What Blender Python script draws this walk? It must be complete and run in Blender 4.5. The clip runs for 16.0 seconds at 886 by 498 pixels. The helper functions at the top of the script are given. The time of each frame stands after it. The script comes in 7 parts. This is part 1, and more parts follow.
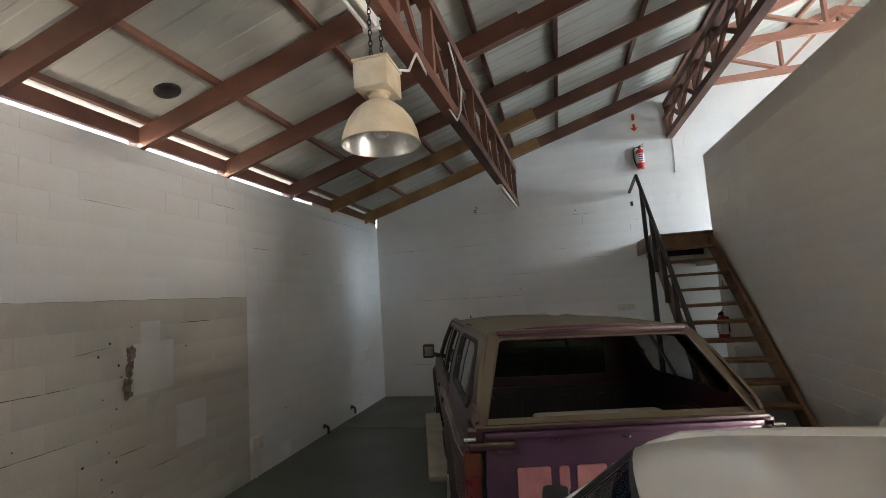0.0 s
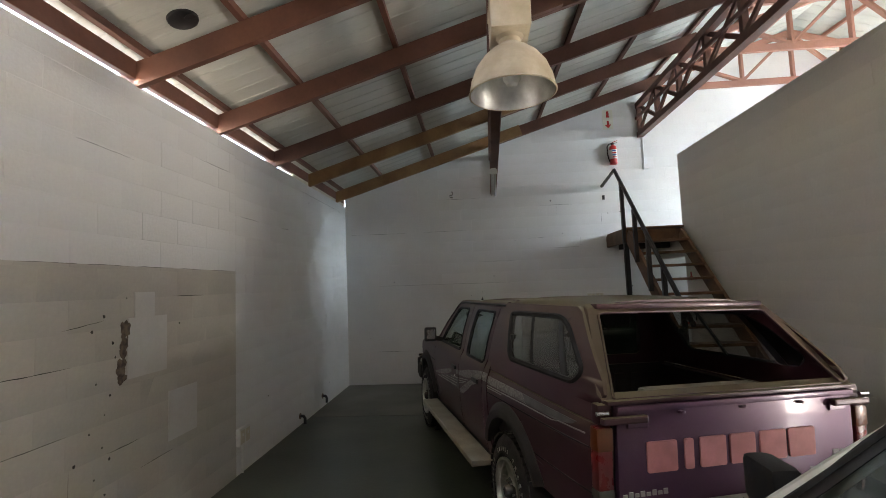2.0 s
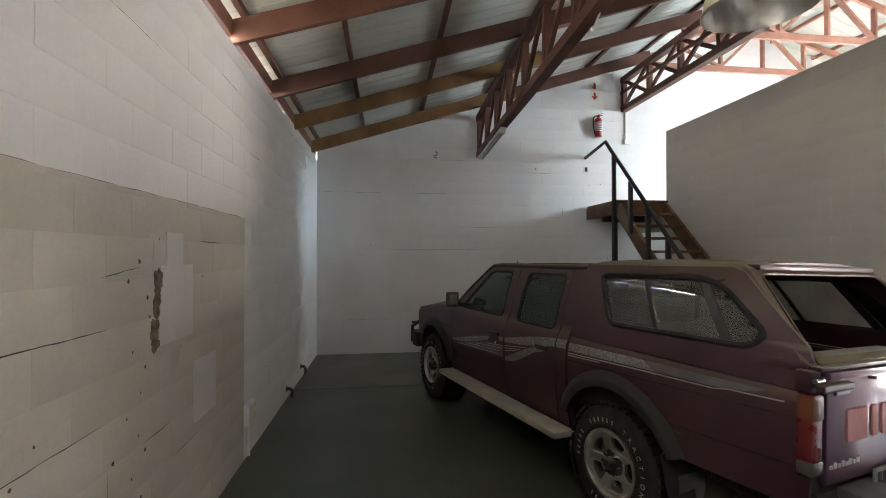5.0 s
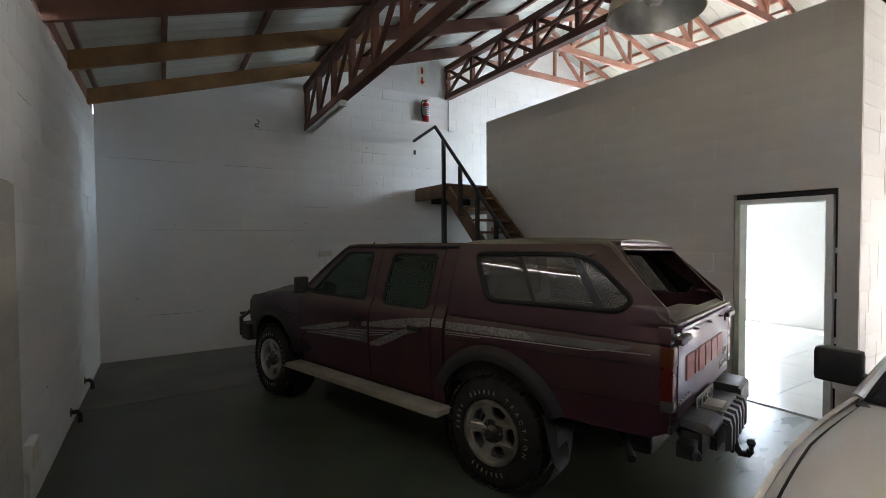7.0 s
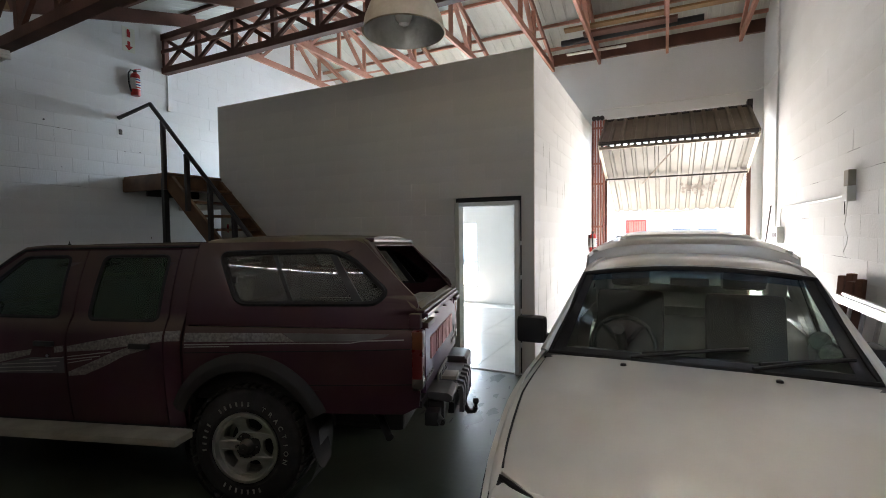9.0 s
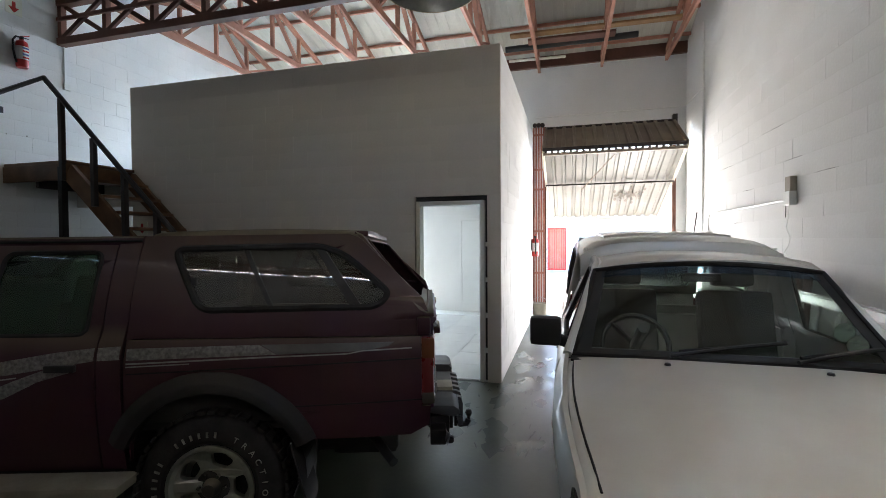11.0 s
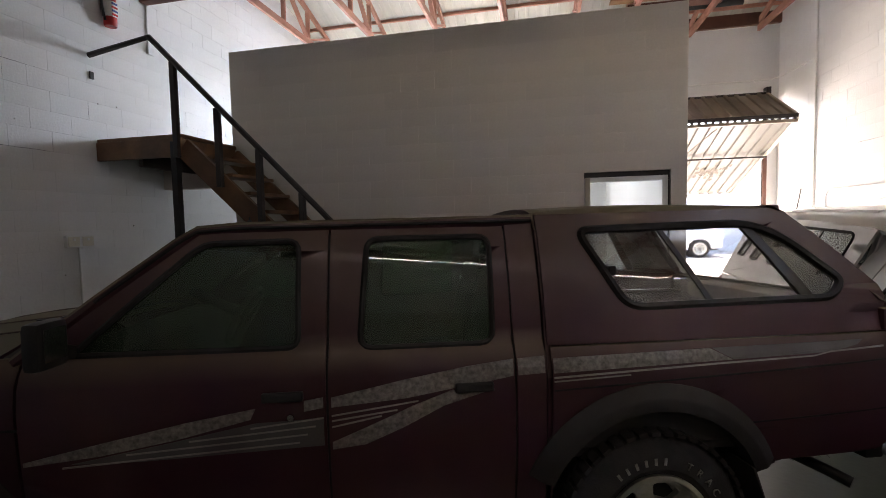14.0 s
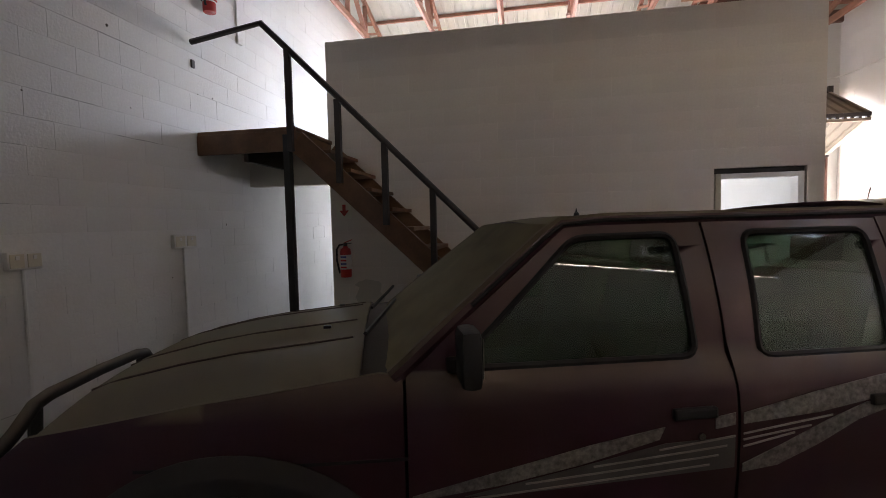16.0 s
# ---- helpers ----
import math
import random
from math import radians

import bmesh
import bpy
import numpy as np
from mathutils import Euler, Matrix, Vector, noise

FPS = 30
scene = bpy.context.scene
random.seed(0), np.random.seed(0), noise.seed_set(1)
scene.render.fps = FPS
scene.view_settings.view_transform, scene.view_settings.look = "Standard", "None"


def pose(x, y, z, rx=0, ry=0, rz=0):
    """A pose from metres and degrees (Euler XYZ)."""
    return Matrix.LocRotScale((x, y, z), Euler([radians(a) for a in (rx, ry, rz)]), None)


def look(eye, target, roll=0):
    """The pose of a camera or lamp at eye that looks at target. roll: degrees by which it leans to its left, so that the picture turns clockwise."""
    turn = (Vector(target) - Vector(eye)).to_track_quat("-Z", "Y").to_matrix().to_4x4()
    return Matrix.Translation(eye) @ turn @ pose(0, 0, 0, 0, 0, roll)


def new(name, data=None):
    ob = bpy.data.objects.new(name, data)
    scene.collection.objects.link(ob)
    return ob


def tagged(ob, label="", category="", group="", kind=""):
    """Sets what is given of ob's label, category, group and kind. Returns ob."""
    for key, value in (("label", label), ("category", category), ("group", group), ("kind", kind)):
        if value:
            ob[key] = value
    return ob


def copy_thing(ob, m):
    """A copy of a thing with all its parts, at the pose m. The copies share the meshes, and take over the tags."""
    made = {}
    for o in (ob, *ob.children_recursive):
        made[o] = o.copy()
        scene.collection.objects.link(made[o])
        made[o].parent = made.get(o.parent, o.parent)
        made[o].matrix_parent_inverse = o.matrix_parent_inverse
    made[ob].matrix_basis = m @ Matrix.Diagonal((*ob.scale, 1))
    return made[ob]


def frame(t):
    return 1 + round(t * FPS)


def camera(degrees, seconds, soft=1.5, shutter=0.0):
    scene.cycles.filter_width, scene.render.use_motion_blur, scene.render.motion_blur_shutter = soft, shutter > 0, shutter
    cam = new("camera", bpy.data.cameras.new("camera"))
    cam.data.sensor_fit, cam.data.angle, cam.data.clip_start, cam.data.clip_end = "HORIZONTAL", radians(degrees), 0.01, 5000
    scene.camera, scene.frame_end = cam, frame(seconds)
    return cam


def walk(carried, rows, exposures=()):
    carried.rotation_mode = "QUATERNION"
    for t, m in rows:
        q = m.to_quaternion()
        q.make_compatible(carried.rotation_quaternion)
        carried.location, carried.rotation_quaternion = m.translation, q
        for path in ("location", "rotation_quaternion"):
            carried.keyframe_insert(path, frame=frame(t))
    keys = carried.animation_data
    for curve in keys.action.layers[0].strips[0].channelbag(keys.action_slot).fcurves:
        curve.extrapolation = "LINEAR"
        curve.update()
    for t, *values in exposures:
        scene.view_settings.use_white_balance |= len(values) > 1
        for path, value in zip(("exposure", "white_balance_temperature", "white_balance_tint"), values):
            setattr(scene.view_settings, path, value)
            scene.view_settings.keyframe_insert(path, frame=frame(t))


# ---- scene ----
cam = camera(88.4, 16.0, soft=0.9)
PATH = [
    (0, (-0.019, -0.032, 1.892), (-0.497, 1.9, 2.095), -3.8),
    (0.5, (-0.245, -0.016, 1.837), (-0.619, 1.939, 2.025), -2.9),
    (1, (-0.499, 0.016, 1.819), (-0.778, 1.988, 2.0), -2.5),
    (1.5, (-0.821, 0.031, 1.8), (-1.007, 2.014, 1.975), -2.5),
    (2, (-1.065, 0.026, 1.808), (-1.201, 2.016, 1.963), -2.3),
    (2.5, (-1.328, 0.111, 1.758), (-1.418, 2.105, 1.879), -1.6),
    (3, (-1.591, 0.182, 1.741), (-1.594, 2.18, 1.833), -1.3),
    (5.3, (-2.45, 0.558, 1.716), (-2.106, 2.528, 1.732), 0.0),
    (5.5, (-2.54, 0.583, 1.718), (-2.117, 2.538, 1.728), -0.0),
    (6, (-2.675, 0.649, 1.719), (-2.055, 2.55, 1.705), -0.3),
    (6.5, (-2.718, 0.759, 1.702), (-1.898, 2.583, 1.667), -0.5),
    (7, (-2.763, 0.876, 1.702), (-1.712, 2.576, 1.645), -0.4),
    (7.5, (-2.822, 0.943, 1.714), (-1.531, 2.469, 1.644), -0.6),
    (8, (-2.87, 0.982, 1.707), (-1.359, 2.289, 1.628), -0.6),
    (8.5, (-2.877, 0.986, 1.706), (-1.197, 2.069, 1.626), -0.6),
    (9, (-2.853, 0.959, 1.703), (-1.057, 1.836, 1.623), -0.7),
    (9.2, (-2.844, 0.957, 1.699), (-1.015, 1.761, 1.617), -0.5),
    (11.3, (-2.749, 1.758, 1.617), (-0.821, 2.288, 1.566), -0.4),
    (11.5, (-2.785, 1.897, 1.627), (-0.858, 2.428, 1.567), -0.5),
    (12, (-2.799, 2.227, 1.611), (-0.876, 2.771, 1.531), -1.0),
    (12.5, (-2.779, 2.6, 1.631), (-0.856, 3.14, 1.536), -1.2),
    (13, (-2.808, 2.984, 1.625), (-0.877, 3.492, 1.51), -1.2),
    (13.5, (-2.843, 3.352, 1.63), (-0.903, 3.821, 1.497), -1.2),
    (14, (-2.798, 3.728, 1.622), (-0.849, 4.157, 1.499), -1.2),
    (14.5, (-2.801, 4.098, 1.623), (-0.842, 4.485, 1.506), -1.3),
    (15, (-2.858, 4.468, 1.642), (-0.895, 4.834, 1.521), -1.4),
    (15.5, (-2.846, 4.824, 1.597), (-0.885, 5.197, 1.477), -1.3),
    (16, (-2.87, 5.193, 1.614), (-0.907, 5.557, 1.497), -1.3),
]

EXPOSURES = [(0.0, 4.65, 7750, 15), (2.5, 4.85, 7700, 15), (5.5, 5.15, 7650, 15), (7.0, 4.45, 7300, 14), (9.0, 4.0, 7150, 14),
             (11.5, 3.95, 6800, 12), (12.5, 3.85, 6800, 12), (13.3, 4.2, 7300, 18), (16.0, 4.4, 7900, 25)]
walk(cam, [(t, look(eye, target, roll)) for t, eye, target, roll in PATH], EXPOSURES)

# ---- world, sun, lights ----
world = bpy.data.worlds.new("sky")
scene.world = world
world.use_nodes = True
wn = world.node_tree
sky = wn.nodes.new("ShaderNodeTexSky")
sky.sky_type = "NISHITA"
sky.sun_disc = False
sky.sun_elevation, sky.sun_rotation = radians(65), radians(73)
wn.links.new(sky.outputs[0], wn.nodes["Background"].inputs[0])
wn.nodes["Background"].inputs[1].default_value = 0.15
sun = new("sun", bpy.data.lights.new("sun", "SUN"))
sun.data.energy, sun.data.angle, sun.data.color = 3.4, radians(0.5), (1.0, 0.95, 0.88)
sun.matrix_world = look((0, 0, 0), (-0.40, -0.12, -0.91))


def window_lamp(name, at, aim, w, h, power, colour, spread=180):
    """Sky light entering through a window opening; also carries the added roof fill."""
    lamp = new(name, bpy.data.lights.new(name, "AREA"))
    lamp.data.shape, lamp.data.size, lamp.data.size_y = "RECTANGLE", w, h
    lamp.data.energy, lamp.data.color = power, colour
    lamp.data.spread = radians(spread)
    lamp.matrix_world = look(at, aim)
    return lamp


SKYLIGHT = (0.64, 0.81, 1.0)
window_lamp("skylight_upper_north", (6.99, 7.95, 3.75), (0, 7.95, 2.9), 0.95, 1.3, 4.6, (0.52, 0.75, 1.0), 120)
window_lamp("skylight_upper_mid", (6.99, 5.0, 3.75), (0, 5.2, 3.0), 2.2, 1.3, 6.2, SKYLIGHT, 120)
window_lamp("skylight_office", (6.99, 5.4, 1.12), (0, 5.4, 1.0), 1.0, 1.45, 5.5, SKYLIGHT)
window_lamp("skylight_corridor", (6.99, 8.0, 1.35), (0, 8.0, 1.2), 0.7, 1.0, 2.5, SKYLIGHT)
# added fill under an unseen roof opening, brightening the bonnet and side wall
window_lamp("fill_roof_lamp", (-1.70, 0.18, 4.02), (-0.4, 0.4, 0.0), 1.0, 1.0, 0.24, (0.97, 0.98, 1.0))
window_lamp("skylight_entrance", (7.15, 0.25, 0.75), (0.0, 0.25, 2.2), 1.1, 1.25, 13.0, (0.97, 0.98, 1.0))
window_lamp("skylight_eaves", (-3.512, 2.15, 3.394), (2.0, 2.15, 2.6), 5.3, 0.016, 0.44, (1.0, 0.95, 0.87))

# ---- materials ----


def material(name, colour, rough=0.6, metal=0.0, vary=0.12, scale=3.0, fine=60.0, bump=0.15, second=None, spec=0.5, piece=0.0,
             stretch=(1, 1, 1), coat=0.0, dust=None, dust_from=0.3, dust_amount=0.9, dust_rough=0.85, dust_side=0.02):
    """A surface with stains at one scale and grain at another; dust settles on what faces up."""
    m = bpy.data.materials.new(name)
    m.use_nodes = True
    nt = m.node_tree
    b = nt.nodes["Principled BSDF"]
    b.inputs["Roughness"].default_value, b.inputs["Metallic"].default_value = rough, metal
    b.inputs["Specular IOR Level"].default_value = spec
    b.inputs["Coat Weight"].default_value = coat
    b.inputs["Coat Roughness"].default_value = 0.12
    tc = nt.nodes.new("ShaderNodeTexCoord")
    mp = nt.nodes.new("ShaderNodeMapping")
    mp.inputs["Scale"].default_value = stretch
    nt.links.new(tc.outputs["Object"], mp.inputs[0])
    big, small = nt.nodes.new("ShaderNodeTexNoise"), nt.nodes.new("ShaderNodeTexNoise")
    big.inputs["Scale"].default_value, big.inputs["Detail"].default_value = scale, 5.0
    small.inputs["Scale"].default_value, small.inputs["Detail"].default_value = fine, 3.0
    nt.links.new(mp.outputs[0], big.inputs[0])
    nt.links.new(mp.outputs[0], small.inputs[0])
    ramp = nt.nodes.new("ShaderNodeMapRange")
    ramp.inputs[1].default_value, ramp.inputs[2].default_value = 0.35, 0.68
    nt.links.new(big.outputs[0], ramp.inputs[0])
    mix = nt.nodes.new("ShaderNodeMix")
    mix.data_type = "RGBA"
    other = second or tuple(c * (1 - 2.2 * vary) for c in colour)
    mix.inputs[6].default_value, mix.inputs[7].default_value = (*colour, 1), (*other, 1)
    nt.links.new(ramp.outputs[0], mix.inputs[0])
    hsv = nt.nodes.new("ShaderNodeHueSaturation")
    val = nt.nodes.new("ShaderNodeMapRange")
    val.inputs[3].default_value, val.inputs[4].default_value = 1 - vary, 1 + vary
    nt.links.new(small.outputs[0], val.inputs[0])
    value = val.outputs[0]
    if piece:
        info = nt.nodes.new("ShaderNodeObjectInfo")
        geo = nt.nodes.new("ShaderNodeNewGeometry")
        add = nt.nodes.new("ShaderNodeMath")
        add.operation = "ADD"
        nt.links.new(info.outputs["Random"], add.inputs[0])
        nt.links.new(geo.outputs["Random Per Island"], add.inputs[1])
        fr = nt.nodes.new("ShaderNodeMath")
        fr.operation = "FRACT"
        nt.links.new(add.outputs[0], fr.inputs[0])
        pr = nt.nodes.new("ShaderNodeMapRange")
        pr.inputs[3].default_value, pr.inputs[4].default_value = 1 - piece, 1 + piece
        nt.links.new(fr.outputs[0], pr.inputs[0])
        mul = nt.nodes.new("ShaderNodeMath")
        mul.operation = "MULTIPLY"
        nt.links.new(value, mul.inputs[0])
        nt.links.new(pr.outputs[0], mul.inputs[1])
        value = mul.outputs[0]
    nt.links.new(value, hsv.inputs["Value"])
    nt.links.new(mix.outputs[2], hsv.inputs["Color"])
    out = hsv.outputs[0]
    if dust:
        geo = nt.nodes.new("ShaderNodeNewGeometry")
        sep = nt.nodes.new("ShaderNodeSeparateXYZ")
        nt.links.new(geo.outputs["Normal"], sep.inputs[0])
        up = nt.nodes.new("ShaderNodeMapRange")
        up.inputs[1].default_value, up.inputs[2].default_value = dust_from, 0.95
        up.inputs[3].default_value, up.inputs[4].default_value = dust_side, dust_amount
        nt.links.new(sep.outputs[2], up.inputs[0])
        br = nt.nodes.new("ShaderNodeMapRange")
        br.inputs[3].default_value, br.inputs[4].default_value = 0.55, 1.25
        nt.links.new(big.outputs[0], br.inputs[0])
        dm = nt.nodes.new("ShaderNodeMath")
        dm.operation, dm.use_clamp = "MULTIPLY", True
        nt.links.new(up.outputs[0], dm.inputs[0])
        nt.links.new(br.outputs[0], dm.inputs[1])
        mx = nt.nodes.new("ShaderNodeMix")
        mx.data_type = "RGBA"
        mx.inputs[7].default_value = (*dust, 1)
        nt.links.new(dm.outputs[0], mx.inputs[0])
        nt.links.new(out, mx.inputs[6])
        out = mx.outputs[2]
        rg = nt.nodes.new("ShaderNodeMapRange")
        rg.inputs[3].default_value, rg.inputs[4].default_value = rough, dust_rough
        nt.links.new(dm.outputs[0], rg.inputs[0])
        nt.links.new(rg.outputs[0], b.inputs["Roughness"])
    else:
        rg = nt.nodes.new("ShaderNodeMapRange")
        rg.inputs[3].default_value, rg.inputs[4].default_value = rough * 0.82, min(1, rough * 1.18)
        nt.links.new(big.outputs[0], rg.inputs[0])
        nt.links.new(rg.outputs[0], b.inputs["Roughness"])
    nt.links.new(out, b.inputs["Base Color"])
    if bump:
        bp = nt.nodes.new("ShaderNodeBump")
        bp.inputs["Strength"].default_value, bp.inputs["Distance"].default_value = bump, 0.004
        nt.links.new(small.outputs[0], bp.inputs["Height"])
        nt.links.new(bp.outputs[0], b.inputs["Normal"])
    return m


def glass(name, tint, rough=0.0, film=0.0, film_colour=(0.25, 0.24, 0.2), gloss=0.8, facing=0.03):
    """Thin pane: clear through, gloss on top; film is a layer of dust."""
    m = bpy.data.materials.new(name)
    m.use_nodes = True
    nt = m.node_tree
    nt.nodes.remove(nt.nodes["Principled BSDF"])
    out = nt.nodes["Material Output"]
    tr, gl = nt.nodes.new("ShaderNodeBsdfTransparent"), nt.nodes.new("ShaderNodeBsdfGlossy")
    tr.inputs[0].default_value = (*tint, 1)
    gl.inputs["Roughness"].default_value = rough
    lw = nt.nodes.new("ShaderNodeLayerWeight")
    lw.inputs[0].default_value = 0.5
    pw, fr = nt.nodes.new("ShaderNodeMath"), nt.nodes.new("ShaderNodeMath")
    pw.operation, pw.inputs[1].default_value = "POWER", 4.0
    fr.operation, fr.inputs[1].default_value, fr.inputs[2].default_value = "MULTIPLY_ADD", gloss, facing
    nt.links.new(lw.outputs["Facing"], pw.inputs[0])
    nt.links.new(pw.outputs[0], fr.inputs[0])
    mx = nt.nodes.new("ShaderNodeMixShader")
    nt.links.new(fr.outputs[0], mx.inputs[0])
    base = tr.outputs[0]
    if film:
        df = nt.nodes.new("ShaderNodeBsdfDiffuse")
        df.inputs[0].default_value = (*film_colour, 1)
        nz = nt.nodes.new("ShaderNodeTexNoise")
        nz.inputs["Scale"].default_value, nz.inputs["Detail"].default_value = 7.0, 6.0
        tc = nt.nodes.new("ShaderNodeTexCoord")
        nt.links.new(tc.outputs["Object"], nz.inputs[0])
        rg = nt.nodes.new("ShaderNodeMapRange")
        rg.inputs[3].default_value, rg.inputs[4].default_value = film * 0.6, film * 1.4
        nt.links.new(nz.outputs[0], rg.inputs[0])
        m2 = nt.nodes.new("ShaderNodeMixShader")
        nt.links.new(rg.outputs[0], m2.inputs[0])
        nt.links.new(tr.outputs[0], m2.inputs[1])
        nt.links.new(df.outputs[0], m2.inputs[2])
        base = m2.outputs[0]
    nt.links.new(base, mx.inputs[1])
    nt.links.new(gl.outputs[0], mx.inputs[2])
    nt.links.new(mx.outputs[0], out.inputs[0])
    return m


WHITE_WALL = material("painted_blockwork", (0.74, 0.74, 0.73), 0.75, vary=0.05, scale=0.9, fine=45, bump=0.6, second=(0.67, 0.67, 0.65), piece=0.014)
GREY_WALL = material("grey_painted_blockwork", (0.70, 0.645, 0.58), 0.7, vary=0.06, scale=0.8, fine=45, bump=0.55, second=(0.64, 0.59, 0.525), piece=0.015)
PATCH = material("bare_beige_blockwork", (0.52, 0.49, 0.43), 0.85, vary=0.07, scale=1.6, fine=40, bump=0.5, second=(0.43, 0.41, 0.36), piece=0.035)
PATCH_NEW = material("lighter_block_repair", (0.60, 0.59, 0.56), 0.85, vary=0.05, scale=3, fine=40, bump=0.4)
RUBBLE = material("broken_block", (0.20, 0.15, 0.11), 0.95, vary=0.3, scale=30, fine=120, bump=1.0, second=(0.08, 0.06, 0.05))
FLOOR = material("green_painted_concrete", (0.066, 0.078, 0.054), 0.33, vary=0.12, scale=1.3, fine=24, bump=0.2, second=(0.047, 0.054, 0.039))
FLOOR_BARE = material("bare_concrete", (0.17, 0.165, 0.14), 0.55, vary=0.12, scale=1.2, fine=30, bump=0.2, second=(0.12, 0.12, 0.10))
TIMBER = material("red_oxide_timber", (0.155, 0.062, 0.040), 0.62, vary=0.16, scale=2.5, fine=35, bump=0.35, second=(0.10, 0.040, 0.026), piece=0.12)
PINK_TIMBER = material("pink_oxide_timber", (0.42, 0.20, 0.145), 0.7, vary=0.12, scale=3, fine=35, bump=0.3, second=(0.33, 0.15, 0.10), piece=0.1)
RAW_TIMBER = material("yellow_pine_timber", (0.30, 0.17, 0.07), 0.6, vary=0.15, scale=3, fine=40, bump=0.3, second=(0.20, 0.10, 0.04), piece=0.1)
STAIR_WOOD = material("brown_stained_pine", (0.20, 0.095, 0.040), 0.5, vary=0.18, scale=4, fine=45, bump=0.3, second=(0.11, 0.05, 0.022), piece=0.12)
DARK_STEEL = material("dark_brown_painted_steel", (0.035, 0.026, 0.024), 0.45, vary=0.15, scale=6, fine=80, bump=0.1)
BLACK_STEEL = material("black_painted_steel", (0.018, 0.018, 0.019), 0.45, vary=0.15, scale=6, fine=80, bump=0.1)
SHEET = material("galvanised_roof_sheet", (0.48, 0.475, 0.425), 0.6, metal=0.0, vary=0.08, scale=1.4, fine=25, bump=0.15, second=(0.42, 0.42, 0.37), stretch=(0.5, 3, 1))
PLASTER = material("white_plaster", (0.80, 0.80, 0.78), 0.8, vary=0.03, scale=1.0, fine=50, bump=0.15)
TILE = material("pale_floor_tile", (0.62, 0.61, 0.58), 0.22, vary=0.05, scale=2, fine=60, bump=0.03, piece=0.04)
CREAM_PAINT = material("cream_gloss_paint", (0.66, 0.62, 0.50), 0.4, vary=0.07, scale=4, fine=60, bump=0.1)
WHITE_PLASTIC = material("white_plastic", (0.72, 0.72, 0.69), 0.4, vary=0.04, scale=10, fine=90, bump=0.03)
RED_PAINT = material("red_gloss_paint", (0.50, 0.022, 0.018), 0.3, vary=0.1, scale=8, fine=90, bump=0.03)
BLACK_RUBBER = material("black_rubber", (0.016, 0.016, 0.016), 0.75, vary=0.15, scale=12, fine=120, bump=0.2)
BLACK_PLASTIC = material("black_plastic", (0.02, 0.02, 0.021), 0.45, vary=0.1, scale=12, fine=150, bump=0.15)
DUSTY_BLACK = material("dusty_black_plastic", (0.028, 0.026, 0.024), 0.6, vary=0.2, scale=8, fine=90, bump=0.2, dust=(0.20, 0.165, 0.12))
CHROME = material("worn_chrome", (0.62, 0.62, 0.63), 0.22, metal=1.0, vary=0.08, scale=12, fine=120, bump=0.03)
ALLOY = material("dull_alloy", (0.62, 0.60, 0.55), 0.30, metal=0.9, vary=0.12, scale=9, fine=90, bump=0.06)
ALUMINIUM = material("aluminium", (0.60, 0.60, 0.61), 0.35, metal=0.9, vary=0.08, scale=8, fine=90, bump=0.04)
BEIGE_ENAMEL = material("dusty_beige_enamel", (0.56, 0.48, 0.36), 0.5, vary=0.08, scale=8, fine=60, bump=0.08, second=(0.44, 0.36, 0.25))
REFLECTOR = material("aluminium_reflector", (0.62, 0.62, 0.60), 0.3, metal=0.9, vary=0.1, scale=14, fine=80, bump=0.05)
FROSTED = material("frosted_bulb", (0.80, 0.80, 0.76), 0.2, vary=0.03, scale=10, fine=80, bump=0.0)
SIGN_PAINT = material("photoluminescent_sign", (0.70, 0.69, 0.58), 0.5, vary=0.03, scale=8, fine=80, bump=0.0)
# door cream, darkened in the colour to offset the strong yard light
DOOR_INNER = material("darkened_cream_door_sheet", (0.155, 0.145, 0.122), 0.5, vary=0.06, scale=2, fine=30, bump=0.08, second=(0.13, 0.118, 0.095))
DOOR_BROWN = material("brown_ribbed_door_sheet", (0.24, 0.19, 0.14), 0.5, vary=0.1, scale=2, fine=30, bump=0.08)
PAPER = material("printed_label", (0.68, 0.68, 0.66), 0.5, vary=0.03, scale=20, fine=100, bump=0.0)
INK = material("blue_print", (0.06, 0.10, 0.30), 0.5, vary=0.05, scale=20, fine=100, bump=0.0)
PANE = glass("window_pane", (0.93, 0.95, 0.94))

# ---- mesh helpers ----


def part(name, bm, mat, parent=None, label="", smooth=False):
    me = bpy.data.meshes.new(name)
    bmesh.ops.recalc_face_normals(bm, faces=bm.faces[:])
    if smooth:
        for f in bm.faces:
            f.smooth = True
    bm.to_mesh(me)
    bm.free()
    me.materials.append(mat)
    if smooth:
        me.set_sharp_from_angle(angle=radians(35))
    ob = new(name, me)
    if parent is not None:
        ob.parent = parent
    if label:
        ob["label"] = label
    return ob


def thing(name, m, label, category, group="", kind=""):
    ob = new(name)
    ob.empty_display_size = 0.1
    ob.matrix_world = m
    return tagged(ob, label, category, group, kind)


def box(bm, x0, x1, y0, y1, z0, z1, bevel=0.0):
    r = bmesh.ops.create_cube(bm, size=1.0)
    vs = r["verts"]
    for v in vs:
        v.co = Vector(((x0 + x1) / 2 + v.co.x * (x1 - x0), (y0 + y1) / 2 + v.co.y * (y1 - y0), (z0 + z1) / 2 + v.co.z * (z1 - z0)))
    if bevel:
        es = list({e for v in vs for e in v.link_edges})
        bmesh.ops.bevel(bm, geom=es, offset=bevel, segments=2, profile=0.6, affect="EDGES")
    return bm


def boxed(*a, bevel=0.0):
    return box(bmesh.new(), *a, bevel=bevel)


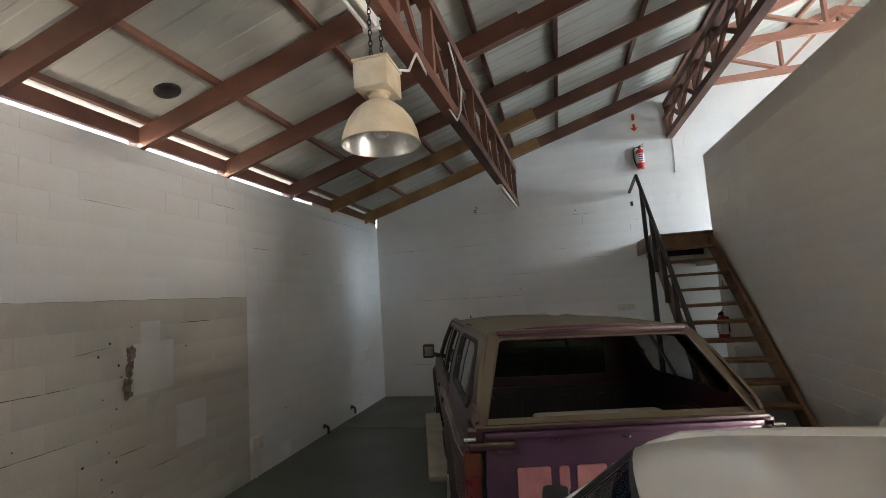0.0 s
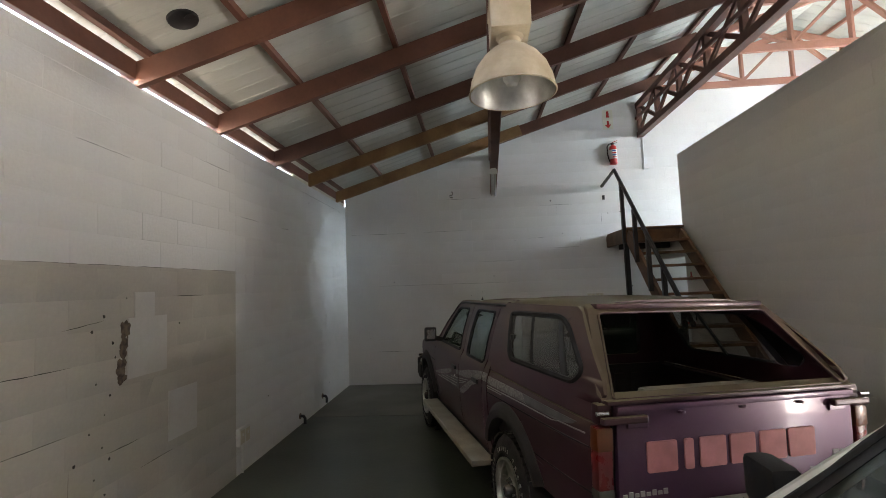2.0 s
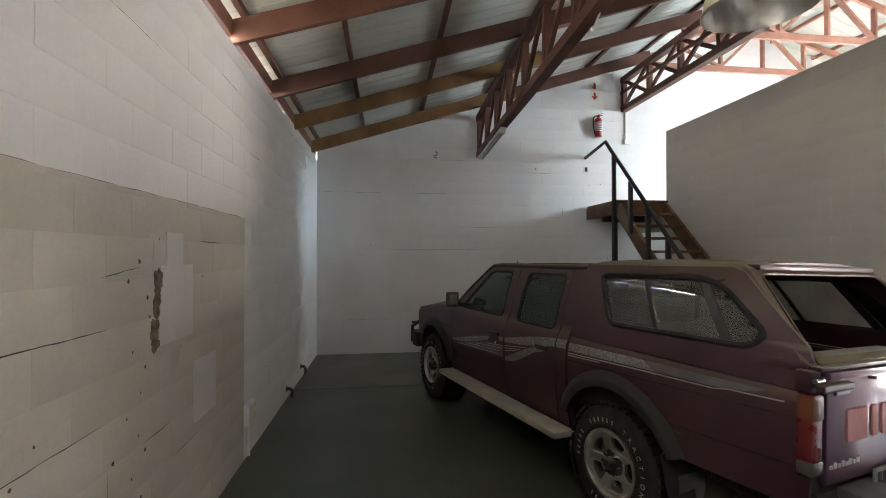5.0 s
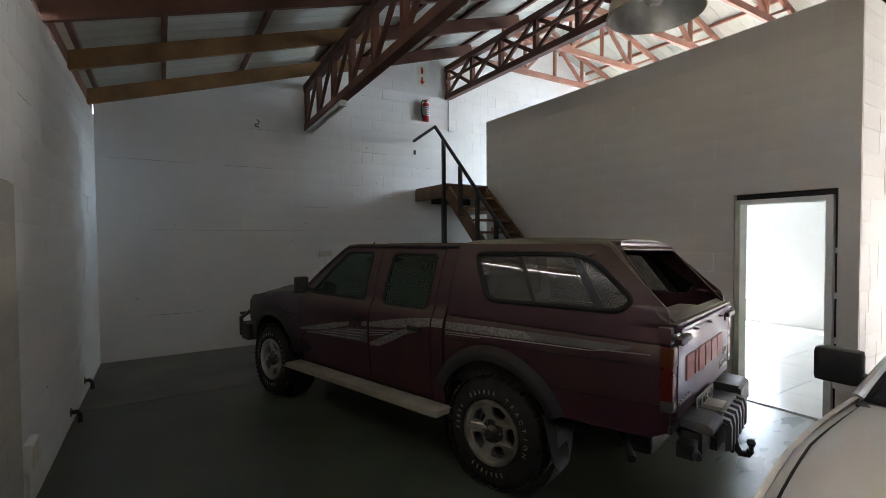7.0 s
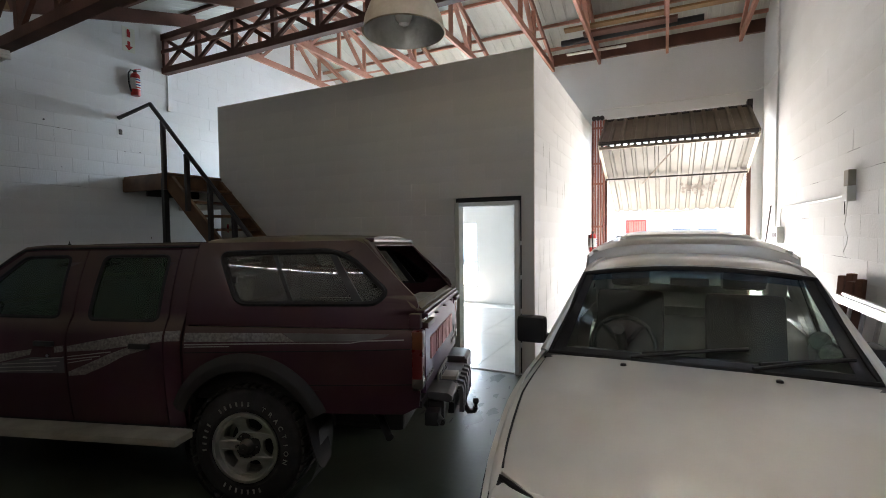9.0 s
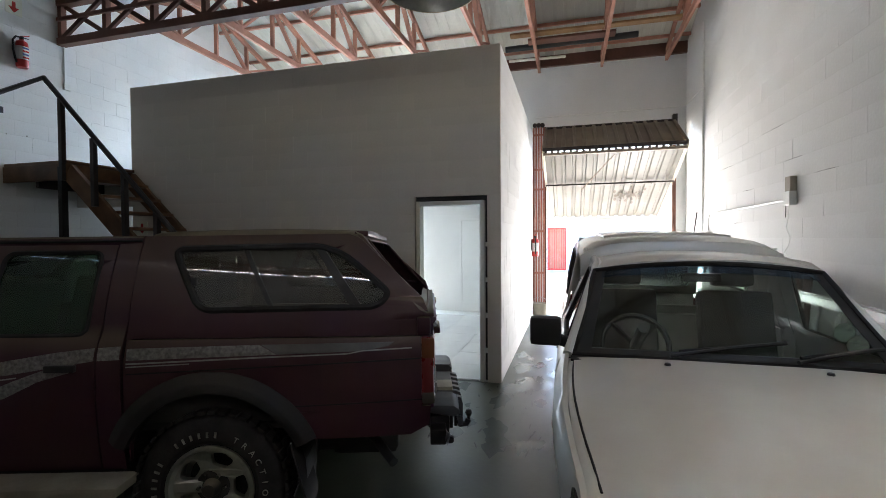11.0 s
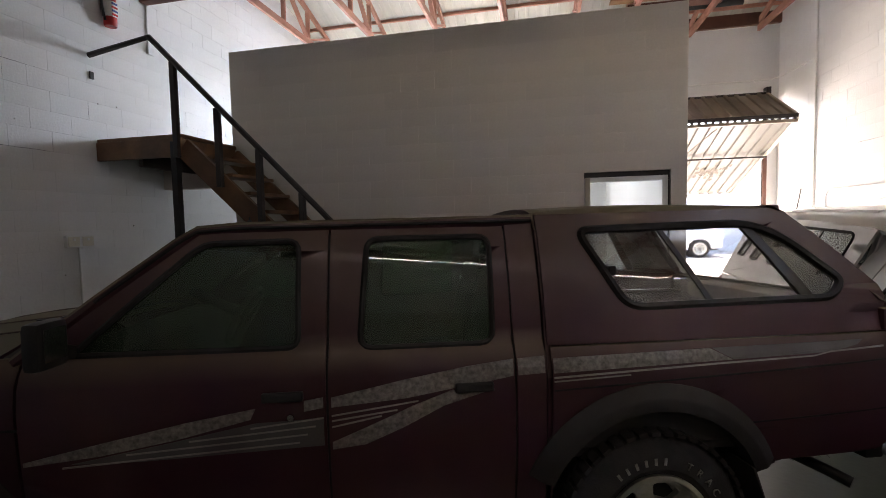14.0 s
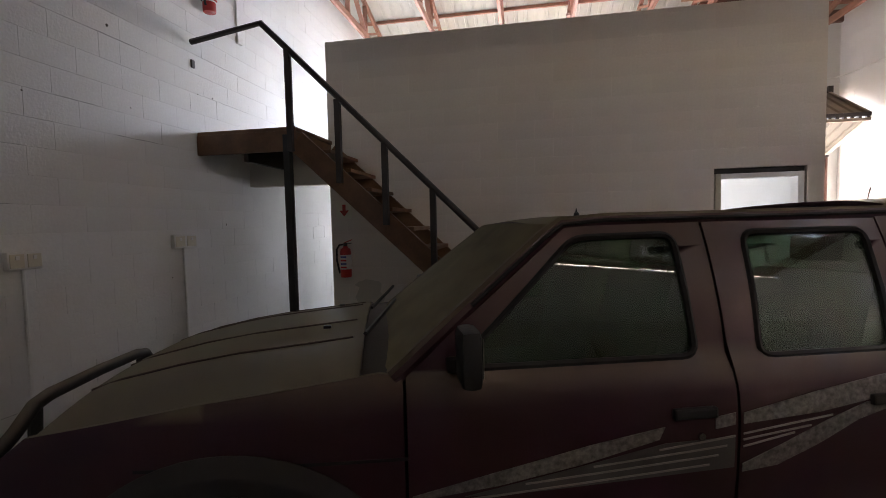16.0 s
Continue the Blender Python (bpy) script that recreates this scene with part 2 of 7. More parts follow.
def beam(bm, p, q, w, h, bevel=0.0, up=(0, 0, 1)):
    """A bar of width w (sideways) and height h from p to q."""
    p, q = Vector(p), Vector(q)
    d = (q - p).normalized()
    side = d.cross(Vector(up))
    if side.length < 1e-4:
        side = d.cross(Vector((1, 0, 0)))
    side.normalize()
    top = side.cross(d)
    vs = []
    for e in (p, q):
        for a, b in ((-1, -1), (1, -1), (1, 1), (-1, 1)):
            vs.append(bm.verts.new(e + side * (a * w / 2) + top * (b * h / 2)))
    fs = [bm.faces.new(vs[0:4]), bm.faces.new(vs[4:8])]
    for i in range(4):
        j = (i + 1) % 4
        fs.append(bm.faces.new((vs[i], vs[j], vs[4 + j], vs[4 + i])))
    if bevel:
        es = list({e for f in fs for e in f.edges})
        bmesh.ops.bevel(bm, geom=es, offset=bevel, segments=2, profile=0.6, affect="EDGES")
    return bm


def beamed(p, q, w, h, bevel=0.0, up=(0, 0, 1)):
    return beam(bmesh.new(), p, q, w, h, bevel, up)


def tube(bm, pts, r, n=10, closed=False, cap=True):
    """A round bar along points."""
    pts = [Vector(p) for p in pts]
    rings = []
    k = len(pts)
    prev = None
    for i, p in enumerate(pts):
        a = pts[(i - 1) % k] if (closed or i) else p
        b = pts[(i + 1) % k] if (closed or i < k - 1) else p
        d = (b - a).normalized()
        if prev is None:
            ref = Vector((0, 0, 1)) if abs(d.z) < 0.9 else Vector((1, 0, 0))
            u = d.cross(ref).normalized()
        else:
            u = (prev - d * prev.dot(d)).normalized()
        prev = u
        v = d.cross(u)
        rr = r[i] if isinstance(r, (list, tuple)) else r
        rings.append([bm.verts.new(p + (u * math.cos(2 * math.pi * j / n) + v * math.sin(2 * math.pi * j / n)) * rr) for j in range(n)])
    for i in range(k if closed else k - 1):
        A, B = rings[i], rings[(i + 1) % k]
        for j in range(n):
            bm.faces.new((A[j], A[(j + 1) % n], B[(j + 1) % n], B[j]))
    if cap and not closed:
        bm.faces.new(rings[0][::-1])
        bm.faces.new(rings[-1])
    return bm


def tubed(pts, r, n=10, closed=False):
    return tube(bmesh.new(), pts, r, n, closed)


def lathe(bm, profile, n=32, axis="z", at=(0, 0, 0)):
    """Turn (radius, height) pairs about an axis."""
    rings = []
    at = Vector(at)
    for r, h in profile:
        ring = []
        for j in range(n):
            a = 2 * math.pi * j / n
            c, s = r * math.cos(a), r * math.sin(a)
            co = (c, s, h) if axis == "z" else ((c, h, s) if axis == "y" else (h, c, s))
            ring.append(bm.verts.new(at + Vector(co)))
        rings.append(ring)
    for A, B in zip(rings, rings[1:]):
        for j in range(n):
            bm.faces.new((A[j], A[(j + 1) % n], B[(j + 1) % n], B[j]))
    return bm


def lathed(profile, n=32, axis="z", at=(0, 0, 0)):
    bm = lathe(bmesh.new(), profile, n, axis, at)
    bmesh.ops.remove_doubles(bm, verts=bm.verts[:], dist=1e-5)
    return bm


def rounded(pts, r, n=4):
    """A 2D outline with its corners rounded; r one radius or one a corner."""
    out = []
    k = len(pts)
    for i, p in enumerate(pts):
        p, a, b = Vector(p), Vector(pts[i - 1]), Vector(pts[(i + 1) % k])
        rr = r[i] if isinstance(r, (list, tuple)) else r
        da, db = a - p, b - p
        t = min(rr, da.length * 0.48, db.length * 0.48)
        if t < 1e-4:
            out.append((p.x, p.y))
            continue
        s, e = p + da.normalized() * t, p + db.normalized() * t
        for j in range(n + 1):
            f = j / n
            q = s * (1 - f) ** 2 + p * 2 * f * (1 - f) + e * f * f
            out.append((q.x, q.y))
    return out


def fan(bm, outline, place, holes=(), cuts=()):
    """Fill a 2D outline with holes, cut it along lines ((axis, value)), and place each (u, v) in space."""
    from mathutils.geometry import tessellate_polygon
    loops = [[Vector((u, v, 0)) for u, v in lp] for lp in (outline, *holes)]
    flat = [p for lp in loops for p in lp]
    tmp = bmesh.new()
    vs = [tmp.verts.new(p) for p in flat]
    for tri in tessellate_polygon(loops):
        if len(set(tri)) == 3:
            try:
                tmp.faces.new([vs[i] for i in tri])
            except ValueError:
                pass
    for axis, value in cuts:
        co, no = ((value, 0, 0), (1, 0, 0)) if axis == "u" else ((0, value, 0), (0, 1, 0))
        bmesh.ops.bisect_plane(tmp, geom=tmp.verts[:] + tmp.edges[:] + tmp.faces[:], plane_co=co, plane_no=no, dist=1e-5)
    tmp.verts.ensure_lookup_table()
    made = {v: bm.verts.new(place(v.co.x, v.co.y)) for v in tmp.verts}
    for f in tmp.faces:
        try:
            bm.faces.new([made[v] for v in f.verts])
        except ValueError:
            pass
    tmp.free()
    return bm


def slab(outline, place, place_back, holes=()):
    """A plate with thickness: both faces and the rims."""
    bm = bmesh.new()
    fan(bm, outline, place, holes)
    fan(bm, outline, place_back, holes)
    for lp in (outline, *holes):
        k = len(lp)
        A = [bm.verts.new(place(u, v)) for u, v in lp]
        B = [bm.verts.new(place_back(u, v)) for u, v in lp]
        for i in range(k):
            bm.faces.new((A[i], A[(i + 1) % k], B[(i + 1) % k], B[i]))
    bmesh.ops.remove_doubles(bm, verts=bm.verts[:], dist=1e-5)
    return bm


def letters(text, size, mat, parent, m, name="lettering", depth=0.002):
    cu = bpy.data.curves.new(name, "FONT")
    cu.body, cu.size, cu.extrude, cu.align_x, cu.align_y = text, size, depth, "CENTER", "CENTER"
    cu.resolution_u = 3
    tmp = bpy.data.objects.new(name, cu)
    me = bpy.data.meshes.new_from_object(tmp)
    bpy.data.objects.remove(tmp)
    me.materials.append(mat)
    ob = new(name, me)
    ob.parent = parent
    ob.matrix_basis = m
    return ob


def structure(name, bm, mat, label):
    return tagged(part(name, bm, mat), label, "", "", "structure")


def rect(u0, u1, v0, v1):
    return [(u0, v0), (u1, v0), (u1, v1), (u0, v1)]


# ---- the building ----
XW, XE, YS, YN = -3.5, 7.05, -0.6, 8.55
XB, YB, YC = 2.27, 2.30, 7.50          # office block: west face, south face, north end
PARAPET, UPPER = 3.75, 2.60
RIDGE_X = 4.6


def rafter_z(x):
    """Underside of the rafters."""
    return 3.360 + 0.308 * (x - XW) if x <= RIDGE_X else 3.360 + 0.308 * (2 * RIDGE_X - x - XW)


def sheet_z(x):
    return rafter_z(x) + 0.245


structure("floor", boxed(XW - 0.2, XE + 0.2, YS - 0.2, YN + 0.2, -0.15, 0.0), FLOOR, "worn dark green painted concrete garage floor")
bm = slab([(-3.49, 6.52), (-0.2, 6.5), (-0.1, 8.54), (-3.49, 8.54)], lambda u, v: (u, v, 0.004), lambda u, v: (u, v, 0.0))
structure("floor_bare_strip", bm, FLOOR_BARE, "bare unpainted concrete strip along the end wall")

# walls, each a solid plate with its openings through it
bm = slab([(YS - 0.2, 0), (YN + 0.2, 0), (YN + 0.2, 3.36), (YS - 0.2, 3.36)], lambda u, v: (XW, u, v), lambda u, v: (XW - 0.2, u, v))
wall_west = structure("wall_west", bm, WHITE_WALL, "white painted concrete block side wall with cracks")
bm = slab([(XW, 0), (XE, 0), (XE, sheet_z(XE)), (RIDGE_X, sheet_z(RIDGE_X)), (XW, sheet_z(XW))], lambda u, v: (u, YN, v), lambda u, v: (u, YN + 0.2, v))
wall_north = structure("wall_north", bm, WHITE_WALL, "white painted concrete block gable wall")
bm = slab([(XW, 0), (XE, 0), (XE, sheet_z(XE)), (RIDGE_X, sheet_z(RIDGE_X)), (XW, sheet_z(XW))], lambda u, v: (u, YS, v), lambda u, v: (u, YS - 0.2, v))
wall_south = structure("wall_south", bm, WHITE_WALL, "white painted concrete block party wall, scuffed")
OPEN_Y0, OPEN_Y1, OPEN_Z = -0.36, 2.04, 3.92
holes = [rect(OPEN_Y0, OPEN_Y1, 0.001, OPEN_Z), rect(7.5, 8.4, 3.1, 4.4), rect(3.9, 6.1, 3.1, 4.4), rect(4.9, 5.95, 0.38, 1.9), rect(7.65, 8.35, 0.85, 1.9)]
outline = [(YS - 0.2, 0), (OPEN_Y0, 0), (OPEN_Y0, OPEN_Z), (OPEN_Y1, OPEN_Z), (OPEN_Y1, 0), (YN + 0.2, 0), (YN + 0.2, 5.15), (YS - 0.2, 5.15)]
bm = slab(outline, lambda u, v: (XE, u, v), lambda u, v: (XE + 0.2, u, v), holes[1:])
wall_east = structure("wall_east", bm, WHITE_WALL, "white painted front wall around the vehicle entrance")

# office block inside the garage
DOOR_Y0, DOOR_Y1, DOOR_Z = 2.45, 3.30, 2.10
outline = [(YB, 0), (DOOR_Y0, 0), (DOOR_Y0, DOOR_Z), (DOOR_Y1, DOOR_Z), (DOOR_Y1, 0), (YC, 0), (YC, PARAPET), (YB, PARAPET)]
bm = slab(outline, lambda u, v: (XB, u, v), lambda u, v: (XB + 0.15, u, v))
wall_office = structure("wall_office_west", bm, GREY_WALL, "grey painted block wall of the office block")
bm = slab(rect(XB + 0.15, XE, 0, PARAPET), lambda u, v: (u, YB, v), lambda u, v: (u, YB + 0.15, v))
wall_office_s = structure("wall_office_south", bm, WHITE_WALL, "white painted block wall beside the vehicle entrance")
structure("wall_office_north", boxed(XB + 0.15, XE, YC - 0.12, YC, 0, 2.35), PLASTER, "white plastered partition wall along the passage")
structure("upper_floor", boxed(XB + 0.15, XE, YB + 0.15, YN, 2.35, UPPER - 0.02), PLASTER, "white ceiling slab over the office")
structure("lintel_passage", boxed(XB, XB + 0.15, YC, YN, 2.10, UPPER - 0.02), GREY_WALL, "grey lintel over the passage beneath the landing")

# ceiling: ribbed roof sheets on both slopes, ribs running down the slope
def roof(name, x0, x1, label):
    bm = bmesh.new()
    ys, y = [], YS - 0.25
    while y < YN + 0.25:
        ys += [(y, 0), (y + 0.13, 0), (y + 0.14, 0.007), (y + 0.185, 0.007)]
        y += 0.195
    n = 14
    for lift in (0.0, 0.012):
        rows = []
        for i in range(n + 1):
            x = x0 + (x1 - x0) * i / n
            rows.append([bm.verts.new((x, yy, sheet_z(x) + h + lift)) for yy, h in ys])
        for A, B in zip(rows, rows[1:]):
            for j in range(len(ys) - 1):
                # opening left for the added roof fill
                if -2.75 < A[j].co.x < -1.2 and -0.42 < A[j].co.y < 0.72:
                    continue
                bm.faces.new((A[j], A[j + 1], B[j + 1], B[j]))
    return structure(name, bm, SHEET, label)


roof("ceiling_west", XW - 0.13, RIDGE_X, "dull galvanised ribbed roof sheeting, stained")
roof("ceiling_east", RIDGE_X, XE + 0.5, "dull galvanised ribbed roof sheeting")
# unseen translucent sheet, added over the opening only to explain the fill
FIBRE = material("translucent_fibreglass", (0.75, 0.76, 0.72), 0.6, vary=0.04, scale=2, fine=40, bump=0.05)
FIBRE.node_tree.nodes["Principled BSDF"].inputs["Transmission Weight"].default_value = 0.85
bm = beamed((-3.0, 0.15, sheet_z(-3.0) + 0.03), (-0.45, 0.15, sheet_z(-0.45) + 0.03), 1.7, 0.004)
structure("added_roof_sheet", bm, FIBRE, "unseen translucent fibreglass sheet added to let light through the roof")
structure("ridge_cap", beam(beamed((RIDGE_X, YS - 0.2, sheet_z(RIDGE_X) + 0.05), (RIDGE_X, YN + 0.2, sheet_z(RIDGE_X) + 0.05), 0.6, 0.02), (RIDGE_X, YS, sheet_z(RIDGE_X) + 0.06), (RIDGE_X, YN, sheet_z(RIDGE_X) + 0.06), 0.3, 0.02), SHEET, "galvanised ridge capping")

# rafters of the west slope: two lengths each, lapped at the middle girder
RAFTERS = [-0.30, 0.87, 2.02, 3.15, 4.23, 5.48, 6.66, 8.01]
rafters = thing("roof_rafters", pose(0, 0, 0), "red-oxide painted timber rafters under the roof sheeting", "rafter", "", "structure")
for y in RAFTERS:
    for x0, x1, dy in ((XW - 0.12, -0.15, 0.0), (-0.75, 2.35, 0.055)):
        mat = RAW_TIMBER if (y > 6.5 and x0 < -3) else TIMBER
        part("rafter", beamed((x0, y + dy, rafter_z(x0) + 0.0925), (x1, y + dy, rafter_z(x1) + 0.0925), 0.052, 0.185, 0.004), mat, rafters)
battens = thing("roof_battens", pose(0, 0, 0), "red-oxide painted timber battens carrying the roof sheets", "batten", "", "structure")
for x in (-3.42, -2.69, -1.73, -0.60, 0.19, 1.20, 2.2):
    part("batten", beamed((x, YS, rafter_z(x) + 0.213), (x, YN, rafter_z(x) + 0.213), 0.05, 0.056, 0.003), TIMBER, battens)
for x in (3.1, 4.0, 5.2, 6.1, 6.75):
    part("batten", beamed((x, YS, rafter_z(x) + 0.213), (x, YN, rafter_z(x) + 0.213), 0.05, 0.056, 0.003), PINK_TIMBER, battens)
structure("wall_plate_west", beamed((XW - 0.03, YS, 3.485), (XW - 0.03, YN, 3.485), 0.05, 0.140, 0.004), TIMBER, "red-oxide timber wall plate under the eaves")
structure("eaves_filler_end", beam(bmesh.new(), (XW - 0.105, 6.05, 3.46), (XW - 0.105, YN, 3.46), 0.19, 0.17, 0.006), CREAM_PAINT, "pale bedding strip closing the eaves gap")
structure("eaves_filler", beam(bmesh.new(), (XW - 0.105, YS, 3.366), (XW - 0.105, YN, 3.366), 0.19, 0.014, 0.004), CREAM_PAINT, "pale bedding strip on top of the side wall")


def girder(name, x_a, x_b, y_a, y_b, z0, z1, panel, label, cross):
    """A flat lattice girder of bolted timber."""
    g = thing(name, pose(0, 0, 0), label, "girder")
    def at(y):
        return x_a + (x_b - x_a) * (y - y_a) / (y_b - y_a)
    part("bottom_chord", beamed((at(y_a), y_a, z0 + 0.05), (at(y_b), y_b, z0 + 0.05), 0.11, 0.10, 0.004), TIMBER, g)
    part("top_chord", beamed((at(y_a), y_a, z1 - 0.05), (at(y_b), y_b, z1 - 0.05), 0.11, 0.10, 0.004), TIMBER, g)
    n = round((y_b - y_a) / panel)
    for i in range(n + 1):
        y = y_b - 0.04 - (y_b - y_a - 0.08) * i / n
        part("post", beamed((at(y), y, z0 + 0.1), (at(y), y, z1 - 0.1), 0.07, 0.075, 0.003), TIMBER, g)
        if i < n:
            y2 = y_b - 0.04 - (y_b - y_a - 0.08) * (i + 1) / n
            part("brace", beamed((at(y) - 0.02, y - 0.05, z0 + 0.1), (at(y2) - 0.02, y2 + 0.05, z1 - 0.1), 0.04, 0.06, 0.003), TIMBER, g)
            if cross:
                part("brace", beamed((at(y) + 0.024, y - 0.05, z1 - 0.1), (at(y2) + 0.024, y2 + 0.05, z0 + 0.1), 0.04, 0.06, 0.003), TIMBER, g)
                part("rail", beamed((at(y) - 0.062, y, (z0 + z1) / 2 + 0.02), (at(y2) - 0.062, y2, (z0 + z1) / 2 + 0.02), 0.035, 0.05, 0.003), TIMBER, g)
    return g


girder("lattice_girder", -0.95, -0.66, YS, YN, 3.46, 4.21, 0.76, "red-oxide timber lattice girder carrying the rafters", False)
girder("lattice_girder", 2.10, 2.10, YS, YN, 4.38, 5.03, 0.86, "dark red-oxide timber lattice girder with crossed braces", True)

# roof trusses over the office block
TRUSS_Y = [-0.24, 0.95, 2.18, 3.12, 4.38, 5.60, 6.85, 8.10]


def truss():
    g = thing("roof_truss", pose(0, 0, 0), "pinkish-brown painted timber roof truss", "truss", "roof trusses")
    z0 = 5.10
    x0, x1 = 2.12, XE - 0.02
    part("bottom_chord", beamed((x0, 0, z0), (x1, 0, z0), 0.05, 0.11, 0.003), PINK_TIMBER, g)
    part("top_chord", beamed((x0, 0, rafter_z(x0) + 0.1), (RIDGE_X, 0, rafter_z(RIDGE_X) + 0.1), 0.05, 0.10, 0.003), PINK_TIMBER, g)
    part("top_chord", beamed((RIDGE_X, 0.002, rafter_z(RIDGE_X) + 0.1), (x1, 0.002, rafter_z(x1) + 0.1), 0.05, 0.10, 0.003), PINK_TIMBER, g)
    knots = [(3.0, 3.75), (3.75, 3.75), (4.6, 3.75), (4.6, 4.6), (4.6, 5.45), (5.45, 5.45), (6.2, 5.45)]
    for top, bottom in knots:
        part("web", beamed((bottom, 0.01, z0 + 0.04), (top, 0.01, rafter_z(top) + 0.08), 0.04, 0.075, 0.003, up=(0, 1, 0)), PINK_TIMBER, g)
    return g


first = truss()
first.matrix_world = pose(0, TRUSS_Y[0], 0)
for y in TRUSS_Y[1:]:
    copy_thing(first, pose(0, y, 0))

# ---- pickups: shared pieces ----
MAROON = material("dusty_maroon_metallic", (0.042, 0.0058, 0.021), 0.40, metal=0.2, vary=0.16, scale=2.6, fine=140, bump=0.03, second=(0.050, 0.013, 0.018), coat=0.18, dust=(0.165, 0.138, 0.076), dust_from=0.22, dust_amount=0.92, dust_side=0.05)
TAILGATE = material("purple_metallic", (0.085, 0.030, 0.070), 0.46, metal=0.35, vary=0.12, scale=2.5, fine=140, bump=0.03, coat=0.5, second=(0.10, 0.045, 0.075))
LETTER_PINK = material("faded_pink_decal", (0.52, 0.20, 0.20), 0.6, vary=0.1, scale=10, fine=80, bump=0.05)
DECAL = material("speckled_silver_decal", (0.24, 0.225, 0.21), 0.5, vary=0.3, scale=55, fine=160, bump=0.02, second=(0.10, 0.09, 0.085))
DECAL_GREY = material("grey_decal", (0.105, 0.10, 0.098), 0.5, vary=0.12, scale=8, fine=100, bump=0.02)
DECAL_LINE = material("pale_pinstripe", (0.31, 0.295, 0.275), 0.5, vary=0.1, scale=8, fine=100, bump=0.0)
FLARE = material("weathered_grey_plastic", (0.019, 0.016, 0.016), 0.7, vary=0.15, scale=6, fine=110, bump=0.25, dust=(0.09, 0.07, 0.05), dust_from=0.3, dust_amount=0.4)
TYRE = material("tyre_rubber", (0.022, 0.020, 0.019), 0.85, vary=0.2, scale=10, fine=120, bump=0.4)
WHITE_LETTER = material("white_rubber_lettering", (0.34, 0.33, 0.30), 0.8, vary=0.25, scale=30, fine=120, bump=0.1)
AMBER = material("amber_lens", (0.13, 0.034, 0.008), 0.3, vary=0.08, scale=20, fine=100, bump=0.05)
RED_LENS = material("red_lens", (0.13, 0.008, 0.008), 0.28, vary=0.08, scale=20, fine=100, bump=0.05)
CLEAR_LENS = material("clear_lens", (0.085, 0.08, 0.068), 0.25, vary=0.08, scale=20, fine=100, bump=0.05)
PLATE = material("dusty_plate", (0.24, 0.24, 0.20), 0.6, vary=0.1, scale=12, fine=80, bump=0.03)
SEAT = material("dark_grey_seat_cloth", (0.035, 0.033, 0.031), 0.9, vary=0.15, scale=10, fine=180, bump=0.4)
SEAT_GREY = material("grey_seat_cloth", (0.10, 0.10, 0.095), 0.9, vary=0.1, scale=10, fine=180, bump=0.4)
BEDLINER = material("black_bed_liner", (0.020, 0.017, 0.018), 0.6, vary=0.2, scale=5, fine=90, bump=0.2, dust=(0.12, 0.09, 0.07), dust_amount=0.5)
BUMPER = material("grey_step_bumper", (0.11, 0.112, 0.116), 0.5, metal=0.3, vary=0.1, scale=7, fine=90, bump=0.08)
STEP = material("dusty_side_step", (0.34, 0.31, 0.25), 0.6, metal=0.2, vary=0.1, scale=6, fine=90, bump=0.1)
WHITE_PAINT = material("white_car_paint", (0.74, 0.73, 0.69), 0.28, vary=0.04, scale=2.0, fine=140, bump=0.02, coat=0.6, dust=(0.39, 0.35, 0.27), dust_from=0.25, dust_amount=0.78, dust_rough=0.40)
MAROON_GLASS = glass("dusty_green_glass", (0.70, 0.88, 0.76), 0.02, 0.34, (0.062, 0.090, 0.064), facing=0.05)
CANOPY_GLASS = glass("dusty_smoked_glass", (0.92, 0.92, 0.91), 0.02, 0.34, (0.105, 0.105, 0.088), facing=0.06)
SCREEN_DUST = glass("heavily_dusty_windscreen", (0.45, 0.47, 0.40), 0.65, 0.80, (0.165, 0.135, 0.072), gloss=0.08)
CLEAN_GLASS = glass("green_car_glass", (0.88, 0.93, 0.90), 0.0, 0.015, (0.3, 0.3, 0.28))
BLUE_BAND = glass("blue_sun_band", (0.58, 0.70, 0.82), 0.0, 0.05, (0.10, 0.15, 0.24))
SMOKED = glass("dark_tinted_glass", (0.12, 0.13, 0.13), 0.0, 0.05, (0.05, 0.05, 0.05))
HEADLIGHT = material("clear_headlight_over_dark_bowl", (0.055, 0.058, 0.055), 0.12, vary=0.45, scale=16, fine=90, bump=0.03, second=(0.016, 0.017, 0.017), coat=0.8)
DISC_PAPER = material("faded_green_paper", (0.22, 0.27, 0.21), 0.6, vary=0.2, scale=40, fine=120, bump=0.0)
ZC, UC = [0.5, 0.62, 0.74, 0.86, 0.97, 1.05, 1.10, 1.13, 1.16, 1.20, 1.24, 1.28, 1.32, 1.36, 1.40, 1.44, 1.48, 1.52, 1.56, 1.60], [-0.8, -0.5, -0.25, 0, 0.25, 0.75, 1.0, 1.6, 1.9, 2.2, 2.6, 2.8, 3.0, 3.2, 3.4, 3.55]
CUTS = [("v", v) for v in ZC] + [("u", u) for u in UC]


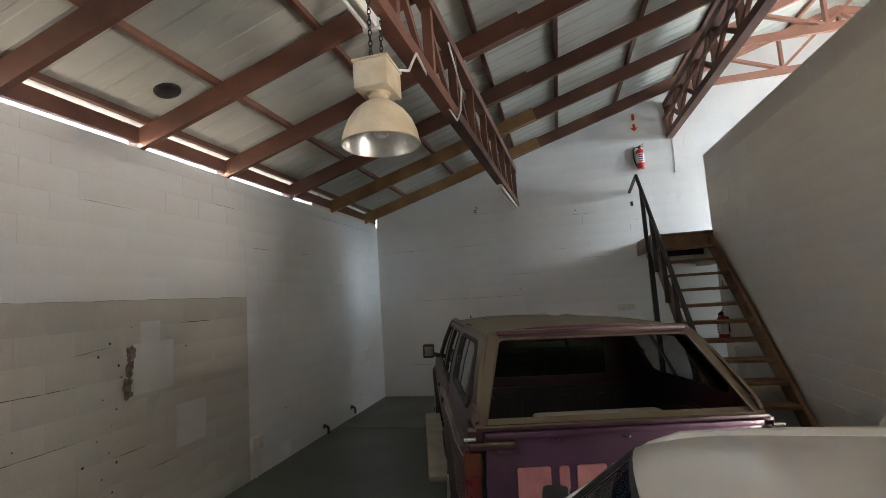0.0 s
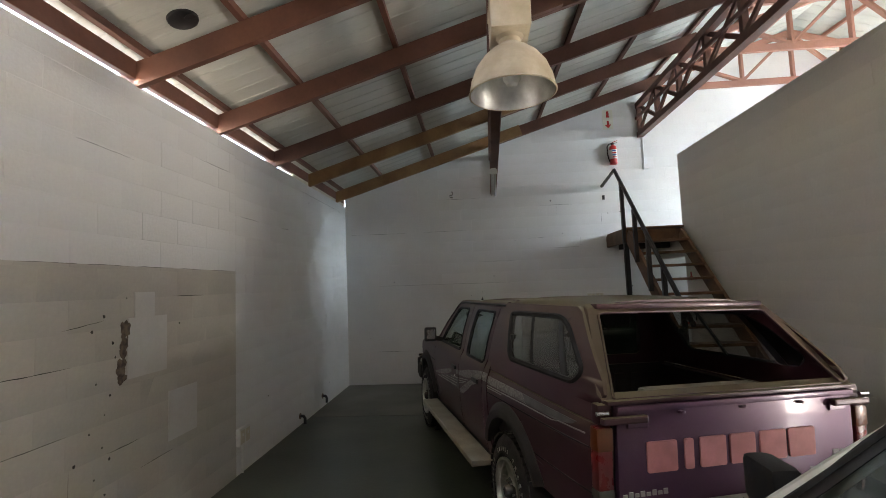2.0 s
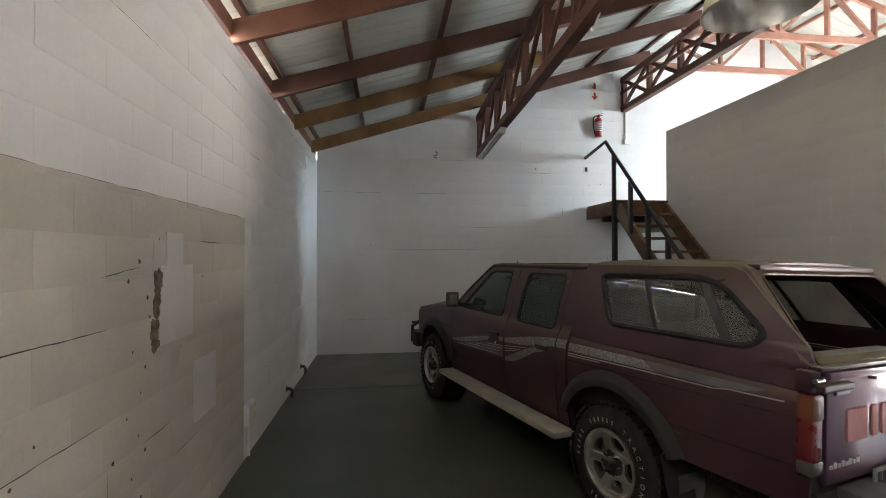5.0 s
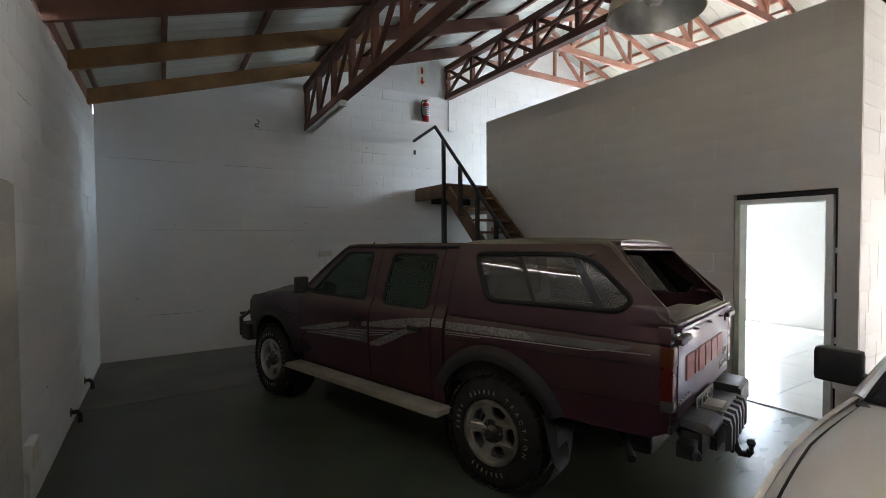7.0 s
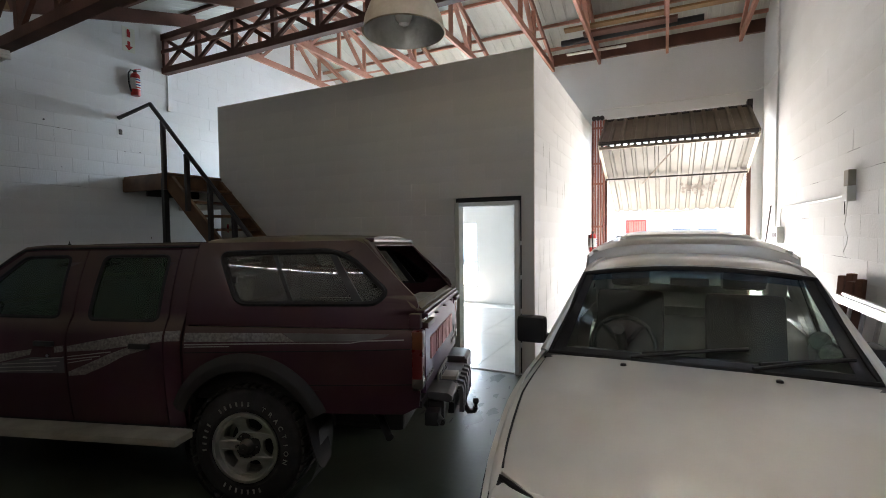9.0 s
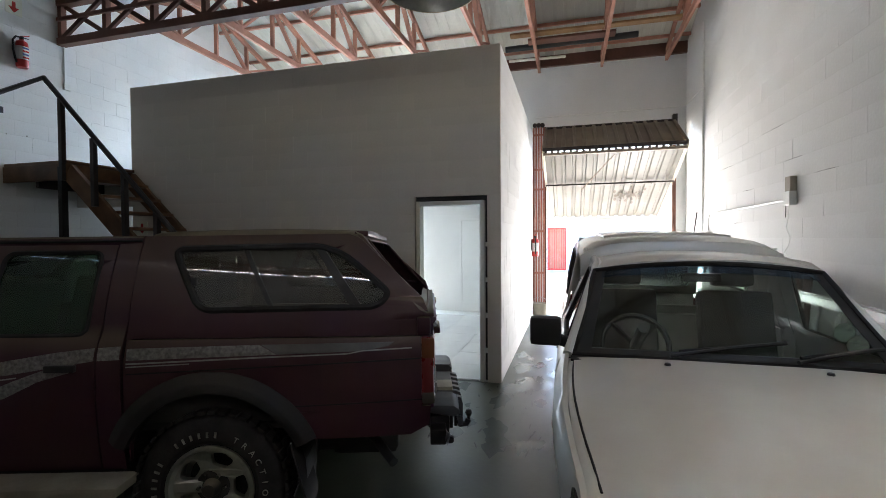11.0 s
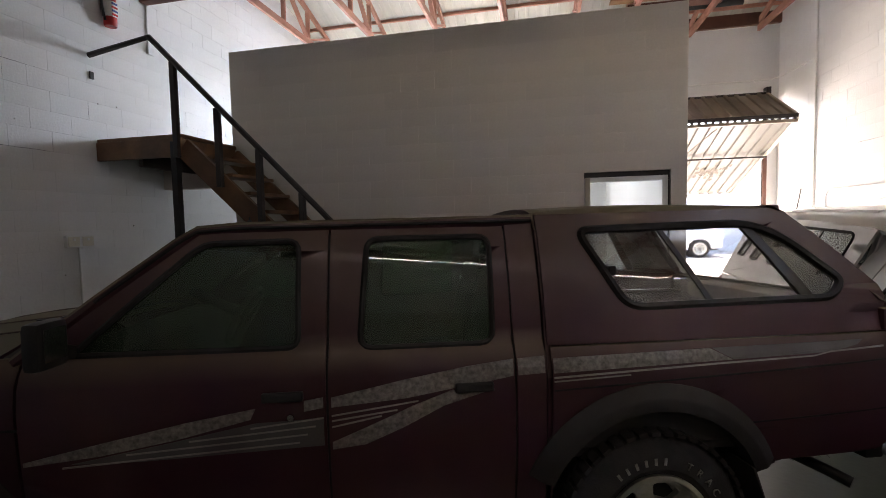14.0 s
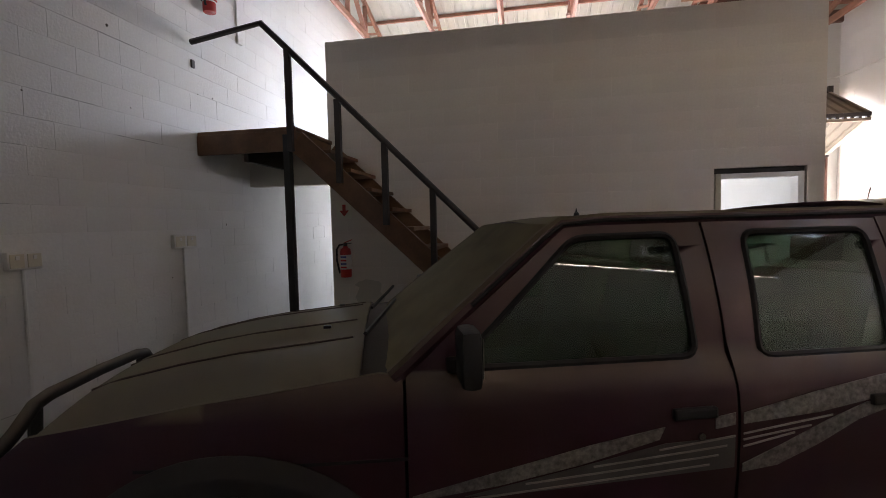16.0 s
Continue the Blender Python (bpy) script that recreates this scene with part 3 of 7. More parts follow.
def skin(outline, yf, s, holes=(), thick=0.02, cuts=CUTS):
    """One body panel: an outline in (length, height) laid on the body's side, with thickness and rims."""
    bm = bmesh.new()
    fan(bm, outline, lambda u, v: (u, s * yf(u, v), v), holes, cuts)
    fan(bm, outline, lambda u, v: (u, s * (yf(u, v) - thick), v), holes, cuts)
    for lp in (outline, *holes):
        k = len(lp)
        for i in range(k):
            (u0, v0), (u1, v1) = lp[i], lp[(i + 1) % k]
            n = max(1, round(math.hypot(u1 - u0, v1 - v0) / 0.08))
            for j in range(n):
                a, b = j / n, (j + 1) / n
                p, q = (u0 + (u1 - u0) * a, v0 + (v1 - v0) * a), (u0 + (u1 - u0) * b, v0 + (v1 - v0) * b)
                vs = [bm.verts.new((w[0], s * (yf(*w) - d), w[1])) for w, d in ((p, 0), (q, 0), (q, thick), (p, thick))]
                bm.faces.new(vs)
    bmesh.ops.remove_doubles(bm, verts=bm.verts[:], dist=1e-4)
    return bm


def decal(outline, yf, s, lift=0.003):
    return skin(outline, lambda u, v: yf(u, v) + lift, s, (), lift)


def grid(nu, nv, place):
    bm = bmesh.new()
    rows = [[bm.verts.new(place(i / nu, j / nv)) for j in range(nv + 1)] for i in range(nu + 1)]
    for A, B in zip(rows, rows[1:]):
        for j in range(nv):
            bm.faces.new((A[j], A[j + 1], B[j + 1], B[j]))
    return bm


def shell(nu, nv, place, t=0.02, drop=(0, 0, -1)):
    """A curved sheet with thickness."""
    bm = grid(nu, nv, place)
    d = Vector(drop) * t
    r = bmesh.ops.extrude_face_region(bm, geom=bm.faces[:])
    for e in r["geom"]:
        if isinstance(e, bmesh.types.BMVert):
            e.co += d
    return bm


def seal(outline, yf, s, r=0.012):
    pts = []
    k = len(outline)
    for i in range(k):
        (u0, v0), (u1, v1) = outline[i], outline[(i + 1) % k]
        n = max(1, round(math.hypot(u1 - u0, v1 - v0) / 0.15))
        for j in range(n):
            u, v = u0 + (u1 - u0) * j / n, v0 + (v1 - v0) * j / n
            pts.append((u, s * (yf(u, v) - 0.002), v))
    return tubed(pts, r, 6, closed=True)


def arch(cx, cz, r, z_low, back=True):
    """Points of a wheel opening, from its front foot over the top to its back foot."""
    a0 = math.asin(max(-1, min(1, (z_low - cz) / r)))
    return [(cx + r * math.cos(a0 + (math.pi - 2 * a0) * i / 18), cz + r * math.sin(a0 + (math.pi - 2 * a0) * i / 18)) for i in range(19)]


def flare(cx, cz, r0, r1, z_low, yf, s, out=0.035):
    bm = bmesh.new()
    rings = []
    for i in range(25):
        a0 = math.asin((z_low - cz) / r0)
        a = a0 + (math.pi - 2 * a0) * i / 24
        c, sn = math.cos(a), math.sin(a)
        ring = []
        for r, o in ((r0 - 0.01, -0.06), (r0 - 0.012, out), (r0 + 0.03, out + 0.006), ((r0 + r1) / 2, out), (r1, 0.004), (r1 + 0.002, -0.02)):
            u, v = cx + r * c, cz + r * sn
            ring.append(bm.verts.new((u, s * (yf(u, v) + o), v)))
        rings.append(ring)
    for A, B in zip(rings, rings[1:]):
        for j in range(5):
            bm.faces.new((A[j], A[j + 1], B[j + 1], B[j]))
    return bm


def wheel(parent, x, y, r, width, s, rim_r, spokes, lettered, tyre_mat=TYRE):
    """Tyre, rim, spokes and hub; s is the side it faces."""
    tyre_ob = part("wheel", lathed([(rim_r, -width / 2 + 0.02), (rim_r + 0.03, -width / 2), (r - 0.06, -width / 2 + 0.005), (r - 0.02, -width / 2 + 0.03), (r, -width / 2 + 0.06),
                                    (r, width / 2 - 0.06), (r - 0.02, width / 2 - 0.03), (r - 0.06, width / 2 - 0.005), (rim_r + 0.03, width / 2), (rim_r, width / 2 - 0.02)], 48, "y"), tyre_mat, parent, "worn black all-terrain tyre on an alloy rim", True)
    tyre_ob.location = (x, y, r)
    bm = bmesh.new()
    for i in range(44):
        for row, off in ((-1, 0), (0, 0.5), (1, 0)):
            a = 2 * math.pi * (i + off) / 44
            m = Matrix.Rotation(a, 4, "Y") @ Matrix.Translation((0, row * width * 0.31, r))
            vs = bmesh.ops.create_cube(bm, size=1.0)["verts"]
            for v in vs:
                v.co = m @ Vector((v.co.x * 0.036, v.co.y * width * 0.27, v.co.z * 0.016))
    part("tread", bm, tyre_mat, tyre_ob)
    f = s * (width / 2)
    bm = lathed([(rim_r + 0.004, f - s * 0.015), (rim_r + 0.006, f + s * 0.004), (rim_r - 0.012, f + s * 0.006), (rim_r - 0.022, f - s * 0.02), (rim_r - 0.03, f - s * 0.12), (0.05, f - s * 0.14)], 40, "y")
    part("rim", bm, ALLOY, tyre_ob, "dull machined alloy rim", True)
    part("brake_drum", lathed([(0.001, f - s * 0.11), (rim_r - 0.06, f - s * 0.11), (rim_r - 0.06, f - s * 0.16)], 24, "y"), BLACK_STEEL, tyre_ob)
    # a dished centre with windows cut between broad spokes
    def dish(u, v):
        r_ = math.hypot(u, v)
        return (u, f - s * (0.020 + 0.032 * (1 - min(1, r_ / rim_r)) ** 0.8), v)
    edge = [((rim_r - 0.012) * math.cos(2 * math.pi * i / 60), (rim_r - 0.012) * math.sin(2 * math.pi * i / 60)) for i in range(60)]
    windows = []
    for i in range(spokes):
        a, w_ = 2 * math.pi * (i + 0.5) / spokes, math.pi / spokes * 0.60
        r_in, r_out = rim_r * 0.50, rim_r * 0.80
        windows.append(rounded([(r_in * math.cos(a - w_ * 0.9), r_in * math.sin(a - w_ * 0.9)), (r_out * math.cos(a - w_), r_out * math.sin(a - w_)), (r_out * 1.06 * math.cos(a), r_out * 1.06 * math.sin(a)),
                                (r_out * math.cos(a + w_), r_out * math.sin(a + w_)), (r_in * math.cos(a + w_ * 0.9), r_in * math.sin(a + w_ * 0.9))], 0.018, 3))
    part("spoke_disc", slab(edge, dish, lambda u, v: tuple(Vector(dish(u, v)) - Vector((0, s * 0.028, 0))), windows), ALLOY, tyre_ob, "machined alloy disc with windows")
    part("hub", lathed([(0.001, f + s * 0.016), (0.030, f + s * 0.014), (0.040, f + s * 0.002), (0.046, f - s * 0.03), (0.084, f - s * 0.036), (0.090, f - s * 0.07)], 24, "y"), DUSTY_BLACK, tyre_ob, "dark locking hub", True)
    for i in range(6):
        a = 2 * math.pi * i / 6
        part("wheel_nut", lathed([(0.001, f - s * 0.012), (0.010, f - s * 0.012), (0.011, f - s * 0.04)], 6, "y", (0.064 * math.cos(a), 0, 0.064 * math.sin(a))), CHROME, tyre_ob)
    if lettered:
        rr = rim_r + 0.060
        word = "TRACTION"
        for i, ch in enumerate(word):
            a = radians(62 - i * 11.0)
            letters(ch, 0.042, WHITE_LETTER, tyre_ob, pose(-s * rr * math.cos(a), f + s * 0.001, rr * math.sin(a), 90, 0, 180 if s > 0 else 0) @ pose(0, 0, 0, 0, 0, math.degrees(a) - 90), "lettering", 0.002)
        for i in range(13):
            a = radians(84 + i * 8.5)
            if i in (6, 7):
                continue
            p = Vector((-s * rr * math.cos(a), f + s * 0.001, rr * math.sin(a)))
            d = Vector((-s * math.cos(a), 0, math.sin(a)))
            part("raised_mark", beamed(p - d * 0.014, p + d * 0.014, 0.011, 0.003, 0, up=(0, 1, 0)), WHITE_LETTER, tyre_ob)
        for i in range(7):
            a = radians(-120 + i * 8.5)
            p = Vector((-s * rr * math.cos(a), f + s * 0.001, rr * math.sin(a)))
            d = Vector((-s * math.cos(a), 0, math.sin(a)))
            part("raised_mark", beamed(p - d * 0.014, p + d * 0.014, 0.011, 0.003, 0, up=(0, 1, 0)), WHITE_LETTER, tyre_ob)
    return tyre_ob


def seat(parent, x, y, z, mat, w=0.48, head=True):
    s = part("seat", boxed(x - 0.25, x + 0.25, y - w / 2, y + w / 2, z, z + 0.16, bevel=0.05), mat, parent, "", True)
    bm = beamed((x - 0.22, y, z + 0.12), (x - 0.36, y, z + 0.68), w, 0.13, 0.045, up=(1, 0, 0))
    part("backrest", bm, mat, s, "", True)
    if head:
        bm = beamed((x - 0.375, y, z + 0.71), (x - 0.40, y, z + 0.88), min(w, 0.27), 0.10, 0.04, up=(1, 0, 0))
        part("headrest", bm, mat, s, "", True)
    return s


def steering_wheel(parent, x, y, z):
    m = pose(x, y, z, 0, 62, 0)
    ring = [m @ Vector((0.185 * math.cos(a), 0.185 * math.sin(a), 0)) for a in [2 * math.pi * i / 28 for i in range(28)]]
    w = part("steering_wheel", tubed(ring, 0.016, 8, closed=True), BLACK_PLASTIC, parent, "", True)
    for a in (0, 2.4, 3.9):
        part("spoke", beamed(m @ Vector((0, 0, 0)), m @ Vector((0.18 * math.cos(a), 0.18 * math.sin(a), 0)), 0.035, 0.02, 0.005), BLACK_PLASTIC, w)
    part("column", tubed([m @ Vector((0, 0, 0)), m @ Vector((0, 0, 0.35))], 0.03, 10), BLACK_PLASTIC, w)


# ---- the maroon double cab ----
LEAN = 1.8          # the body sags to its far side
car = thing("double_cab_pickup", pose(-0.108, 3.477, -0.025, LEAN, 0, 107.28), "dusty maroon double cab pickup with matching canopy and silver side stripes", "pickup truck")


def y_low(z):
    return np.interp(z, [0.40, 0.55, 0.70, 0.86, 0.98, 1.06, 1.12, 1.15], [0.765, 0.795, 0.815, 0.828, 0.832, 0.824, 0.800, 0.775])


def yf(x, z):
    """Half-width of the cab and front wings."""
    base = float(y_low(z)) if z < 1.15 else 0.775 - (z - 1.15) * 0.15 - 0.30 * (z - 1.15) ** 2
    if x > 2.5:
        base -= 0.075 * ((x - 2.5) / 1.15) ** 2.2
    return base


def yc(x, z):
    """Half-width of the load bed and canopy."""
    base = float(y_low(z)) if z < 1.12 else 0.796 - (z - 1.12) * 0.15 - 0.30 * (z - 1.12) ** 2
    if x > 0.10 and z > 1.12:
        k = min(1, (x - 0.10) / 0.38) ** 1.5 * min(1, (z - 1.12) / 0.10)
        base += (yf(x, z) + 0.016 - base) * k
    if x < -0.6:
        base -= 0.02 * ((-0.6 - x) / 0.45) ** 2
    return base


R_A, F_A, AXZ = 0.055, 2.95, 0.40
FRONT_WIN = rounded([(2.27, 1.155), (1.83, 1.555), (1.46, 1.56), (1.45, 1.15)], [0.03, 0.05, 0.05, 0.05])
REAR_WIN = rounded([(1.22, 1.14), (1.19, 1.56), (0.69, 1.56), (0.70, 1.14)], 0.05)
CAN_WIN = rounded([(0.14, 1.258), (0.315, 1.575), (-0.53, 1.592), (-0.835, 1.335), (-0.765, 1.268)], [0.07, 0.06, 0.16, 0.07, 0.05], 6)
for s in (1, -1):
    wing = [(2.43, 0.46), (2.43, 1.145), (2.50, 1.155), (3.03, 1.10), (3.50, 1.03), (3.60, 0.95), (3.62, 0.62), (3.58, 0.50)] + arch(F_A, AXZ, 0.47, 0.50)
    part("front_wing", skin(wing, yf, s), MAROON, car, "", True)
    door = part("front_door", skin([(1.345, 0.46), (1.345, 1.60), (1.845, 1.595), (2.42, 1.15), (2.42, 0.62), (2.40, 0.46)], yf, s, [FRONT_WIN]), MAROON, car, "dusty maroon front door with silver stripe decal", True)
    part("window_glass", skin(FRONT_WIN, lambda u, v: yf(u, v) - 0.008, s, (), 0.004), MAROON_GLASS, door, "dusty greenish glass", True).visible_shadow = False
    part("window_seal", seal(FRONT_WIN, yf, s), BLACK_RUBBER, door)
    rdoor = part("rear_door", skin([(0.625, 0.46), (0.625, 1.60), (1.335, 1.60), (1.335, 0.46)], yf, s, [REAR_WIN]), MAROON, car, "dusty maroon rear door with silver stripe decal", True)
    part("window_glass", skin(REAR_WIN, lambda u, v: yf(u, v) - 0.008, s, (), 0.004), MAROON_GLASS, rdoor, "dusty greenish glass", True).visible_shadow = False
    part("window_seal", seal(REAR_WIN, yf, s), BLACK_RUBBER, rdoor)
    part("rear_pillar", skin([(0.50, 0.46), (0.50, 1.61), (0.617, 1.605), (0.617, 0.46)], yf, s), MAROON, car, "", True)
    for d, u, in ((door, 1.50), (rdoor, 0.785)):
        part("handle", beamed((u - 0.075, s * 0.838, 0.985), (u + 0.075, s * 0.838, 0.985), 0.022, 0.036, 0.008), BLACK_PLASTIC, d, "black door handle")
    part("door_lock", lathed([(0.001, s * 0.838), (0.012, s * 0.838), (0.014, s * 0.82)], 14, "y", (1.475, 0, 0.905)), CHROME, door)
    for u in (1.34, 0.621):
        part("door_gap", skin(rect(u - 0.006, u + 0.006, 0.47, 1.585), lambda a, b: yf(a, b) - 0.010, s, (), 0.004), BLACK_RUBBER, car)
    # roof rail and windscreen pillar
    rail = [(2.46, 1.135), (2.20, 1.345), (1.93, 1.555), (1.86, 1.60), (1.7, 1.612), (1.2, 1.615), (0.50, 1.62)]
    part("roof_rail", tubed([(u, s * (yf(u, v) - 0.022), v) for u, v in rail], 0.030, 10), MAROON, car, "", True)
    part("drip_moulding", tubed([(u, s * (yf(u, v) + 0.006), v + 0.002) for u, v in rail[1:]], 0.008, 6), BLACK_RUBBER, car)
    # bed side and canopy side
    bed = [(-0.998, 1.115), (-1.0, 0.765), (-1.045, 0.76), (-1.035, 0.665), (-0.94, 0.615)] + [p for p in arch(R_A, AXZ, 0.47, 0.60)[::-1]] + [(0.475, 0.50), (0.475, 1.115)]
    part("bed_side", skin(bed, yc, s), MAROON, car, "dusty maroon load bed side with silver stripe", True)
    can = part("canopy_side", skin([(0.485, 1.122), (0.485, 1.645), (-0.60, 1.655), (-0.665, 1.63), (-1.005, 1.31), (-1.028, 1.255), (-1.0, 1.205), (-0.995, 1.122)], yc, s, [CAN_WIN]), MAROON, car, "dusty maroon fibreglass canopy side", True)
    part("canopy_glass", skin(CAN_WIN, lambda u, v: yc(u, v) - 0.008, s, (), 0.004), CANOPY_GLASS, can, "dusty sliding canopy window", True).visible_shadow = False
    part("window_seal", seal(CAN_WIN, yc, s, 0.018), BLACK_RUBBER, can)
    part("window_bar", skin([(-0.04, 1.582), (-0.065, 1.582), (-0.24, 1.262), (-0.215, 1.262)], lambda u, v: yc(u, v) - 0.004, s, (), 0.014), BLACK_PLASTIC, can)
    part("window_bar", skin([(-0.42, 1.588), (-0.465, 1.588), (-0.69, 1.27), (-0.63, 1.27)], lambda u, v: yc(u, v) - 0.002, s, (), 0.018), BLACK_PLASTIC, can)
    # dark pane added to block the bright view, in place of an inner frame
    part("end_window_shade", skin([(-0.468, 1.584), (-0.535, 1.580), (-0.70, 1.475), (-0.815, 1.345), (-0.765, 1.278), (-0.692, 1.276)], lambda u, v: yc(u, v) - 0.016, s, (), 0.003), SMOKED, can, "dark pane added behind the end of the canopy window").visible_shadow = False
    part("window_latch", boxed(0.17, 0.20, s * 0.724 - 0.012, s * 0.724 + 0.012, 1.385, 1.425, bevel=0.004), BLACK_PLASTIC, can)
    # black strips on the surface stand for the shade in the body grooves
    part("groove_shade_line", skin([(-0.36, 0.772), (-0.36, 0.779), (-1.0, 0.803), (-1.0, 0.796)], lambda u, v: yc(u, v) + 0.001, s, (), 0.006), BLACK_RUBBER, car)
    part("groove_shade_line", skin([(0.47, 0.948), (0.47, 0.955), (-0.99, 1.013), (-0.99, 1.006)], lambda u, v: yc(u, v) + 0.001, s, (), 0.006), BLACK_RUBBER, car)
    part("groove_shade_line", skin([(2.42, 0.905), (2.42, 0.915), (3.2, 0.93), (3.2, 0.92)], lambda u, v: yf(u, v) + 0.001, s, (), 0.006), BLACK_RUBBER, car)
    part("wheel_flare", flare(R_A, AXZ, 0.47, 0.56, 0.58, yc, s), FLARE, car, "weathered grey rubber wheel flare", True)
    part("wheel_flare", flare(F_A, AXZ, 0.47, 0.56, 0.52, yf, s), FLARE, car, "weathered grey rubber wheel flare", True)
    # decals
    part("stripe", decal([(0.47, 1.076), (-0.18, 1.087), (-0.27, 1.040), (0.47, 1.020)], yc, s), DECAL, car)
    part("stripe", decal([(-0.19, 1.087), (-0.86, 1.093), (-0.83, 1.075), (-0.70, 1.052), (-0.275, 1.040)], yc, s), DECAL_GREY, car)
    part("pinstripe", decal([(0.47, 1.006), (0.47, 0.999), (-0.22, 1.024), (-0.62, 1.036), (-0.70, 1.050), (-0.95, 1.060), (-0.95, 1.066), (-0.70, 1.056), (-0.63, 1.042), (-0.22, 1.031)], yc, s), DECAL_LINE, car)
    part("pinstripe", decal([(0.47, 0.990), (0.47, 0.985), (0.16, 0.997), (0.16, 1.002)], yc, s), DECAL_LINE, car)
    part("stripe", decal([(0.612, 1.082), (0.612, 1.020), (0.505, 1.024), (0.505, 1.088)], yf, s), DECAL, car)
    part("stripe", decal([(0.63, 1.082), (0.82, 1.062), (1.05, 1.025), (1.325, 0.972), (1.325, 0.935), (1.05, 0.955), (0.86, 0.985), (0.72, 1.005), (0.63, 1.020)], yf, s), DECAL, rdoor)
    part("stripe", decal([(0.87, 0.978), (1.02, 0.925), (1.18, 0.858), (1.325, 0.800), (1.325, 0.772), (1.20, 0.785), (1.06, 0.842), (0.90, 0.920), (0.74, 0.965)], yf, s), DECAL, rdoor)
    for a, b in (((1.0, 0.945), (1.325, 0.905)), ((1.08, 0.915), (1.325, 0.885)), ((1.14, 0.895), (1.325, 0.862))):
        part("pinstripe", decal([a, b, (b[0], b[1] - 0.006), (a[0], a[1] - 0.006)], yf, s), DECAL_LINE, rdoor)
    part("stripe", decal([(1.355, 0.975), (1.425, 0.965), (1.425, 0.925), (1.355, 0.935)], yf, s), DECAL, door)
    part("stripe", decal([(1.60, 0.945), (1.85, 0.905), (2.15, 0.845), (2.41, 0.790), (2.41, 0.775), (2.15, 0.800), (1.88, 0.845), (1.62, 0.905)], yf, s), DECAL, door)
    part("stripe", decal([(1.355, 0.895), (1.60, 0.890), (1.90, 0.835), (2.25, 0.775), (2.0, 0.770), (1.355, 0.790)], yf, s, 0.002), DECAL_GREY, door)
    for k in range(4):
        zz = 0.900 - 0.030 * k
        part("pinstripe", decal([(1.355 + 0.03 * k, zz), (1.62 + 0.22 * k, zz - 0.026 - 0.006 * k), (1.62 + 0.22 * k, zz - 0.032 - 0.006 * k), (1.355 + 0.03 * k, zz - 0.006)], yf, s, 0.004), DECAL_LINE, door)
    # mirror
    mir = part("door_mirror", boxed(2.215, 2.275, s * 0.85 if s > 0 else s * 0.99, s * 0.99 if s > 0 else s * 0.85, 1.150, 1.315, bevel=0.024), BLACK_PLASTIC, car, "black plastic door mirror", True)
    part("mirror_glass", boxed(2.211, 2.214, min(s * 0.87, s * 0.97), max(s * 0.87, s * 0.97), 1.18, 1.29), CHROME, mir)
    part("mirror_arm", beamed((2.27, s * 0.77, 1.17), (2.25, s * 0.88, 1.20), 0.05, 0.05, 0.012), DUSTY_BLACK, mir)
    # step board, mud flap, lamps
    st = part("side_step", boxed(0.42, 2.42, min(s * 0.80, s * 0.98), max(s * 0.80, s * 0.98), 0.415, 0.462, bevel=0.012), STEP, car, "dusty aluminium side step", True)
    for u in (0.7, 1.4, 2.1):
        part("step_bracket", beamed((u, s * 0.55, 0.46), (u, s * 0.85, 0.405), 0.05, 0.03, 0.004), BLACK_STEEL, st)
    part("sill", boxed(0.5, 2.42, min(s * 0.68, s * 0.77), max(s * 0.68, s * 0.77), 0.42, 0.50, bevel=0.01), BLACK_PLASTIC, car)
    flap = rounded([(s * 0.635, 0.60), (s * 0.85, 0.60), (s * 0.865, 0.34), (s * 0.83, 0.27), (s * 0.66, 0.29)], [0.01, 0.01, 0.05, 0.06, 0.05])
    part("mud_flap", slab(flap, lambda u, v: (-0.34 - (0.6 - v) * 0.30, u, v), lambda u, v: (-0.348 - (0.6 - v) * 0.30, u, v)), FLARE, car, "grey rubber mud flap")
    lamp = part("tail_light", boxed(-1.062, -0.996, min(s * 0.735, s * 0.816), max(s * 0.735, s * 0.816), 0.772, 1.118, bevel=0.014), RED_LENS, car, "amber and red tail light cluster", True)
    part("amber_lens", boxed(-1.066, -0.997, min(s * 0.732, s * 0.819), max(s * 0.732, s * 0.819), 1.005, 1.114, bevel=0.014), AMBER, lamp, "amber lens", True)
    part("clear_lens", boxed(-1.066, -0.997, min(s * 0.732, s * 0.819), max(s * 0.732, s * 0.819), 0.774, 0.838, bevel=0.014), CLEAR_LENS, lamp, "dirty clear lens", True)
    part("rear_corner", boxed(-1.045, -0.975, min(s * 0.715, s * 0.795), max(s * 0.715, s * 0.795), 1.120, 1.215, bevel=0.014), MAROON, car, "", True)
    catch = part("tailgate_catch", beamed((-1.078, s * 0.56, 1.148), (-1.078, s * 0.80, 1.148), 0.035, 0.034, 0.010), MAROON, car, "maroon tailgate catch")
    part("catch_plate", boxed(-1.073, -1.060, min(s * 0.55, s * 0.66), max(s * 0.55, s * 0.66), 1.105, 1.150, bevel=0.004), TAILGATE, catch)
    part("catch_pin", lathed([(0.001, -0.03), (0.011, -0.03), (0.011, 0.03), (0.001, 0.03)], 12, "y", (-1.07, s * 0.79, 1.182)), CHROME, catch, "", True)
    part("headlight", boxed(3.56, 3.635, min(s * 0.46, s * 0.70), max(s * 0.46, s * 0.70), 0.78, 0.94, bevel=0.015), CLEAR_LENS, car, "rectangular headlight", True)
    part("indicator", boxed(3.50, 3.62, min(s * 0.705, s * 0.752), max(s * 0.705, s * 0.752), 0.80, 0.93, bevel=0.012), AMBER, car, "amber corner indicator", True)
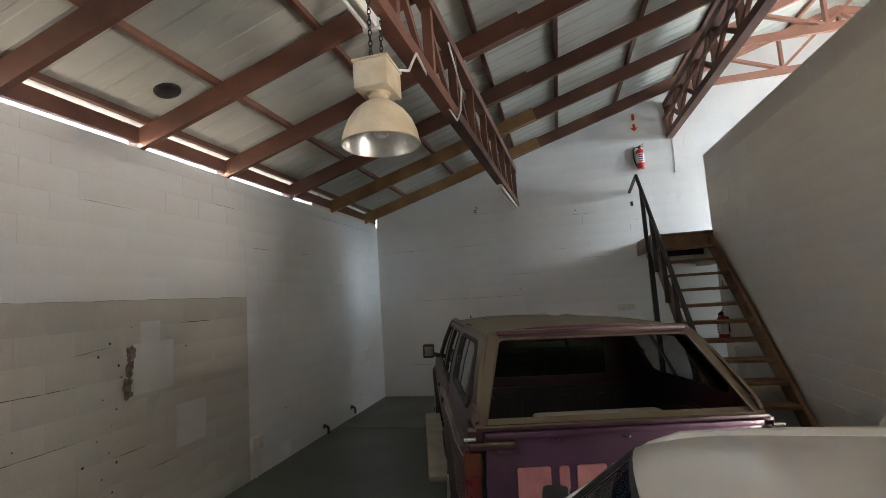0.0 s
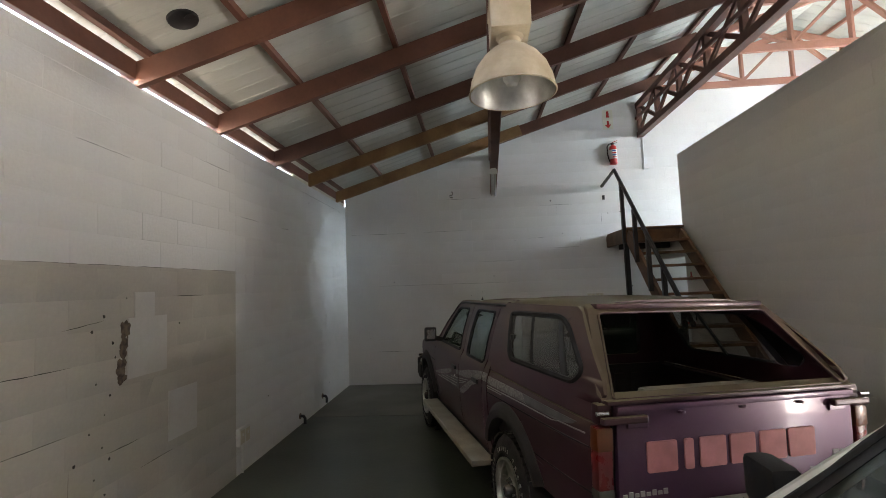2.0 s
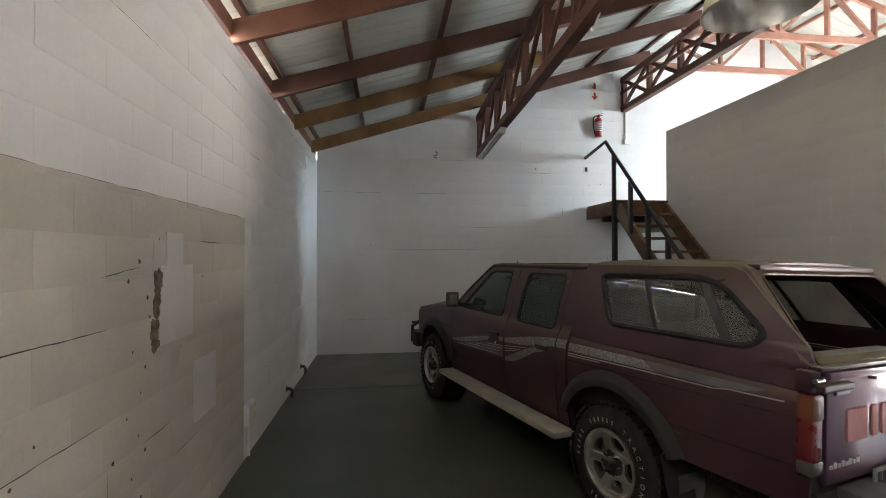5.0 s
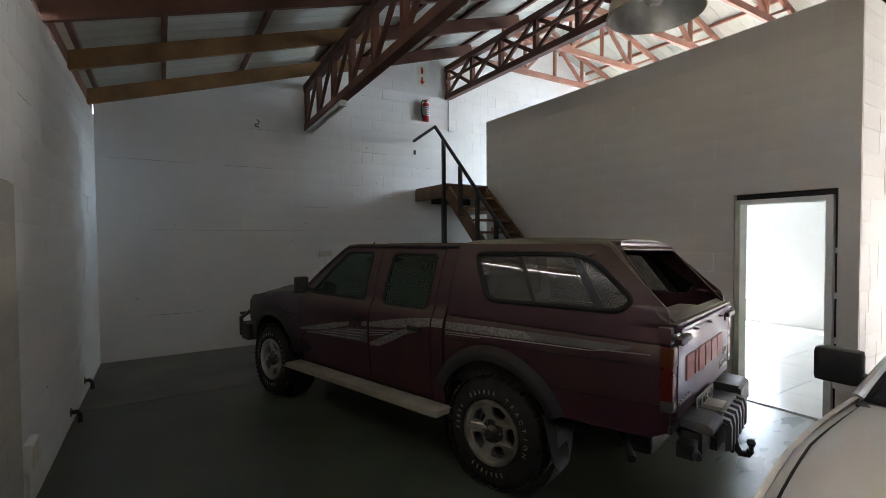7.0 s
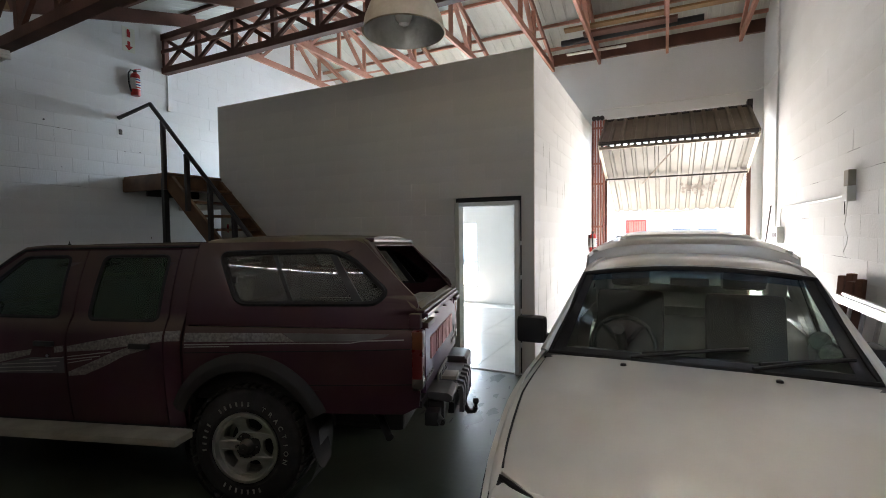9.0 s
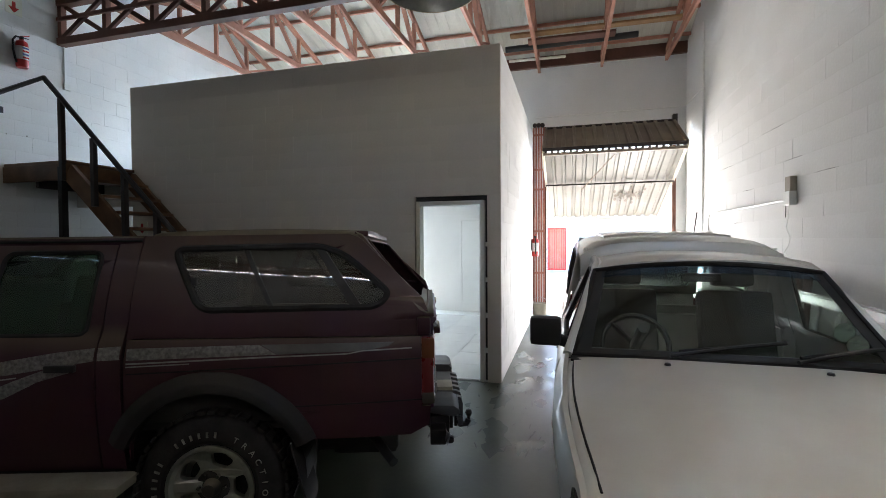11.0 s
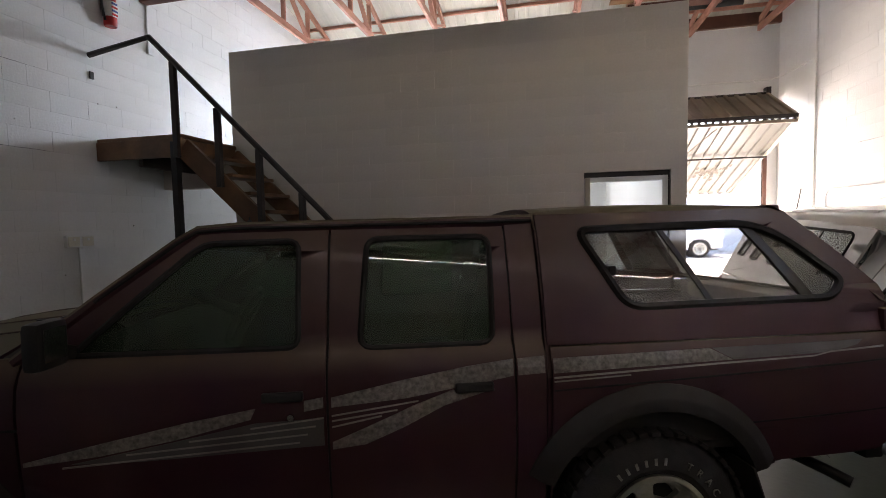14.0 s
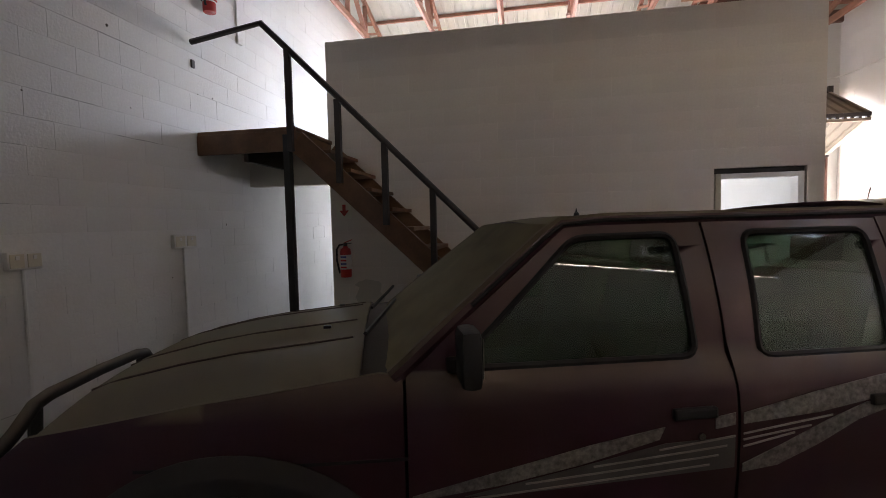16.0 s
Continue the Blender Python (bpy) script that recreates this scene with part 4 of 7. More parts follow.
    for u in (R_A, F_A):
        wheel(car, u, s * 0.715, 0.375, 0.255, s, 0.212, 5, True)

# roof, screen, bonnet, canopy top
part("cab_roof", shell(16, 14, lambda a, b: (1.885 - a * 1.385 + 0.05 * (1 - (2 * b - 1) ** 2) * (1 - a), (2 * b - 1) * 0.622, 1.605 + 0.045 * (1 - abs(2 * b - 1) ** 2.6) + 0.012 * a - 0.02 * max(0, 1 - a * 6) ** 2), 0.02), MAROON, car, "brown dust-covered cab roof", True)
for y in (-0.34, -0.17, 0, 0.17, 0.34):
    part("roof_rib", beamed((1.60, y, 1.650 - abs(y) * 0.02), (0.55, y, 1.660 - abs(y) * 0.02), 0.045, 0.010, 0.003), MAROON, car)
part("aerial_base", lathed([(0.012, 0), (0.010, 0.015), (0.004, 0.02), (0.001, 0.035)], 10, "z", (1.72, 0.45, 1.635)), BLACK_PLASTIC, car)
part("windscreen", shell(10, 14, lambda a, b: (2.475 - a * 0.585 + 0.085 * (1 - (2 * b - 1) ** 2), (2 * b - 1) * (0.725 - a * 0.13), 1.150 + a * 0.455 + 0.02 * (1 - (2 * b - 1) ** 2)), 0.006, (-0.6, 0, -0.8)), SCREEN_DUST, car, "windscreen thick with brown dust", True)
part("rear_window", boxed(0.497, 0.503, -0.56, 0.56, 1.18, 1.54), MAROON_GLASS, car, "cab rear window").visible_shadow = False
bm = slab(rect(-0.60, 0.60, 0.55, 1.61), lambda u, v: (0.515, u, v), lambda u, v: (0.495, u, v), [rect(-0.56, 0.56, 1.18, 1.54)])
part("cab_back", bm, MAROON, car)
gap_edge = [(yc(0.48, v) - 0.010, v) for v in (0.62, 0.8, 1.0, 1.12, 1.3, 1.45, 1.58)] + [(0.60, 1.625)]
bm = slab(gap_edge + [(-y, v) for y, v in reversed(gap_edge)], lambda u, v: (0.493, u, v), lambda u, v: (0.466, u, v), [rect(-0.54, 0.54, 1.19, 1.53)])
part("canopy_flange", bm, MAROON, car, "maroon flange between cab and canopy")


def bonnet_z(x, y):
    edge = np.interp(x, [2.45, 3.03, 3.45, 3.62], [1.150, 1.098, 1.035, 0.975])
    return float(edge + (0.095 - 0.03 * max(0, (x - 3.2) / 0.42)) * (1 - min(1, abs(y) / 0.745) ** 2.6) - 0.10 * max(0, (x - 3.48) / 0.14) ** 2)


bon = part("bonnet", shell(18, 18, lambda a, b: ((lambda x, y: (x, y, bonnet_z(x, y)))(2.56 + a * 1.06, (2 * b - 1) * (yf(2.56 + a * 1.06, 1.15 - 0.11 * a) - 0.012))), 0.02), MAROON, car, "bonnet thick with brown dust", True)
part("scuttle", shell(5, 16, lambda a, b: ((lambda x, y: (x, y, bonnet_z(x, y) - 0.012))(2.43 + a * 0.13 + 0.05 * (1 - (2 * b - 1) ** 2) * (1 - a), (2 * b - 1) * 0.735)), 0.02), FLARE, car, "dusty scuttle panel under the windscreen", True)
for y in (-0.46, -0.22, 0.22, 0.46):
    part("bonnet_crease", tubed([(x, y * (1 + (x - 2.6) * 0.02), bonnet_z(x, y) + 0.001) for x in (2.6, 2.8, 3.0, 3.2, 3.4, 3.5)], 0.005, 6), MAROON, bon)
for y in (-0.3, 0.3):
    part("washer_jet", boxed(2.70, 2.73, y - 0.012, y + 0.012, bonnet_z(2.71, y), bonnet_z(2.71, y) + 0.012, bevel=0.003), BLACK_PLASTIC, bon)
    part("wiper", tubed([(2.55, y + 0.25, 1.235), (2.47, y - 0.1, 1.27), (2.44, y - 0.25, 1.285)], 0.008, 6), BLACK_PLASTIC, car)
part("grille", boxed(3.57, 3.625, -0.46, 0.46, 0.76, 0.95, bevel=0.01), BLACK_PLASTIC, car)
for k in range(4):
    part("grille_bar", boxed(3.62, 3.632, -0.45, 0.45, 0.79 + k * 0.04, 0.802 + k * 0.04), CHROME, car)
part("front_panel", boxed(3.48, 3.60, -0.72, 0.72, 0.50, 0.97, bevel=0.02), MAROON, car)
part("front_bumper", boxed(3.56, 3.74, -0.80, 0.80, 0.48, 0.68, bevel=0.03), DUSTY_BLACK, car, "black front bumper", True)
bull = part("bull_bar", tubed([(3.76, -0.78, 0.52), (3.78, -0.78, 0.73), (3.78, -0.62, 0.83), (3.76, -0.46, 0.93), (3.75, -0.38, 1.00), (3.75, -0.30, 1.015), (3.75, 0, 1.02), (3.75, 0.30, 1.015), (3.75, 0.38, 1.00), (3.76, 0.46, 0.93), (3.78, 0.62, 0.83), (3.78, 0.78, 0.73), (3.76, 0.78, 0.52)], 0.025, 12), DUSTY_BLACK, car, "black tubular bull bar", True)
for y in (-0.36, 0.36):
    part("upright", tubed([(3.78, y, 0.52), (3.76, y, 1.00)], 0.023, 10), DUSTY_BLACK, bull, "", True)
for z in (0.66, 0.78):
    part("cross_tube", tubed([(3.80, -0.78, z), (3.80, 0.78, z)], 0.018, 10), DUSTY_BLACK, bull, "", True)


def canopy_z(x, y):
    e = 1.650 + 0.012 * math.sin((0.47 - x) / 1.1 * math.pi)
    return e + 0.042 * (1 - min(1, abs(y) / 0.63) ** 3) - 0.05 * max(0, (abs(y) - 0.56 + 0.02 * max(0, (x - 0.10) / 0.38)) / 0.08) ** 2


part("canopy_roof", shell(14, 18, lambda a, b: ((lambda x, y: (x, y, canopy_z(x, y)))(0.485 - a * 1.15, (2 * b - 1) * 0.632)), 0.02), MAROON, car, "dusty maroon canopy roof", True)
part("canopy_spoiler", boxed(-0.70, -0.62, -0.57, 0.57, 1.642, 1.674, bevel=0.012), MAROON, car, "", True)
part("canopy_front", slab([(-0.72, 1.125), (0.72, 1.125), (0.585, 1.645), (-0.585, 1.645)], lambda u, v: (0.462, u, v), lambda u, v: (0.448, u, v), [rounded(rect(-0.54, 0.54, 1.2, 1.55), 0.05)]), MAROON, car)
# canopy hatch frame, standing open with no pane in it
def hatch(u, v):
    return (-0.668 - v * 0.362, u, 1.652 - v * 0.425)
frame_out = rounded([(-0.612, 0), (0.612, 0), (0.765, 1), (-0.765, 1)], [0.04, 0.04, 0.01, 0.01])
frame_in = rounded([(-0.562, 0.07), (0.562, 0.07), (0.700, 0.985), (-0.700, 0.985)], [0.05, 0.05, 0.015, 0.015])
part("hatch_frame", slab(frame_out, hatch, lambda u, v: tuple(np.array(hatch(u, v)) + np.array((0.04, 0, 0.02))), [frame_in]), MAROON, car, "dusty open canopy hatch frame", False)
part("hatch_seal", tubed([tuple(np.array(hatch(u, v)) - np.array((0.004, 0, 0.0))) for u, v in frame_in], 0.007, 6, closed=True), MAROON, car)
part("hatch_sill", boxed(-1.065, -0.985, -0.755, 0.755, 1.212, 1.232, bevel=0.006), MAROON, car, "", True)
gate = part("tailgate", boxed(-1.062, -1.022, -0.712, 0.712, 0.72, 1.205, bevel=0.01), TAILGATE, car, "purple tailgate with faded pink raised lettering shapes", True)
part("tailgate_lip", boxed(-1.078, -1.03, -0.715, 0.715, 1.178, 1.208, bevel=0.008), TAILGATE, gate, "", True)
for y in (-0.36, 0, 0.36):
    part("lip_clip", lathed([(0.001, 0.012), (0.018, 0.010), (0.02, 0)], 12, "z", (-1.068, y, 1.158)), TAILGATE, gate)
# six plain raised blocks across the gate
for y0, w in ((0.560, 0.165), (0.352, 0.050), (0.264, 0.150), (0.087, 0.150), (-0.093, 0.162), (-0.273, 0.168)):
    sh = rounded(rect(y0 - w, y0, 0.893, 1.035), 0.012)
    part("raised_mark", slab(sh, lambda u, v: (-1.070, u, v), lambda u, v: (-1.061, u, v)), LETTER_PINK, gate, "faded pink raised block")
for k in range(8):
    part("badge_mark", boxed(-1.067, -1.061, 0.672 - k * 0.031, 0.694 - k * 0.031, 0.792, 0.808 + 0.008 * (k % 2)), DECAL_LINE, gate)
part("badge_mark", boxed(-1.067, -1.061, -0.62, -0.55, 0.855, 0.877), DECAL_LINE, gate)
part("badge_mark", boxed(-1.067, -1.061, -0.63, -0.47, 0.775, 0.798), DECAL_LINE, gate)
# bed inside
part("bed_floor", boxed(-1.04, 0.46, -0.74, 0.74, 0.64, 0.68), BEDLINER, car)
for s in (1, -1):
    part("bed_lining", boxed(-1.03, 0.45, min(s * 0.70, s * 0.76), max(s * 0.70, s * 0.76), 0.68, 1.11, bevel=0.01), BEDLINER, car)
    part("wheel_tub", boxed(-0.42, 0.42, min(s * 0.52, s * 0.72), max(s * 0.52, s * 0.72), 0.68, 0.90, bevel=0.06), BEDLINER, car, "", True)
part("bed_front", boxed(0.43, 0.47, -0.72, 0.72, 0.68, 1.12), BEDLINER, car)
for k in range(9):
    part("bed_rib", boxed(0.415, 0.432, -0.66 + k * 0.155, -0.58 + k * 0.155, 0.70, 1.05, bevel=0.006), BEDLINER, car)
part("spare_cover", boxed(-0.99, -0.80, -0.30, 0.42, 1.13, 1.235, bevel=0.035), STEP, car, "dusty padded roll behind the tailgate", True)
# cabin
part("cab_floor", boxed(0.50, 2.6, -0.74, 0.74, 0.45, 0.52), BLACK_PLASTIC, car)
for y in (-0.36, 0.36):
    seat(car, 1.72, y, 0.72, SEAT, 0.50)
    seat(car, 0.92, y, 0.70, SEAT, 0.60)
part("dashboard", boxed(2.15, 2.50, -0.70, 0.70, 0.85, 1.14, bevel=0.05), BLACK_PLASTIC, car, "", True)
steering_wheel(car, 2.03, -0.36, 1.10)
part("bulkhead", boxed(2.44, 2.50, -0.72, 0.72, 0.5, 1.12), BLACK_STEEL, car)
# underside
part("chassis", boxed(-0.85, 3.5, -0.42, 0.42, 0.38, 0.56, bevel=0.02), BLACK_STEEL, car)
for u in (R_A, F_A):
    part("axle", tubed([(u, -0.66, 0.375), (u, 0.66, 0.375)], 0.055, 12), BLACK_STEEL, car)
    for s in (1, -1):
        part("inner_arch", lathed([(0.46, s * 0.56), (0.465, s * 0.78)], 32, "y", (u, 0, 0.40)), BLACK_PLASTIC, car)
        part("arch_backing", boxed(u - 0.46, u + 0.46, min(s * 0.52, s * 0.55), max(s * 0.52, s * 0.55), 0.42, 0.86), BLACK_PLASTIC, car)
part("exhaust", tubed([(-0.3, 0.40, 0.50), (-0.64, 0.46, 0.52), (-0.74, 0.58, 0.51), (-0.80, 0.70, 0.49), (-0.85, 0.775, 0.465)], 0.025, 12), BLACK_STEEL, car, "", True)
part("fuel_tank", boxed(-0.85, -0.45, -0.35, 0.40, 0.34, 0.60, bevel=0.05), BLACK_STEEL, car, "", True)
bump = part("rear_bumper", boxed(-1.13, -1.04, -0.66, 0.66, 0.50, 0.585, bevel=0.01), BLACK_STEEL, car, "grey step bumper with tow bar", True)
for s, y0, y1, low in ((1, 0.32, 0.58, 0.635), (-1, 0.335, 0.70, 0.545)):
    pad = slab([(-1.035, 0.690), (-1.175, 0.685), (-1.205, 0.665), (-1.205, low), (-1.19, low - 0.012), (-1.035, low + 0.01)], lambda u, v: (u, s * y0, v), lambda u, v: (u, s * y1, v))
    bmesh.ops.bevel(pad, geom=pad.edges[:], offset=0.008, segments=2, profile=0.6, affect="EDGES")
    part("bumper_pad", pad, BUMPER, bump, "scuffed grey step pad", True)
part("pad_bracket", boxed(-1.15, -1.04, 0.34, 0.56, 0.50, 0.622, bevel=0.01), BLACK_STEEL, bump, "", True)
part("step_plate", boxed(-1.19, -1.04, -0.30, 0.30, 0.640, 0.652, bevel=0.004), BUMPER, bump, "", True)
for k in range(6):
    y = -0.27 + k * 0.108
    rib = slab([(-1.185, 0.652), (-1.235, 0.640), (-1.245, 0.60), (-1.245, 0.47), (-1.215, 0.46), (-1.215, 0.595), (-1.185, 0.61)], lambda u, v: (u, y - 0.024, v), lambda u, v: (u, y + 0.024, v))
    part("step_rib", rib, BUMPER, bump)
part("step_backing", boxed(-1.18, -1.14, -0.32, 0.32, 0.46, 0.638), BLACK_STEEL, bump)
part("packing_block", boxed(-1.185, -1.06, 0.06, 0.23, 0.653, 0.690, bevel=0.006), STEP, bump, "dusty block on the step plate", True)
part("bumper_tube", tubed([(-0.97, 0.40, 0.585), (-1.05, 0.52, 0.565), (-1.15, 0.66, 0.53)], 0.024, 14), BUMPER, bump, "", True)
# black disc on the capped end drawn for the shade inside the tube
part("tube_mouth_shade", lathed([(0.001, 0), (0.018, 0.0), (0.018, 0.004)], 12, "y", (-1.152, 0.664, 0.529)), BLACK_RUBBER, bump)
part("tow_bar", tubed([(-1.20, 0, 0.50), (-1.225, 0, 0.40), (-1.25, 0, 0.365), (-1.29, 0, 0.37), (-1.305, 0, 0.40)], 0.022, 10), BLACK_STEEL, bump, "", True)
part("tow_plate", boxed(-1.222, -1.204, -0.05, 0.05, 0.37, 0.52, bevel=0.003), BLACK_STEEL, bump)
part("tow_ball", lathed([(0.001, 0.085), (0.018, 0.080), (0.026, 0.060), (0.018, 0.040), (0.012, 0.035), (0.012, 0.0)], 14, "z", (-1.305, 0, 0.385)), BLACK_STEEL, bump, "", True)
badge = part("model_badge", slab(rect(-0.655, -0.405, 0.775, 0.832), lambda u, v: (-1.0655, u, v), lambda u, v: (-1.062, u, v), [rect(-0.648, -0.412, 0.782, 0.825)]), DECAL_LINE, gate, "pale outlined model badge")
letters("V6 3.0", 0.048, DECAL_LINE, badge, pose(-1.0632, -0.485, 0.8035, 90, 0, -90), "lettering", 0.001)
for k in range(2):
    part("badge_mark", boxed(-1.0655, -1.062, -0.60 - k * 0.05, -0.56 - k * 0.05, 0.865, 0.905), DECAL_GREY, gate)
plate = part("number_plate", boxed(-1.082, -1.072, -0.07, 0.36, 0.655, 0.752, bevel=0.004), PLATE, car, "dusty number plate")
letters("369-460", 0.085, BLACK_PLASTIC, plate, pose(-1.0835, 0.09, 0.704, 90, 0, -90), "lettering", 0.001)
for k in range(2):
    part("badge_mark", boxed(-1.0845, -1.082, 0.30 - k * 0.05, 0.335 - k * 0.05, 0.68, 0.73), BLACK_PLASTIC, plate)

for ob in car.children:
    if ob.name.split(".")[0] == "wheel":
        ob.location.z += 0.025 - ob.location.y * math.sin(radians(LEAN))

# ---- the white single cab ----
van = thing("single_cab_pickup", pose(2.157, 0.84, 0, 0, 0, 180.27), "dusty white single cab pickup with white canopy", "pickup truck")


def w_low(z):
    return np.interp(z, [0.30, 0.45, 0.60, 0.75, 0.86, 0.95, 1.01], [0.775, 0.80, 0.815, 0.820, 0.812, 0.795, 0.760])


def wf(x, z):
    base = float(w_low(z)) if z < 1.01 else 0.760 - (z - 1.01) * 0.40
    if x > 2.5:
        base -= 0.15 * ((x - 2.5) / 1.2) ** 2.0
    return base


def wc(x, z):
    base = float(w_low(z)) if z < 1.0 else 0.775 - (z - 1.0) * 0.20 - max(0, z - 1.52) ** 2 * 4
    if x < -0.5:
        base -= 0.04 * ((-0.5 - x) / 0.9) ** 2
    return base


W_DOOR = rounded([(2.27, 1.02), (1.91, 1.395), (1.60, 1.418), (1.42, 1.01)], [0.03, 0.06, 0.07, 0.05])
W_CAN = rounded([(0.93, 1.14), (1.10, 1.47), (0.22, 1.51), (-0.10, 1.14)], [0.06, 0.07, 0.06, 0.06])
W_SM1 = rounded([(-0.30, 1.16), (0.0, 1.50), (-0.14, 1.50), (-0.46, 1.16)], 0.04)
W_SM2 = rounded([(-0.62, 1.18), (-0.32, 1.50), (-0.46, 1.50), (-0.78, 1.18)], 0.04)
for s in (1, -1):
    wing = [(2.36, 0.32), (2.36, 1.015), (2.46, 1.015), (3.0, 0.96), (3.45, 0.875), (3.60, 0.80), (3.66, 0.55), (3.58, 0.38)] + arch(2.92, 0.34, 0.40, 0.38)
    part("front_wing", skin(wing, wf, s), WHITE_PAINT, van, "", True)
    door = part("door", skin([(1.16, 0.33), (1.16, 0.60), (1.24, 1.0), (1.44, 1.450), (1.95, 1.425), (2.35, 1.02), (2.35, 0.33)], wf, s, [W_DOOR]), WHITE_PAINT, van, "dusty white door", True)
    part("window_glass", skin(W_DOOR, lambda u, v: wf(u, v) - 0.008, s, (), 0.004), CLEAN_GLASS, door).visible_shadow = False
    part("window_seal", seal(W_DOOR, wf, s, 0.012), BLACK_RUBBER, door)
    part("handle", beamed((1.31, s * 0.822, 0.865), (1.45, s * 0.822, 0.865), 0.03, 0.045, 0.01), BLACK_PLASTIC, door, "black door handle")
    part("door_lock", lathed([(0.001, s * 0.826), (0.011, s * 0.826), (0.012, s * 0.80)], 12, "y", (1.40, 0, 0.80)), BLACK_PLASTIC, door)
    part("door_gap", skin([(2.35, 0.34), (2.361, 0.34), (2.361, 1.0), (2.35, 1.0)], lambda a, b: wf(a, b) - 0.008, s, (), 0.004), BLACK_RUBBER, van)
    # dark strip drawn for the shade along the pressed waist crease
    part("crease_shade_line", skin([(1.22, 0.905), (2.36, 0.865), (2.36, 0.858), (1.22, 0.898)], lambda a, b: wf(a, b) + 0.001, s, (), 0.004), FLARE, door)
    part("cab_corner", skin([(1.00, 0.33), (1.00, 0.93), (1.14, 1.25), (1.26, 1.48), (1.43, 1.478), (1.23, 1.0), (1.15, 0.60), (1.15, 0.33)], wf, s), WHITE_PAINT, van, "", True)
    rail = [(2.44, 1.01), (2.20, 1.22), (1.96, 1.412), (1.88, 1.445), (1.6, 1.458), (1.27, 1.462)]
    part("pillar", tubed([(u, s * (wf(u, v) - 0.016), v) for u, v in rail[:4]], 0.026, 10), WHITE_PAINT, van, "", True)
    part("roof_rail", tubed([(u, s * (wf(u, v) - 0.026), v) for u, v in rail[2:]], 0.030, 10), WHITE_PAINT, van, "", True)
    bed = [(-1.10, 0.93), (-1.12, 0.60), (-1.00, 0.40)] + arch(0, 0.34, 0.40, 0.38)[::-1] + [(0.985, 0.34), (0.985, 0.93)]
    part("bed_side", skin(bed, wc, s), WHITE_PAINT, van, "", True)
    can = part("canopy_side", skin([(0.985, 0.94), (1.30, 1.50), (1.0, 1.535), (0.4, 1.565), (-0.50, 1.575), (-0.64, 1.54), (-1.12, 0.94)], wc, s, [W_CAN, W_SM1, W_SM2]), WHITE_PAINT, van, "white fibreglass canopy side", True)
    for o in (W_CAN, W_SM1, W_SM2):
        part("canopy_glass", skin(o, lambda u, v: wc(u, v) - 0.008, s, (), 0.004), CLEAN_GLASS, can).visible_shadow = False
        part("window_seal", seal(o, wc, s, 0.013), BLACK_RUBBER, can)
    part("window_bar", skin([(0.70, 1.485), (0.67, 1.486), (0.42, 1.145), (0.45, 1.145)], lambda u, v: wc(u, v) - 0.004, s, (), 0.012), BLACK_PLASTIC, can)
    if s > 0:
        mir = part("door_mirror", boxed(2.02, 2.19, 0.765, 0.835, 0.99, 1.12, bevel=0.026), BLACK_PLASTIC, van, "black plastic door mirror folded back", True)
        part("mirror_glass", boxed(2.035, 2.175, 0.761, 0.764, 1.005, 1.105), CHROME, mir)
    else:
        mir = part("door_mirror", boxed(2.20, 2.30, -0.955, -0.780, 1.01, 1.172, bevel=0.028), BLACK_PLASTIC, van, "black plastic door mirror", True)
        part("mirror_glass", boxed(2.196, 2.199, -0.940, -0.800, 1.03, 1.155), CHROME, mir)
    part("mirror_arm", beamed((2.26, s * 0.735, 1.03), (2.22, s * 0.80, 1.04) if s > 0 else (2.25, -0.82, 1.05), 0.06, 0.06, 0.014), BLACK_PLASTIC, mir)
    part("side_indicator", lathed([(0.001, s * 0.826), (0.022, s * 0.822), (0.026, s * 0.80)], 14, "y", (2.525, 0, 0.668)), AMBER, van, "amber side indicator")
    part("headlight", skin(rounded([(3.40, 0.66), (3.42, 0.84), (3.60, 0.80), (3.665, 0.72), (3.66, 0.64)], 0.03), lambda u, v: wf(u, v) + 0.006, s, (), 0.03), HEADLIGHT, van, "clear wraparound headlight", True)
    part("tail_light", boxed(-1.135, -1.06, min(s * 0.69, s * 0.80), max(s * 0.69, s * 0.80), 0.55, 0.90, bevel=0.012), RED_LENS, van, "", True)
    part("mud_flap", beamed((-0.36, s * 0.70, 0.50), (-0.40, s * 0.70, 0.16), 0.20, 0.012, 0.003, up=(1, 0, 0)), BLACK_RUBBER, van)
    part("inner_arch", lathed([(0.39, s * 0.55), (0.395, s * 0.77)], 32, "y", (0, 0, 0.34)), BLACK_PLASTIC, van)
    part("inner_arch", lathed([(0.39, s * 0.50), (0.395, s * 0.74)], 32, "y", (2.92, 0, 0.34)), BLACK_PLASTIC, van)
    for u, y in ((0, 0.70), (2.92, 0.66)):
        wheel(van, u, s * y, 0.325, 0.19, s, 0.19, 8, False)
    part("sill", boxed(1.0, 2.5, min(s * 0.66, s * 0.755), max(s * 0.66, s * 0.755), 0.28, 0.34, bevel=0.01), WHITE_PAINT, van)


def roof_w(a, b):
    x, y = 1.995 - a * 0.755 + 0.07 * (1 - a) * (1 - (2 * b - 1) ** 2), (2 * b - 1) * 0.585
    return (x, y, 1.460 + 0.066 * (1 - abs(2 * b - 1) ** 2.6) - 0.034 * max(0, 1 - a * 3) ** 2)


part("cab_roof", shell(14, 14, roof_w, 0.02), WHITE_PAINT, van, "dusty white cab roof", True)


def screen_w(a, b, lift=0.0):
    q = 1 - (2 * b - 1) ** 2
    return (2.44 - a * 0.455 + 0.13 * q * (1 - 0.42 * a) + lift, (2 * b - 1) * (0.712 - a * 0.125), 1.01 + a * 0.405 + (0.032 + 0.02 * a) * q + lift)


